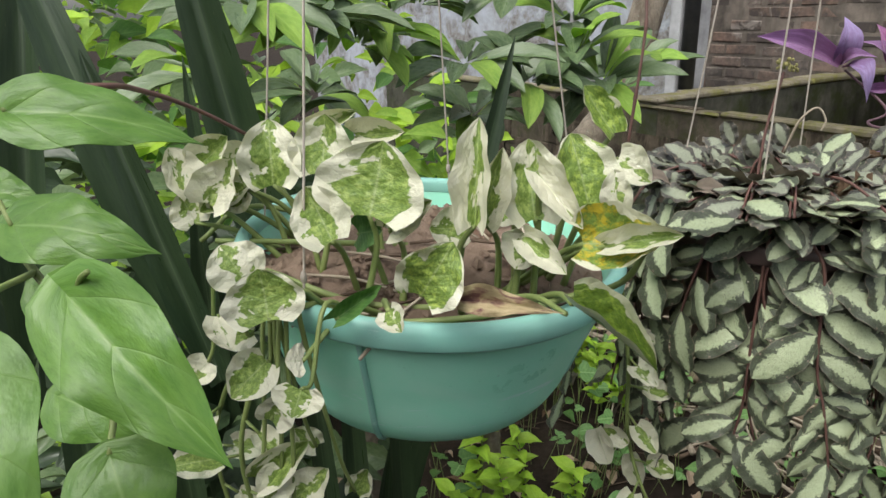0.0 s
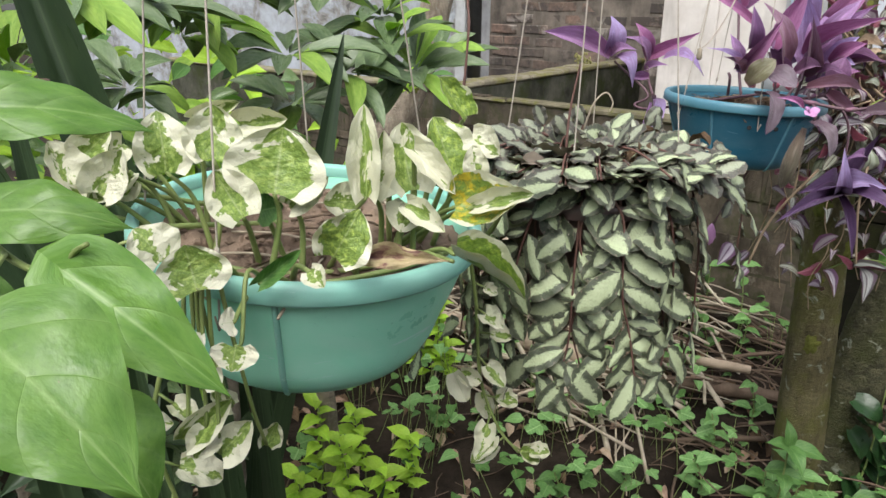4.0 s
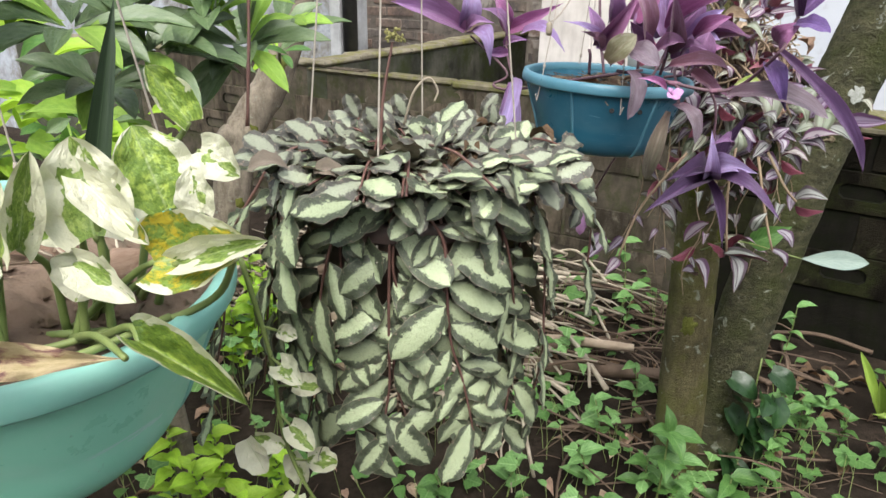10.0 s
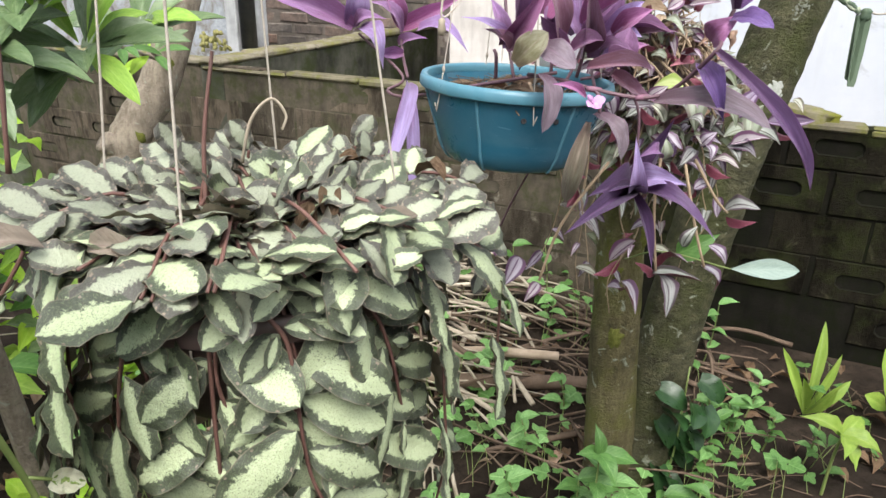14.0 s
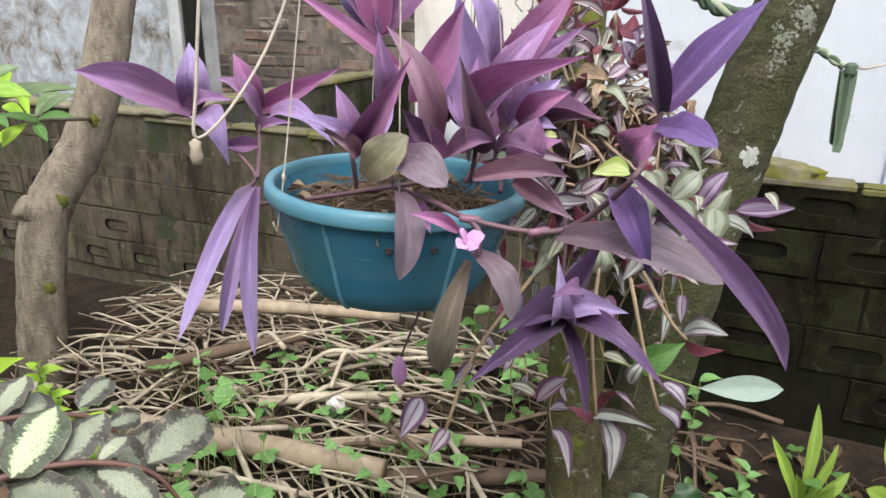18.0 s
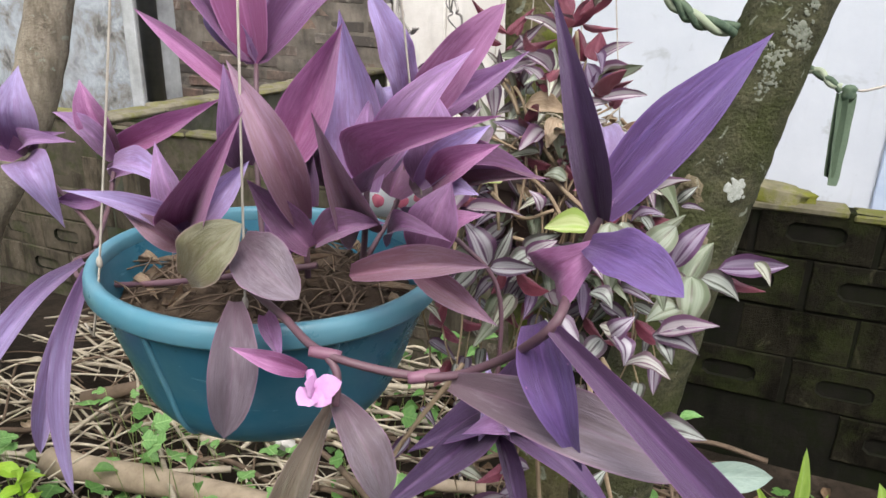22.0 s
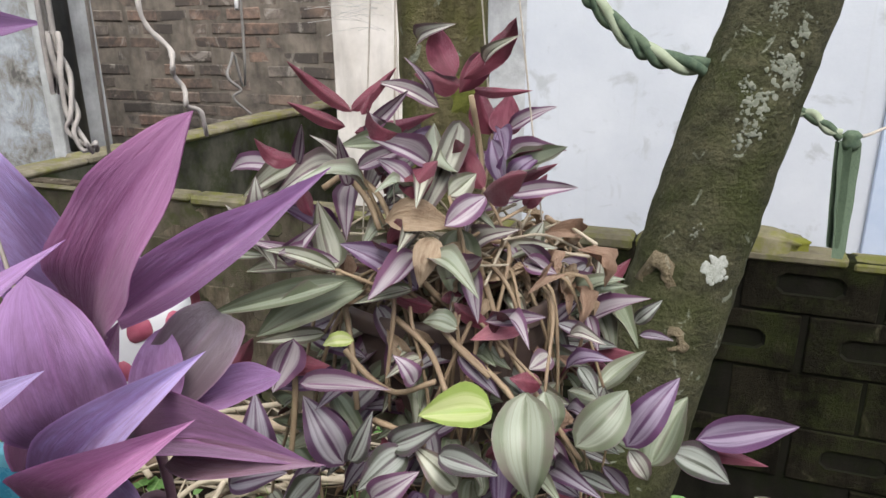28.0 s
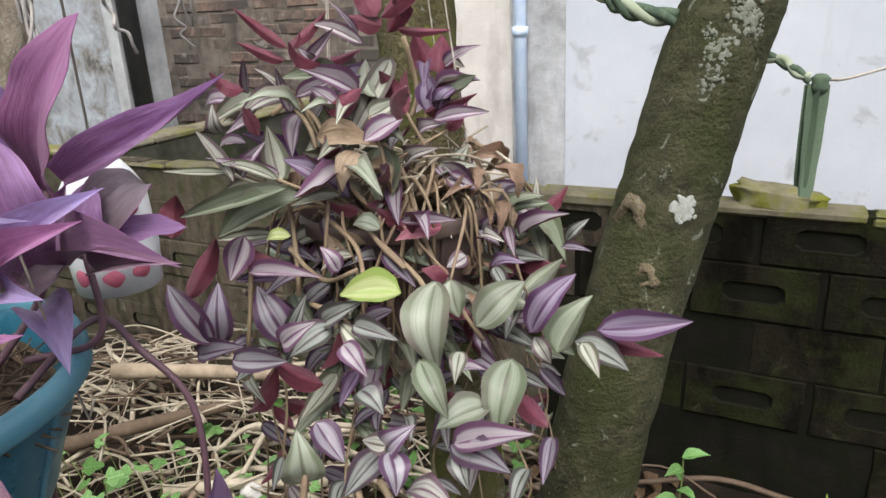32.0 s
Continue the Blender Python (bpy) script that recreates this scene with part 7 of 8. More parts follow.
    # fallen dry leaves on the soil
    for p, q, w in (((-0.075, 0.345, 0.972), (-0.045, 0.34, 0.974), 0.018), ((0.03, 0.40, 0.978), (0.075, 0.405, 0.985), 0.03), ((0.0, 0.44, 0.98), (0.03, 0.46, 0.982), 0.025)):
        add_leaf(plant, leaf_mesh("dry_leaf", oblong, [M_DRYPINK, M_DRYPINK], 8, 7, 0.12, -0.2, 0.05), p, q, w, (0, -0.3, 1), "dry_leaf", "curled dry leaf")
    # crumbs, chips and dead roots on the dry soil
    for k in range(70):
        a, r = rng.uniform(0, 6.283), 0.10 * math.sqrt(rng.random())
        p = PG @ Vector((r * math.cos(a), r * math.sin(a), -0.004 - 0.012 * (r / 0.1) ** 2))
        if k % 3:
            s = rng.uniform(0.0016, 0.0042)
            v, f = lathe_data([(0.0, -s * 0.6), (s * 0.9, -s * 0.2), (s, s * 0.2), (s * 0.5, s * 0.6), (0.0, s * 0.65)], 7, p)
            v = [Vector(q) + Vector((rng.uniform(-1, 1), rng.uniform(-1, 1), rng.uniform(-1, 1))) * s * 0.3 for q in v]
            part("soil_crumb", mesh("soil_crumb", v, f, M_POTSOIL, smooth=False), SOIL_TEAL)
        else:
            d = Vector((math.cos(a * 3), math.sin(a * 3), rng.uniform(-0.05, 0.25))) * rng.uniform(0.012, 0.034)
            tube("dry_root", [p - d, p + Vector((0, 0, 0.003)), p + d], 0.0011, 0.0008, M_STICK if k % 2 else M_TWIG, SOIL_TEAL, 4, 4, 0.2, k)
    # three withered cream leaves on the hanging runner
    for p, q, w in (((0.112, 0.463, 0.812), (0.122, 0.455, 0.785), 0.020), ((0.118, 0.463, 0.812), (0.138, 0.460, 0.800), 0.016), ((0.148, 0.487, 0.772), (0.155, 0.480, 0.745), 0.018)):
        add_leaf(plant, kinds["w"][0], p, q, w, (-0.3, -0.8, 0.4))
    return plant


variegated_plant()


# ---- climbing vine with large heart-shaped leaves ----
def vine():
    rng = random.Random(51)
    plant = thing("vine", "climbing vine with large bright green heart-shaped leaves", "plant", (-0.2, 0.27, 0.9))
    kinds = [leaf_mesh("leaf", vine_leaf, [M_VINE, M_VINE], 24, 13, b, fo, 0.022, 0.18, 0.12, tw, 0.0, i) for i, (b, fo, tw) in enumerate(((0.10, 0.10, 0.25), (0.14, 0.06, -0.2), (0.07, 0.14, 0.3)))]

    def big(base, tip, width, face=(0.1, -0.75, 0.65), k=0):
        add_leaf(plant, kinds[k], base, tip, width, face)

    big((-0.148, 0.237, 1.090), (-0.088, 0.252, 1.075), 0.033, (0.05, -0.75, 0.7), 0)
    big((-0.150, 0.230, 1.052), (-0.098, 0.226, 1.042), 0.033, (0.05, -0.7, 0.7), 1)
    big((-0.122, 0.206, 1.036), (-0.067, 0.181, 0.987), 0.043, (0.15, -0.85, 0.5), 2)
    big((-0.13, 0.146, 1.04), (-0.09, 0.113, 1.0), 0.060, (0.25, -0.8, 0.6), 0)
    big((-0.118, 0.205, 0.976), (-0.100, 0.190, 0.936), 0.044, (0.1, -0.75, 0.6), 1)
    big((-0.207, 0.292, 1.049), (-0.174, 0.291, 1.046), 0.030, (0.1, -0.7, 0.6), 2)
    big((-0.180, 0.281, 0.955), (-0.137, 0.275, 0.937), 0.040, (0.1, -0.7, 0.6), 1)
    big((-0.215, 0.30, 1.12), (-0.185, 0.295, 1.105), 0.030, (0.2, -0.7, 0.6), 0)
    big((-0.21, 0.33, 0.99), (-0.17, 0.33, 0.97), 0.04, (0.2, -0.7, 0.5), 1)
    tube("vine_stem", [(-0.228, 0.304, 1.086), (-0.139, 0.276, 1.094), (-0.139, 0.326, 1.087), (-0.128, 0.364, 1.073), (-0.11, 0.399, 1.052)], 0.0016, 0.0010, M_PELL_STEM, plant, 6, 7, 0.05, 1, "dark red twining stem")
    tube("vine_stem", [(-0.20, 0.27, 0.70), (-0.21, 0.285, 0.9), (-0.228, 0.304, 1.086), (-0.21, 0.33, 1.3)], 0.0026, 0.0022, M_PELL_STEM, plant, 7, 7, 0.05, 2)
    tube("vine_stem", [(-0.179, 0.256, 1.067), (-0.145, 0.229, 1.035), (-0.124, 0.212, 1.026), (-0.121, 0.219, 0.991), (-0.118, 0.205, 0.976)], 0.0016, 0.0012, M_POTHOS_STEM, plant, 6, 7, 0.05, 3)
    for a, b in (((-0.165, 0.246, 1.092), (-0.148, 0.237, 1.090)), ((-0.168, 0.247, 1.06), (-0.150, 0.230, 1.052)), ((-0.124, 0.212, 1.026), (-0.110, 0.199, 1.046)), ((-0.145, 0.229, 1.035), (-0.13, 0.146, 1.04))):
        tube("petiole", [a, Vector(a).lerp(Vector(b), 0.5) + Vector((0, 0, 0.004)), b], 0.0012, 0.0010, M_POTHOS_STEM, plant, 6, 4)
    return plant


def vine_leaf(v):
    """Broad and round at the base, drawn out to a long tip."""
    if v >= 1:
        return 0.0
    u = min(1.0, (v / 0.93) ** 0.60)
    return (0.94 * math.sin(math.pi * u) ** 0.80 if u < 1 else 0.0) * (1 - 0.28 * v) + 0.10 * max(0.0, v - 0.55) / 0.45 * (1 - v) ** 0.45 * 2


vine()


# ---- shrub with whorls of long leaves ----
def whorl_poses(centre, rng, length, width, count, droop=0.35, kinds=3):
    res = []
    c = Vector(centre)
    axis = Vector((rng.uniform(-0.4, 0.4), rng.uniform(-0.6, 0.1), 1)).normalized()
    e = axis.orthogonal().normalized()
    g = axis.cross(e)
    for k in range(count):
        a = 2 * math.pi * k / count * 1.0 + rng.uniform(-0.25, 0.25)
        rise = rng.uniform(-droop, 0.45)
        d = (e * math.cos(a) + g * math.sin(a) + axis * rise).normalized()
        l = length * rng.uniform(0.65, 1.15)
        res.append((rng.randrange(kinds), leaf_pose(c + d * 0.01, c + d * l, width * rng.uniform(0.8, 1.15), axis + Vector((0, -0.5, 0.3)))))
    return res


def shrub():
    rng = random.Random(61)
    plant = thing("shrub", "shrub with whorls of long dull green leaves", "shrub", (0.1, 1.25, 0.0))
    # one leaf in three is brighter lime, with backlight put into its colour
    kinds = [leaf_mesh("leaf", oblong, [m, m], 10, 7, b, fo, 0.01, 0, 0, 0.1, 0, i) for i, (m, b, fo) in enumerate(((M_SHRUB, 0.08, 0.12), (M_FAR, 0.16, 0.08), (M_SHRUB, 0.10, 0.12)))]
    root = Vector((0.10, 1.30, 0.0))
    crown = ((0.03, 1.01, 1.05), (-0.11, 0.95, 1.08), (-0.04, 1.15, 1.13), (-0.16, 0.84, 1.11), (0.20, 1.14, 1.10), (0.12, 1.04, 1.02), (0.25, 1.13, 1.01), (0.20, 1.07, 1.06), (-0.08, 0.96, 1.13), (-0.21, 0.80, 1.13), (0.11, 1.15, 1.15), (0.34, 1.29, 1.01), (-0.3, 0.9, 1.05), (-0.2, 1.1, 1.0), (0.05, 1.2, 0.95))
    tube("trunk", [root, (0.08, 1.28, 0.4), (0.06, 1.2, 0.75)], 0.022, 0.016, M_BARK_GREY, plant, 8, 6, 0.1, 2)
    for c in crown:
        c = Vector(c)
        for i, (k, m) in enumerate(whorl_poses(c, rng, 0.125, 0.036, 13)):
            part("leaf", kinds[k], plant, "", m)
    return plant


shrub()


def strap_plant():
    rng = random.Random(71)
    plant = thing("strap_plant", "dark green plant with long strap-shaped leaves", "plant", (-0.25, 0.6, 0.0))
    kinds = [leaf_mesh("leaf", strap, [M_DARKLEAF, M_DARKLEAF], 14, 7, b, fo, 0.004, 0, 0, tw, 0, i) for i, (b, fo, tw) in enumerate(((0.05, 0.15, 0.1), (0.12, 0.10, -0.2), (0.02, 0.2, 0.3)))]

    def blade(base, tip, width):
        add_leaf(plant, rng.choice(kinds), base, tip, width, (0.2, -0.9, 0.35))

    blade((-0.20, 0.50, 0.88), (-0.315, 0.545, 1.20), 0.040)
    blade((-0.17, 0.46, 0.86), (-0.255, 0.505, 1.10), 0.026)
    blade((-0.145, 0.56, 0.90), (-0.215, 0.60, 1.22), 0.045)
    blade((-0.345, 0.52, 0.85), (-0.320, 0.585, 1.20), 0.040)
    blade((-0.048, 0.62, 0.30), (-0.059, 0.650, 0.86), 0.030)
    blade((-0.090, 0.57, 0.30), (-0.100, 0.610, 0.88), 0.032)
    blade((-0.130, 0.46, 0.40), (-0.146, 0.455, 0.90), 0.030)
    blade((-0.095, 0.50, 0.40), (-0.118, 0.525, 0.87), 0.028)
    blade((-0.215, 0.49, 0.60), (-0.245, 0.53, 0.99), 0.030)
    blade((-0.265, 0.43, 0.55), (-0.280, 0.465, 0.97), 0.034)
    for k in range(26):
        a = rng.uniform(-0.6, 0.6)
        b = Vector((-0.28 + rng.uniform(-0.18, 0.2), 0.68 + rng.uniform(-0.08, 0.18), rng.uniform(0.0, 0.5)))
        blade(b, b + Vector((a * 0.5 - 0.05, rng.uniform(-0.1, 0.15), rng.uniform(0.35, 0.7))), rng.uniform(0.025, 0.045))
    for k in range(3):
        tube("stem", [(-0.28 + 0.08 * k, 0.68, 0.0), (-0.30 + 0.1 * k, 0.70, 0.3), (-0.33 + 0.12 * k, 0.72, 0.7)], 0.016, 0.012, M_BARK_GREY, plant, 8, 5, 0.1, k)
    return plant


strap_plant()


# ---- foliage behind, as one mass ----
def foliage(name, label, mats, boxes, size, count, seed, shape=ovate, up=0.6):
    rng = random.Random(seed)
    kinds = [leaf_mesh("leaf", shape, [m], 5, 5, 0.1, 0.15, 0, 0, 0, 0.1, 0, i) for i, m in enumerate(mats)]
    poses = []
    total = sum(w for *_, w in boxes)
    for lo, hi, w in boxes:
        clumps = [[rng.uniform(a, b) for a, b in zip(lo, hi)] for _ in range(max(3, int(count * w / total / 9)))]
        for k in range(int(count * w / total)):
            c = Vector(rng.choice(clumps)) + Vector((rng.gauss(0, size * 0.8), rng.gauss(0, size * 0.8), rng.gauss(0, size * 0.6)))
            c.z = max(c.z, 0.03)
            a = rng.uniform(0, 6.283)
            d = Vector((math.cos(a), math.sin(a), rng.uniform(-0.7, 0.4))).normalized()
            l = size * rng.uniform(0.6, 1.3)
            poses.append((rng.randrange(len(kinds)), leaf_pose(c, c + d * l, l * rng.uniform(0.35, 0.55), Vector((rng.uniform(-0.5, 0.5), rng.uniform(-0.9, 0.1), up)))))
    me = many(name, kinds, poses)
    return tagged(part(name, me), label, "foliage", kind="stuff")


foliage("hedge", "sunlit green hedge behind the pots", [M_FAR, M_LIME, M_WEED, M_SHRUB], (((-2.6, 1.9, 0.2), (-0.1, 2.9, 1.9), 3.0), ((-1.6, 1.2, 0.1), (-0.35, 1.8, 1.5), 2.0), ((-0.3, 1.6, 0.1), (0.12, 2.0, 0.9), 0.7)), 0.10, 3600, 81)
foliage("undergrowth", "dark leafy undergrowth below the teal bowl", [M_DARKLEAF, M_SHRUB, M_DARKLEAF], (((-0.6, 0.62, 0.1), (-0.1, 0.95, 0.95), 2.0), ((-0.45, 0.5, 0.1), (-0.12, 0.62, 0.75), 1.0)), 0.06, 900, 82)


# ---- ground plants ----
def lobed_mesh(name, mat, seed=0):
    """A five-lobed leaf of length 1 along y, in two folded halves."""
    rng = random.Random(seed)
    v, uv, f = [(0, 0.12, 0.0)], [(0.5, 0.1)], []
    rim = []
    n = 20
    for k in range(n + 1):
        a = -2.55 + 5.1 * k / n
        lobe = 0.62 + 0.38 * abs(math.cos(a * 2.0)) ** 0.7
        r = lobe * (0.62 if abs(a) > 1.6 else 0.78) + (0.08 if abs(a) < 0.3 else 0)
        x, y = math.sin(a) * r * 0.78, 0.28 + math.cos(a) * r * 0.72
        rim.append((x, y, 0.10 * abs(x) + 0.03 * math.sin(k * 1.7 + seed) - 0.10 * y * y))
    for p in rim:
        v.append(p)
        uv.append((0.5 + p[0] * 0.6, p[1] * 0.8))
    for k in range(n):
        f.append((0, 1 + k, 2 + k))
    return mesh(name, v, f, [mat], uv)


def weed_patch():
    """Creeper leaves on thin stalks over the ground and the sticks."""
    rng = random.Random(91)
    kinds = [lobed_mesh("creeper", M_CREEPER, 1), lobed_mesh("creeper", M_WEED, 2), lobed_mesh("creeper", M_CREEPER, 3), leaf_mesh("weed", ovate, [M_WEED], 6, 5, 0.1, 0.15), leaf_mesh("weed", ovate, [M_CREEPER], 6, 5, 0.12, 0.1)]
    stalk = mesh("stalk", *tube_data([(0, 0, 0), (0.04, 0.5, 0.02), (0, 1, 0)], 0.02, 0.012, 4, 2), M_POTHOS_STEM, uv=np.zeros((4 * 5, 2)))
    poses = []
    zones = ((0.35, 1.15, 0.85, 1.45, 120, 0.13), (0.7, 1.7, 1.4, 2.1, 150, 0.20), (1.25, 1.95, 0.75, 1.25, 30, 0.13), (1.5, 2.1, 0.5, 1.0, 16, 0.12), (0.2, 0.8, 1.3, 2.0, 110, 0.30), (1.0, 1.5, 0.6, 1.0, 40, 0.14), (-0.4, 0.4, 0.9, 1.5, 60, 0.2))
    for x0, x1, y0, y1, n, h in zones:
        for k in range(n):
            x, y = rng.uniform(x0, x1), rng.uniform(y0, y1)
            if (Vector((x, y, 0)) - WA).dot(WN) > -0.06:
                continue
            z = hill(x, y)
            t = Vector((x + rng.uniform(-0.05, 0.05), y + rng.uniform(-0.05, 0.05), z + rng.uniform(0.02, h)))
            b = Vector((x, y, z - 0.01))
            poses.append((5, stalk_pose(b, t)))
            a = rng.uniform(0, 6.283)
            d = Vector((math.cos(a), math.sin(a), rng.uniform(-0.35, 0.15))).normalized()
            l = rng.uniform(0.024, 0.058)
            # right of the trees only the darker green, as painted shade
            i = rng.choice((0, 0, 1, 2, 2, 3, 4)) if x < 1.2 else rng.choice((1, 3))
            poses.append((i, leaf_pose(t, t + d * l, l * (1.0 if i < 3 else 0.55), Vector((rng.uniform(-0.3, 0.3), rng.uniform(-0.6, 0.1), 1)))))
    me = many("creepers", kinds + [stalk], poses)
    return tagged(part("creepers", me), "light green lobed creepers over soil and sticks", "weeds", kind="stuff")


def stalk_pose(b, t):
    y = t - b
    x = y.orthogonal().normalized()
    z = x.cross(y.normalized())
    r = 0.06
    m = Matrix((x * r, y, z * r)).transposed().to_4x4()
    m.translation = b
    return m


weed_patch()


def weed(at, height, leaves, seed, mat=M_WEED, label="leafy green weed on the soil", size=0.06):
    """One upright weed with opposite leaves."""
    rng = random.Random(seed)
    x, y = at
    z = hill(x, y)
    plant = thing("weed", label, "weed", (x, y, z), "weeds")
    top = Vector((x + rng.uniform(-0.03, 0.03), y + rng.uniform(-0.03, 0.03), z + height))
    base = Vector((x, y, z - 0.01))
    tube("stem", [base, base.lerp(top, 0.5) + Vector((0.01, 0, 0)), top], 0.0025, 0.0016, M_POTHOS_STEM, plant, 5, 4)
    me = leaf_mesh("leaf", ovate, [mat, mat], 8, 7, 0.12, 0.12, 0.02, 0, 0.06, 0.1, 0, seed)
    for k in range(leaves):
        p = base.lerp(top, 0.35 + 0.65 * k / max(1, leaves - 1))
        a = k * 2.4 + rng.uniform(-0.3, 0.3)
        d = Vector((math.cos(a), math.sin(a), rng.uniform(-0.1, 0.35))).normalized()
        l = size * rng.uniform(0.7, 1.2)
        add_leaf(plant, me, p, p + d * l, l * 0.52, Vector((0, -0.4, 1)))
    return plant


for i, (p, h, n, s) in enumerate((((1.06, 0.92), 0.17, 7, 0.075), ((1.0, 0.98), 0.14, 6, 0.07), ((0.92, 1.05), 0.12, 6, 0.06), ((1.12, 0.86), 0.12, 6, 0.08), ((1.30, 0.88), 0.12, 5, 0.06), ((1.38, 0.95), 0.16, 6, 0.06), ((0.75, 1.12), 0.10, 6, 0.05), ((0.60, 1.15), 0.10, 6, 0.05), ((0.50, 1.05), 0.09, 6, 0.05), ((1.55, 1.0), 0.13, 6, 0.05), ((1.65, 0.85), 0.11, 6, 0.05), ((0.85, 0.95), 0.1, 6, 0.05))):
    weed(p, h, n, 100 + i, M_WEED if i % 2 else M_CREEPER, size=s)
for i, (p, h) in enumerate((((0.12, 1.20), 0.26), ((0.20, 1.16), 0.20), ((0.05, 1.26), 0.30), ((0.17, 1.30), 0.24), ((0.26, 1.24), 0.22), ((0.38, 1.80), 0.26), ((0.44, 1.76), 0.22), ((0.33, 1.83), 0.30), ((0.28, 1.78), 0.26), ((0.48, 1.70), 0.18), ((0.41, 1.70), 0.20), ((0.0, 1.15), 0.2), ((0.1, 1.05), 0.18), ((0.28, 2.03), 0.24), ((0.36, 2.02), 0.24), ((0.40, 1.86), 0.24), ((0.31, 1.80), 0.24), ((0.44, 1.71), 0.24), ((0.25, 2.22), 0.24))):
    weed(p, h * (1.3 if i > 12 else 1.0), 16, 200 + i, M_LIME, "lime green leafy seedling below the pots", 0.052)


# pale weeds that grow through the sticks and beside the leaning tree
for i, (p, h, n, s) in enumerate((((1.50, 1.86), 0.24, 6, 0.060), ((1.57, 1.74), 0.26, 6, 0.060), ((1.47, 1.62), 0.16, 6, 0.055), ((1.36, 1.62), 0.15, 5, 0.055), ((1.24, 1.27), 0.15, 5, 0.055), ((1.04, 1.17), 0.15, 6, 0.060), ((1.49, 1.02), 0.15, 8, 0.045), ((1.56, 1.00), 0.14, 8, 0.045), ((1.40, 0.99), 0.13, 7, 0.045), ((1.62, 0.94), 0.13, 7, 0.045), ((1.81, 1.28), 0.22, 6, 0.050), ((1.70, 1.05), 0.12, 7, 0.045))):
    weed(p, h, n, 300 + i, M_CREEPER if i % 3 else M_WEED, "pale green weed among dry sticks", s)


def dark_climber():
    """Glossy ribbed leaves at the foot of the trees."""
    rng = random.Random(301)
    plant = thing("creeper", "glossy dark creeper at the foot of the tree", "plant", (1.25, 0.93, 0.0))
    me = [leaf_mesh("leaf", heart, [M_GLOSSY, M_GLOSSY], 9, 7, 0.12, 0.12, 0.02, 0, 0.1, t, 0, i) for i, t in enumerate((0.1, -0.2))]
    for k in range(14):
        p = Vector((1.27 + rng.uniform(-0.06, 0.10), 0.945 + rng.uniform(-0.03, 0.03), 0.04 + 0.02 * k))
        d = Vector((rng.uniform(-0.5, 0.6), -0.5, rng.uniform(-0.9, 0.1))).normalized()
        add_leaf(plant, me[k % 2], p, p + d * 0.07, 0.055, (0, -1, 0.6))
    tube("stem", [(1.26, 0.95, 0.0), (1.29, 0.955, 0.12), (1.30, 0.96, 0.32)], 0.003, 0.002, M_POTHOS_STEM, plant, 5, 5)


dark_climber()


def fern():
    """A clump of yellow-green blades by the wall and broad ribbed leaves."""
    rng = random.Random(311)
    plant = thing("fern", "yellow-green bird's nest fern beside the wall", "fern", (1.80, 0.95, 0.0))
    me = [leaf_mesh("frond", oblong, [M_FROND, M_FROND], 12, 7, b, 0.15, 0.02, 0, 0, 0.2, 0.03, i) for i, b in enumerate((0.08, 0.15, 0.03))]
    c = Vector((1.80, 0.95, 0.02))
    for tip, w in (((1.90, 1.00, 0.25), 0.030), ((1.86, 0.92, 0.20), 0.022), ((1.72, 0.93, 0.17), 0.028), ((1.80, 0.88, 0.14), 0.030), ((1.76, 1.02, 0.2), 0.026), ((1.90, 0.90, 0.12), 0.03)):
        add_leaf(plant, rng.choice(me), c, tip, w, (-0.5, -0.7, 0.5), "frond")
    d = Vector((1.95, 0.82, 0.06))
    for tip, w in (((1.86, 0.80, 0.15), 0.05), ((2.02, 0.78, 0.17), 0.05), ((1.93, 0.74, 0.12), 0.055), ((1.99, 0.88, 0.20), 0.045), ((1.90, 0.86, 0.10), 0.05), ((2.08, 0.85, 0.14), 0.05)):
        add_leaf(plant, rng.choice(me), d, tip, w, (-0.4, -0.6, 0.7), "frond")


fern()


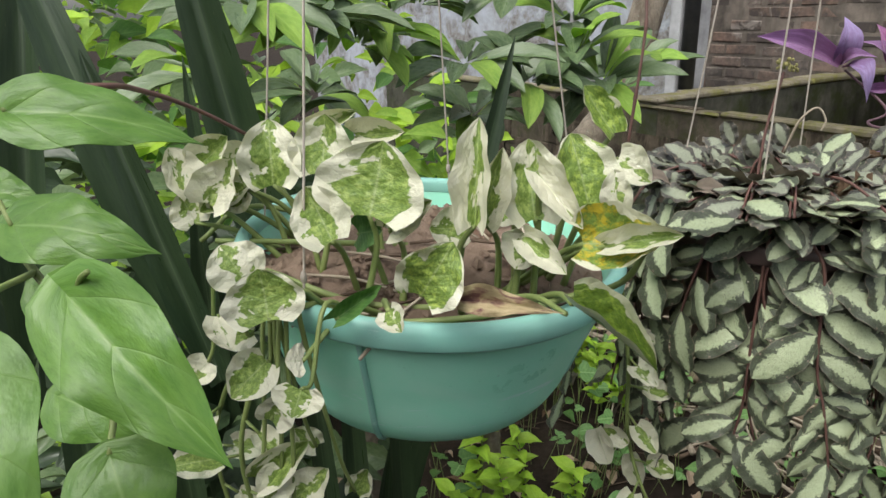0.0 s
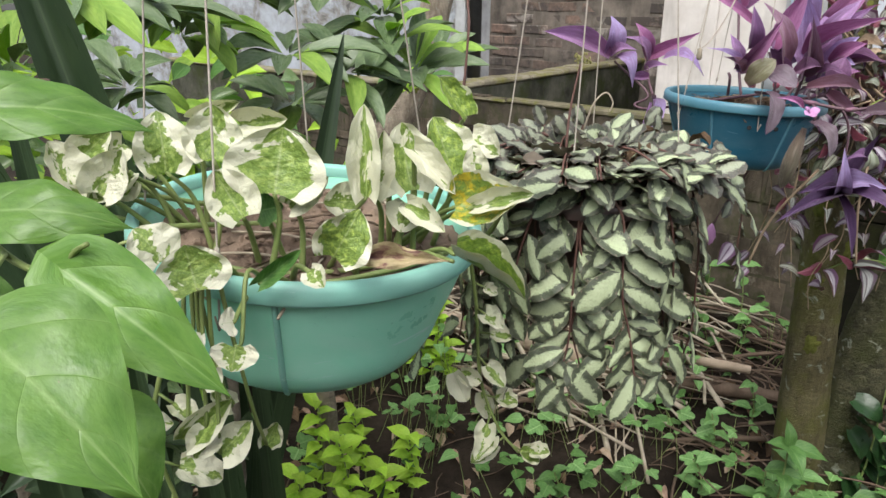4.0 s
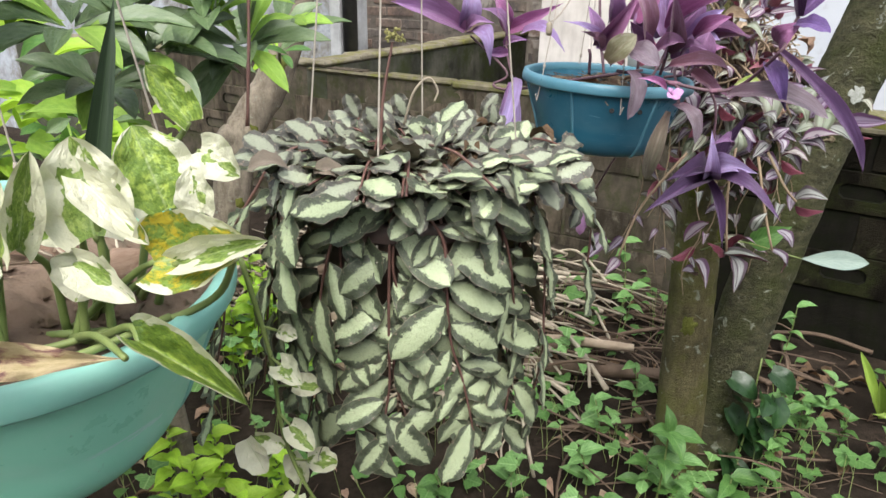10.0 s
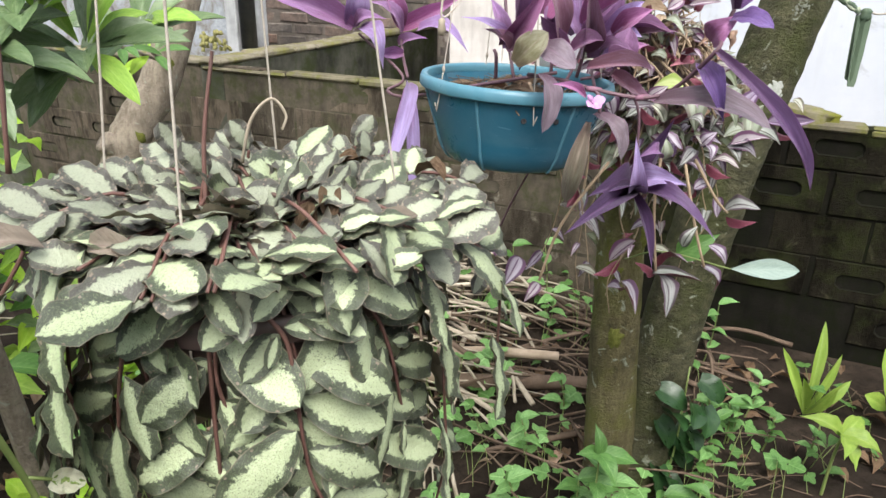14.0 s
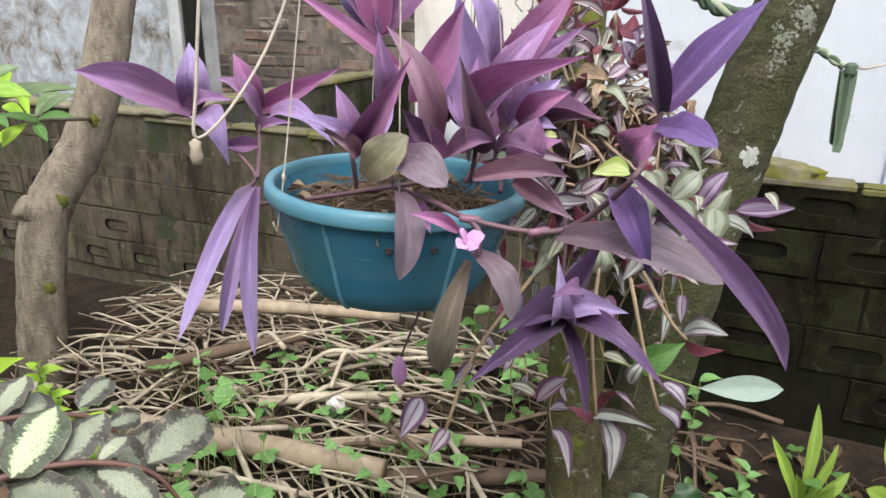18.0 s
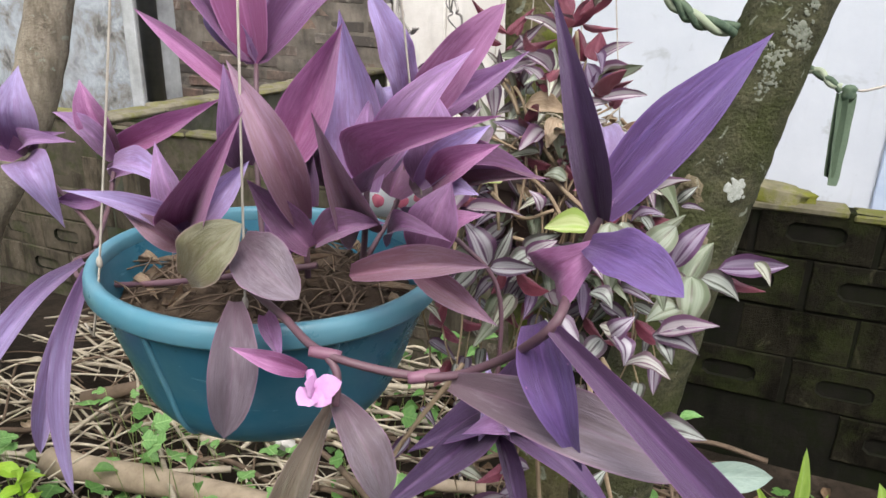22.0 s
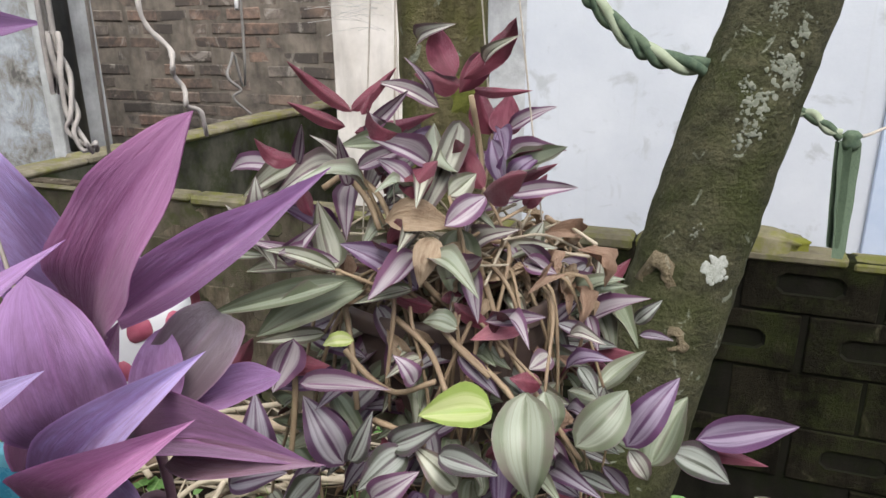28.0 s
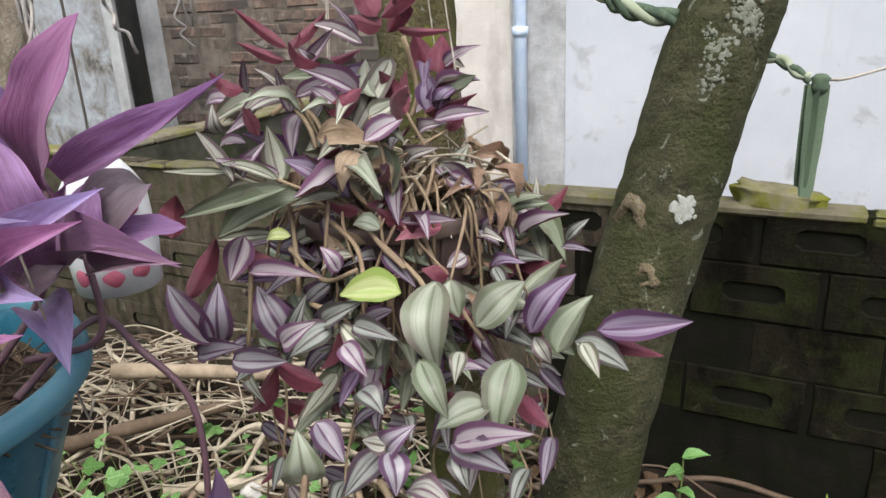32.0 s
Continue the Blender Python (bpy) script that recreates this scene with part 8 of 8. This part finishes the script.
def sprigs():
    """Single leaves on thin shoots that stand out before the walls."""
    s = thing("shoot", "thin shoot with one pale grey-green leaf", "plant", (1.02, 0.80, 0.6))
    me = leaf_mesh("leaf", oblong, [M_PALE, M_PALE], 10, 7, 0.05, 0.06, 0.01)
    add_leaf(s, me, (1.069, 0.757, 0.680), (1.160, 0.698, 0.679), 0.035, (-0.4, -0.6, 0.5))
    tube("stem", [(1.10, 1.00, 0.60), (1.03, 0.86, 0.68), (1.069, 0.757, 0.680)], 0.0016, 0.0012, M_POTHOS_STEM, s, 5, 6)
    add_leaf(s, leaf_mesh("leaf", ovate, [M_WEED, M_WEED], 8, 7, 0.1, 0.1), (1.04, 0.84, 0.68), (1.09, 0.80, 0.72), 0.04, (-0.4, -0.7, 0.4))
    t = thing("twig", "leafy twig with yellow-green leaves on the young tree", "plant", (0.43, 1.73, 0.93))
    rng = random.Random(321)
    kinds = [leaf_mesh("leaf", oblong, [m, m], 8, 7, 0.1, 0.1) for m in (M_SHRUB, M_LIME, M_WEED)]
    for c, n in (((0.433, 1.729, 0.932), 8), ((0.37, 1.71, 0.95), 7)):
        for k, m in whorl_poses(c, rng, 0.085, 0.022, n):
            part("leaf", kinds[k], t, "", m)
        tube("branch", [(0.62, 2.58, 0.80), Vector(c)], 0.006, 0.004, M_BARK_GREY, t, 6, 3)
    # seed head above the trailing plant
    p = thing("seed_head", "dry green seed head on a thin red stalk", "plant", (0.25, 0.52, 1.0))
    tube("stalk", [(0.235, 0.515, 0.99), (0.240, 0.522, 1.03), (0.250, 0.527, 1.072)], 0.0014, 0.0010, M_PELL_STEM, p, 5, 5)
    v, f = [], []
    for k in range(46):
        a, b = rng.uniform(0, 6.283), rng.uniform(-0.6, 1.2)
        c = Vector((0.250, 0.527, 1.074)) + Vector((math.cos(a) * math.cos(b), math.sin(a) * math.cos(b), 0.7 * math.sin(b))) * rng.uniform(0.004, 0.0105)
        tube_data([c, c + Vector((rng.uniform(-0.001, 0.001), 0, 0.002))], 0.0011, 0.0008, 5, 2, 0, 0, v, f)
    part("seed_cluster", mesh("seeds", v, f, M_SEED), p)
    # a curled tendril
    q = thing("tendril", "curled dry tendril on the trailing plant", "plant", (0.27, 0.50, 1.03))
    tube("coil", [(0.262, 0.535, 1.01), (0.268, 0.53, 1.035), (0.280, 0.53, 1.045), (0.287, 0.528, 1.036), (0.284, 0.527, 1.028)], 0.0011, 0.0007, M_STICK, q, 5, 7)


sprigs()


def low_plants():
    """Broad leaves close to the ground before the garden wall."""
    rng = random.Random(331)
    p = thing("seedling", "young plant with broad ribbed yellow-green leaves", "plant", (1.58, 0.75, 0.0))
    me = [leaf_mesh("leaf", ovate, [M_FROND, M_FROND], 12, 9, b, 0.12, 0.03, 0, 0.03, 0.15, 0.02, i) for i, b in enumerate((0.10, 0.18))]
    top = Vector((1.58, 0.75, 0.17))
    tube("stem", [(1.58, 0.76, -0.02), (1.575, 0.755, 0.1), top], 0.004, 0.003, M_POTHOS_STEM, p, 6, 4)
    for i, (q, w) in enumerate((((1.50, 0.70, 0.17), 0.042), ((1.62, 0.68, 0.15), 0.045), ((1.67, 0.76, 0.18), 0.040), ((1.52, 0.82, 0.20), 0.040), ((1.57, 0.70, 0.11), 0.038))):
        add_leaf(p, me[i % 2], top, q, w, (-0.2, -0.5, 0.9))
    p = thing("seedling", "young plant with smooth pointed light green leaves", "plant", (1.01, 0.92, 0.0))
    me = [leaf_mesh("leaf", ovate, [M_WEED, M_WEED], 12, 9, b, 0.10, 0.01, 0, 0.04, 0.1, 0, i) for i, b in enumerate((0.10, 0.18))]
    top = Vector((1.01, 0.92, 0.235))
    tube("stem", [(1.01, 0.93, -0.02), (1.015, 0.925, 0.12), top], 0.003, 0.002, M_POTHOS_STEM, p, 6, 4)
    for i, (q, w) in enumerate((((1.075, 0.875, 0.215), 0.036), ((1.00, 0.86, 0.20), 0.034), ((0.955, 0.93, 0.25), 0.030), ((1.02, 0.95, 0.285), 0.026), ((1.05, 0.89, 0.15), 0.036), ((0.98, 0.88, 0.14), 0.034))):
        add_leaf(p, me[i % 2], top if i < 4 else Vector((1.012, 0.925, 0.16)), q, w, (-0.2, -0.5, 0.9))
    p = thing("flower_bud", "closed pink spiderwort bud on a thin stalk", "flower", (0.71, 0.89, 0.74))
    tube("stalk", [(0.735, 0.83, 0.90), (0.722, 0.87, 0.82), (0.712, 0.89, 0.765)], 0.0016, 0.0013, M_PURPLE_STEM, p, 6, 4)
    v, f = lathe_data([(0.0, 0.020), (0.004, 0.016), (0.008, 0.006), (0.009, -0.004), (0.006, -0.014), (0.0, -0.020)], 10, (0.710, 0.890, 0.748))
    part("bud", mesh("bud", v, f, M_PINK), p)


low_plants()


# ---- sticks, logs ----
def stick_pile():
    rng = random.Random(401)
    pile = thing("stick_pile", "heap of dry cut branches and vines on the soil", "branches", (1.1, 1.9, 0.0))

    def stick(a, b, r, sag=0.02, mat=M_STICK, sides=7):
        a, b = Vector(a), Vector(b)
        m = a.lerp(b, 0.5) + Vector((rng.uniform(-sag, sag), rng.uniform(-sag, sag), rng.uniform(0, sag)))
        tube("stick", [a, m, b], r, r * 0.75, mat, pile, sides, 5, 0.15, rng.random())

    stick((0.52, 2.05, 0.09), (1.00, 1.50, 0.10), 0.036, 0.01, M_LOG, 12)
    stick((0.84, 1.89, 0.13), (1.16, 1.69, 0.15), 0.016, 0.01, M_STICK, 9)
    stick((0.80, 2.36, 0.24), (1.30, 1.95, 0.24), 0.022, 0.02, M_LOG, 9)
    stick((0.62, 2.20, 0.15), (1.10, 2.05, 0.20), 0.020, 0.02, M_TWIG, 9)
    stick((1.00, 1.55, 0.05), (1.45, 1.25, 0.06), 0.024, 0.02, M_TWIG, 9)
    stick((0.95, 1.72, 0.06), (1.35, 1.42, 0.09), 0.018, 0.02, M_LOG, 9)
    for k in range(620):
        s, n = rng.uniform(0.15, 2.15), rng.uniform(-1.05, -0.08)
        if s < 0.75 and rng.random() < 0.6:
            continue
        c = WA + WU * s + WN * n
        heap = max(0.0, 1 - ((s - 1.45) / 0.8) ** 2) * max(0.0, 1 - ((n + 0.35) / 0.55) ** 2)
        c.z = 0.02 + heap * rng.uniform(0.02, 0.22) + rng.uniform(0, 0.03)
        a = rng.gauss(2.2, 0.7)
        d = Vector((math.cos(a), math.sin(a), rng.uniform(-0.12, 0.14))) * rng.uniform(0.06, 0.24)
        p, q = c - d, c + d
        for e in (p, q):
            over = (e - WA).dot(WN)
            if over > -0.03:
                e -= WN * (over + 0.03)
            e.z = max(e.z, hill(e.x, e.y) + 0.006)
        # right-hand sticks take the darker brown, to stand for shade on that ground
        stick(p, q, rng.choice((0.0018, 0.0022, 0.003, 0.003, 0.004, 0.005, 0.008)), 0.05, rng.choice((M_STICK, M_STICK, M_STICK, M_TWIG)) if s > 0.75 else M_TWIG, 5)
    return pile


stick_pile()


def litter():
    """Dry leaves and twig ends on the soil."""
    rng = random.Random(411)
    kinds = [leaf_mesh("dry_leaf", ovate, [m], 5, 5, 0.2, 0.2, 0.05) for m in (M_DRYLEAF, M_DRYPINK, M_BROWNLEAF)]
    twig = mesh("twig", *tube_data([(0, 0, 0), (0.1, 0.5, 0.05), (0, 1, 0)], 0.03, 0.02, 4, 2), M_TWIG, uv=np.zeros((20, 2)))
    poses = []
    for k in range(900):
        x, y = rng.uniform(-0.4, 2.1), rng.uniform(0.5, 2.4)
        if (Vector((x, y, 0)) - WA).dot(WN) > -0.05:
            continue
        z = hill(x, y) + 0.006
        a = rng.uniform(0, 6.283)
        d = Vector((math.cos(a), math.sin(a), rng.uniform(-0.1, 0.2)))
        p = Vector((x, y, z))
        if rng.random() < 0.5:
            l = rng.uniform(0.03, 0.07)
            # on the right only brown leaves: the shade there is put into colour
            poses.append((2 if x > 1.25 else rng.randrange(3), leaf_pose(p, p + d * l, l * 0.5, (rng.uniform(-0.4, 0.4), rng.uniform(-0.4, 0.4), 1))))
        else:
            poses.append((3, stalk_pose(p, p + Vector((d.x, d.y, 0.1)) * rng.uniform(0.04, 0.14))))
    tagged(part("leaf_litter", many("leaf_litter", kinds + [twig], poses)), "dry brown leaves and twigs on the soil", "litter", kind="stuff")
    stone = thing("stone", "pale grey stone among the sticks", "stone", (1.02, 1.78, 0.1))
    bm = bmesh.new()
    bmesh.ops.create_icosphere(bm, subdivisions=3, radius=1.0)
    for v in bm.verts:
        v.co *= 1 + 0.25 * noise.noise(v.co * 1.3)
        v.co = Vector((1.02 + v.co.x * 0.035, 1.78 + v.co.y * 0.03, 0.13 + v.co.z * 0.028))
    me = bpy.data.meshes.new("stone")
    bm.to_mesh(me)
    bm.free()
    me.materials.append(M_STONE)
    part("stone_body", me, stone)


litter()


# ---- ropes, cups ----
def ropes():
    r = thing("cloth_rope", "twisted green cloth rope tied round the leaning trunk", "rope", (1.47, 1.05, 1.12))
    base = [Vector(p) for p in ((1.384, 1.189, 1.235), (1.401, 1.147, 1.188), (1.419, 1.108, 1.150), (1.435, 1.078, 1.130), (1.478, 1.046, 1.118))]
    far = [Vector((1.30, 1.35, 1.42)), *base]
    line = spline(far, 8)
    for s in range(3):
        pts = []
        for i, p in enumerate(line):
            a = i * 0.42 + s * 2.094
            pts.append(p + Vector((0, math.cos(a), math.sin(a))) * 0.0062)
        tube("strand", pts, 0.0066, 0.0066, (M_CLOTH, M_CLOTH_PALE, M_CLOTH)[s], r, 7, 1)
    band = spline([(1.568, 1.003, 1.069), (1.582, 0.971, 1.064), (1.583, 0.950, 1.052), (1.593, 0.934, 1.041)], 6)
    for s in range(2):
        tube("band", [p + Vector((0, 0, 0.0035 * math.sin(i * 0.6 + s * 3.1))) for i, p in enumerate(band)], 0.0052, 0.0045, (M_CLOTH, M_CLOTH_PALE)[s], r, 7, 1)
    v, f = lathe_data([(0.0, -0.013), (0.008, -0.011), (0.0115, -0.004), (0.009, 0.001), (0.0115, 0.006), (0.006, 0.011), (0.0, 0.012)], 12, (1.602, 0.926, 1.036))
    part("knot", mesh("knot", v, f, M_CLOTH), r, "knotted cloth")
    strip = leaf_mesh("strip", lambda q: 1.0 if q < 0.98 else 0.9, [M_CLOTH, M_CLOTH_PALE], 14, 7, 0.02, 0.5, 0.03, 0, 0, 0.8)
    part("strip", strip, r, "hanging end of the cloth", leaf_pose((1.602, 0.932, 1.032), (1.555, 0.905, 0.905), 0.026, (-0.5, -0.8, 0.1), 0.02))
    part("strip", strip, r, "", leaf_pose((1.600, 0.934, 1.032), (1.560, 0.910, 0.915), 0.018, (-0.8, -0.5, 0.1), 0.02))
    tube("cord", [(1.606, 0.924, 1.040), (1.75, 0.95, 1.035), (2.4, 1.05, 1.06)], 0.0022, 0.0018, M_STRING, r, 5, 4)
    c = thing("string_loop", "loop of pale twine with a knot hanging from the pole", "string", (0.459, 0.641, 1.07))
    tube("twine", [(0.535, 0.66, 1.75), (0.505, 0.655, 1.40), (0.486, 0.652, 1.24), (0.472, 0.648, 1.16), (0.462, 0.643, 1.10), (0.459, 0.641, 1.076), (0.478, 0.645, 1.088), (0.505, 0.655, 1.12), (0.524, 0.662, 1.16), (0.536, 0.664, 1.23), (0.548, 0.664, 1.40), (0.56, 0.665, 1.75)], 0.0009, 0.0009, M_STRING, c, 6, 7)
    v, f = lathe_data([(0.0, -0.008), (0.0025, -0.007), (0.0034, -0.003), (0.0026, 0.001), (0.003, 0.004), (0.0, 0.006)], 9, (0.458, 0.640, 1.070))
    part("knot", mesh("knot", v, f, M_STICK), c)
    w = thing("wire", "twisted rusty wire hanging from the pole", "wire", (0.17, 0.6, 1.1))
    tube("strand", [(0.185, 0.50, 1.745), (0.165, 0.585, 1.2), (0.160, 0.578, 1.10), (0.150, 0.57, 1.01)], 0.0016, 0.0013, M_PELL_STEM, w, 5, 9, 0.5, 4)
    # dead tendrils that dangle from the pole
    n = thing("dead_vine", "pale twisted dead vine dangling from the pole", "vine", (0.806, 0.834, 1.3))
    tube("strand", [(0.79, 0.78, 1.75), (0.80, 0.82, 1.40), (0.809, 0.838, 1.209), (0.805, 0.830, 1.185), (0.807, 0.829, 1.175), (0.813, 0.825, 1.167), (0.812, 0.820, 1.161), (0.813, 0.824, 1.157), (0.816, 0.823, 1.152), (0.815, 0.819, 1.147), (0.816, 0.822, 1.145), (0.821, 0.823, 1.143), (0.823, 0.825, 1.136), (0.825, 0.831, 1.132)], 0.0012, 0.0009, M_ROPE, n, 6, 5, 0.4, 3)
    n = thing("frayed_rope", "frayed grey rope hanging from the pole", "rope", (0.775, 0.847, 1.3))
    for k in range(3):
        tube("strand", [Vector(p) + Vector((0.0022 * math.sin(i * 1.9 + k * 2.1), 0.0022 * math.cos(i * 1.9 + k * 2.1), 0)) for i, p in enumerate(((0.775, 0.800, 1.750), (0.775, 0.845, 1.200), (0.776, 0.844, 1.173), (0.777, 0.840, 1.159), (0.777, 0.835, 1.145), (0.776, 0.832, 1.138), (0.780, 0.827, 1.131), (0.780, 0.819, 1.135)))], 0.0012, 0.0009, M_ROPE, n, 5, 5, 0.2, k)
    n = thing("wire", "thin dark kinked wire hanging from the pole", "wire", (0.87, 0.90, 1.3))
    tube("strand", [(0.860, 0.860, 1.750), (0.874, 0.909, 1.194), (0.866, 0.907, 1.161), (0.860, 0.901, 1.150), (0.866, 0.900, 1.143), (0.862, 0.901, 1.139), (0.870, 0.899, 1.130)], 0.0008, 0.0007, M_WIRE, n, 5, 6, 0.2, 5)
    # cobweb between the strings and the striped plant
    w = thing("cobweb", "torn dusty cobweb in front of the brick wall", "cobweb", (0.977, 0.983, 1.179))
    rng = random.Random(8)
    hub = Vector((0.977, 0.983, 1.179))
    ex, ey = Vector((1.009, 0.972, 1.178)) - hub, Vector((0.973, 0.978, 1.161)) - hub
    for k in range(24):
        a = rng.uniform(-0.5, 0.5) + (0.9 if k % 4 == 0 else 0.0)
        c = hub + ex * rng.uniform(-0.5, 0.6) + ey * rng.uniform(-0.6, 0.6)
        d = (ex * math.cos(a) + ey * math.sin(a)) * rng.uniform(0.2, 0.55)
        tube("thread", [c - d, c - ey * 0.08, c + d], 0.00022, 0.00016, M_WEB, w, 3, 4)
    h = thing("hook", "small white hook high on the brick wall", "hook", (2.113, 4.348, 1.270))
    tube("stub", [(2.128, 4.373, 1.358), (2.102, 4.317, 1.239)], 0.012, 0.012, M_POLKA_W, h, 8, 2)
    # white cup with red dots, hanging behind the blue bowl
    cup = thing("cup", "white plastic cup with red dots behind the purple plant", "cup", (0.815, 0.885, 1.0))
    o = Vector((0.795, 0.882, 1.026))
    prof = [(0.0, 0.0402), (0.0150, 0.040), (0.0158, 0.0388), (0.0205, 0.0320), (0.0258, 0.0230), (0.0268, 0.0205), (0.0272, 0.004), (0.0280, -0.014), (0.0262, -0.04), (0.0, -0.042)]
    v, f = lathe_data(prof, 36, o)
    v = [Vector(q) + (Vector(q) - o) * 0.03 * noise.noise((Vector(q) - o) * 40) for q in v]
    part("body", mesh("body", v, f, M_POLKA_W), cup)
    for az, z in ((-140, 0.016), (-97, 0.017), (-60, 0.015), (-120, -0.002), (-78, 0.001), (-45, -0.003), (-142, -0.027), (-100, -0.028), (-63, -0.026)):
        a = radians(az)
        r = 0.0274
        d, fa = lathe_data([(0.0, 0.0004), (0.0050, 0.0003), (0.0062, -0.0012)], 14)
        d = [(x * (1 + 0.12 * math.sin(az + 3 * y / 0.005)), y * (1 + 0.12 * math.cos(az + 2 * x / 0.005)), q) for x, y, q in d]
        part("dot", mesh("dot", d, fa, M_POLKA_R), cup, "red dot", Matrix.Translation(o) @ pose(r * math.cos(a), r * math.sin(a), z, 0, 0, az) @ pose(0, 0, 0, 0, 90, 0))
    tube("string", [o + Vector((0, 0, 0.05)), (0.80, 0.86, 1.74)], 0.0009, 0.0009, M_STRING, cup, 5, 2)


ropes()


# ---- lichen patches on the leaning trunk ----
def lichen():
    """Thin crusts with lobed edges that follow the bark."""
    rng = random.Random(501)
    tree = TREES[1]
    trunk = next(o for o in tree.children if o.name.startswith("trunk"))
    pts = [(v.co.copy(), v.normal.copy()) for v in trunk.data.vertices]
    axis = Vector((0.27, -0.06, 1.0)).normalized()
    for at, size in (((1.487, 0.941, 1.136), 0.017), ((1.500, 0.938, 1.165), 0.012), ((1.462, 0.960, 1.093), 0.014), ((1.448, 0.965, 1.062), 0.013), ((1.450, 0.975, 1.105), 0.009), ((1.478, 0.955, 1.185), 0.009), ((1.500, 0.932, 1.110), 0.010), ((1.432, 0.958, 0.903), 0.021), ((1.405, 0.985, 0.948), 0.006), ((1.460, 0.955, 1.135), 0.008)):
        near, out = min(pts, key=lambda p: (p[0] - Vector(at)).length)
        e = out.cross(axis).normalized()
        g = e.cross(out)
        v, f = [], []
        big = at[2] < 0.93 and size > 0.015
        for blot in range(int(size * (5200 if big else 4200))):
            spread = size * (0.50 if big else 0.85)
            x, z = rng.gauss(0, spread * 0.6), rng.gauss(0, spread * (0.6 if big else 0.9))
            turn = x / 0.062
            q = out * math.cos(turn) + e * math.sin(turn)
            o = near - out * 0.062 + q * 0.0625 + axis * z
            side = q.cross(axis).normalized()
            up = side.cross(q).normalized()
            base = len(v)
            v.append(o + q * 0.0012)
            rad = rng.uniform(0.08, 0.26) * size
            for k in range(9):
                a = 2 * math.pi * k / 9
                h = rad * rng.uniform(0.6, 1.2)
                v.append(o + side * (math.cos(a) * h) + up * (math.sin(a) * h) - q * 0.0006)
            f.extend((base, base + 1 + k, base + 1 + (k + 1) % 9) for k in range(9))
        part("lichen_patch", mesh("lichen_patch", v, f, M_LICHEN if big else M_LICHEN_OLD), tree, "pale grey lichen" if big else "old grey lichen")


lichen()


def moss(tree, spots, seed):
    """Cushions of moss on the trunk."""
    rng = random.Random(seed)
    trunk = next(o for o in tree.children if o.name.startswith("trunk"))
    pts = [(v.co.copy(), v.normal.copy()) for v in trunk.data.vertices]
    for c in spots:
        c = Vector(c)
        near, out = min(pts, key=lambda p: (p[0] - c).length)
        e = out.cross(Vector((0, 0, 1))).normalized()
        g = out.cross(e)
        v, f = [near + out * 0.005], []
        n = 30
        for ring, h in ((0.55, 0.004), (1.0, -0.004)):
            for k in range(n):
                a = 2 * math.pi * k / n
                r = 0.017 * ring * (1 + 0.5 * noise.noise((math.cos(a) * 2, math.sin(a) * 2, c.z * 30)) + rng.uniform(-0.1, 0.1))
                v.append(near + e * (math.cos(a) * r) + g * (math.sin(a) * r * 1.5) + out * h)
        for k in range(n):
            f.append((0, 1 + k, 1 + (k + 1) % n))
            f.append((1 + k, 1 + n + k, 1 + n + (k + 1) % n, 1 + (k + 1) % n))
        part("moss_patch", mesh("moss_patch", v, f, M_MOSSCUSHION), tree, "yellow-green moss cushion")


moss(TREES[0], ((1.10, 1.04, 0.55), (1.10, 1.05, 0.72), (1.13, 1.03, 0.40), (1.12, 1.05, 0.90), (1.14, 1.06, 1.10), (1.17, 1.05, 0.62)), 1)
moss(TREES[2], ((0.42, 2.55, 0.30), (0.50, 2.55, 0.58), (0.62, 2.55, 0.80)), 2)


# ---- courses of the bare brick wall, last ----
def brick_courses():
    rng = random.Random(601)
    v, f = box_data((-0.119, -0.012, -0.0355), (0.119, 0.006, 0.0355), 0.009)
    me = mesh("brick", v, f, M_BRICK_RED, smooth=False)
    row = 0
    z = 0.50
    while z < 1.75:
        s = 1.70 + (0.125 if row % 2 else 0.0)
        while s < 4.0:
            part("brick", me, BRICKWALL, "", wall_pose(s + rng.uniform(-0.016, 0.016), 2.032, z + rng.uniform(-0.004, 0.004)) @ pose(0, rng.uniform(-0.007, 0.003), 0, rng.uniform(-2, 2), rng.uniform(-1.6, 1.6), rng.uniform(-1.5, 1.5)))
            s += 0.252
        z += 0.080
        row += 1


brick_courses()
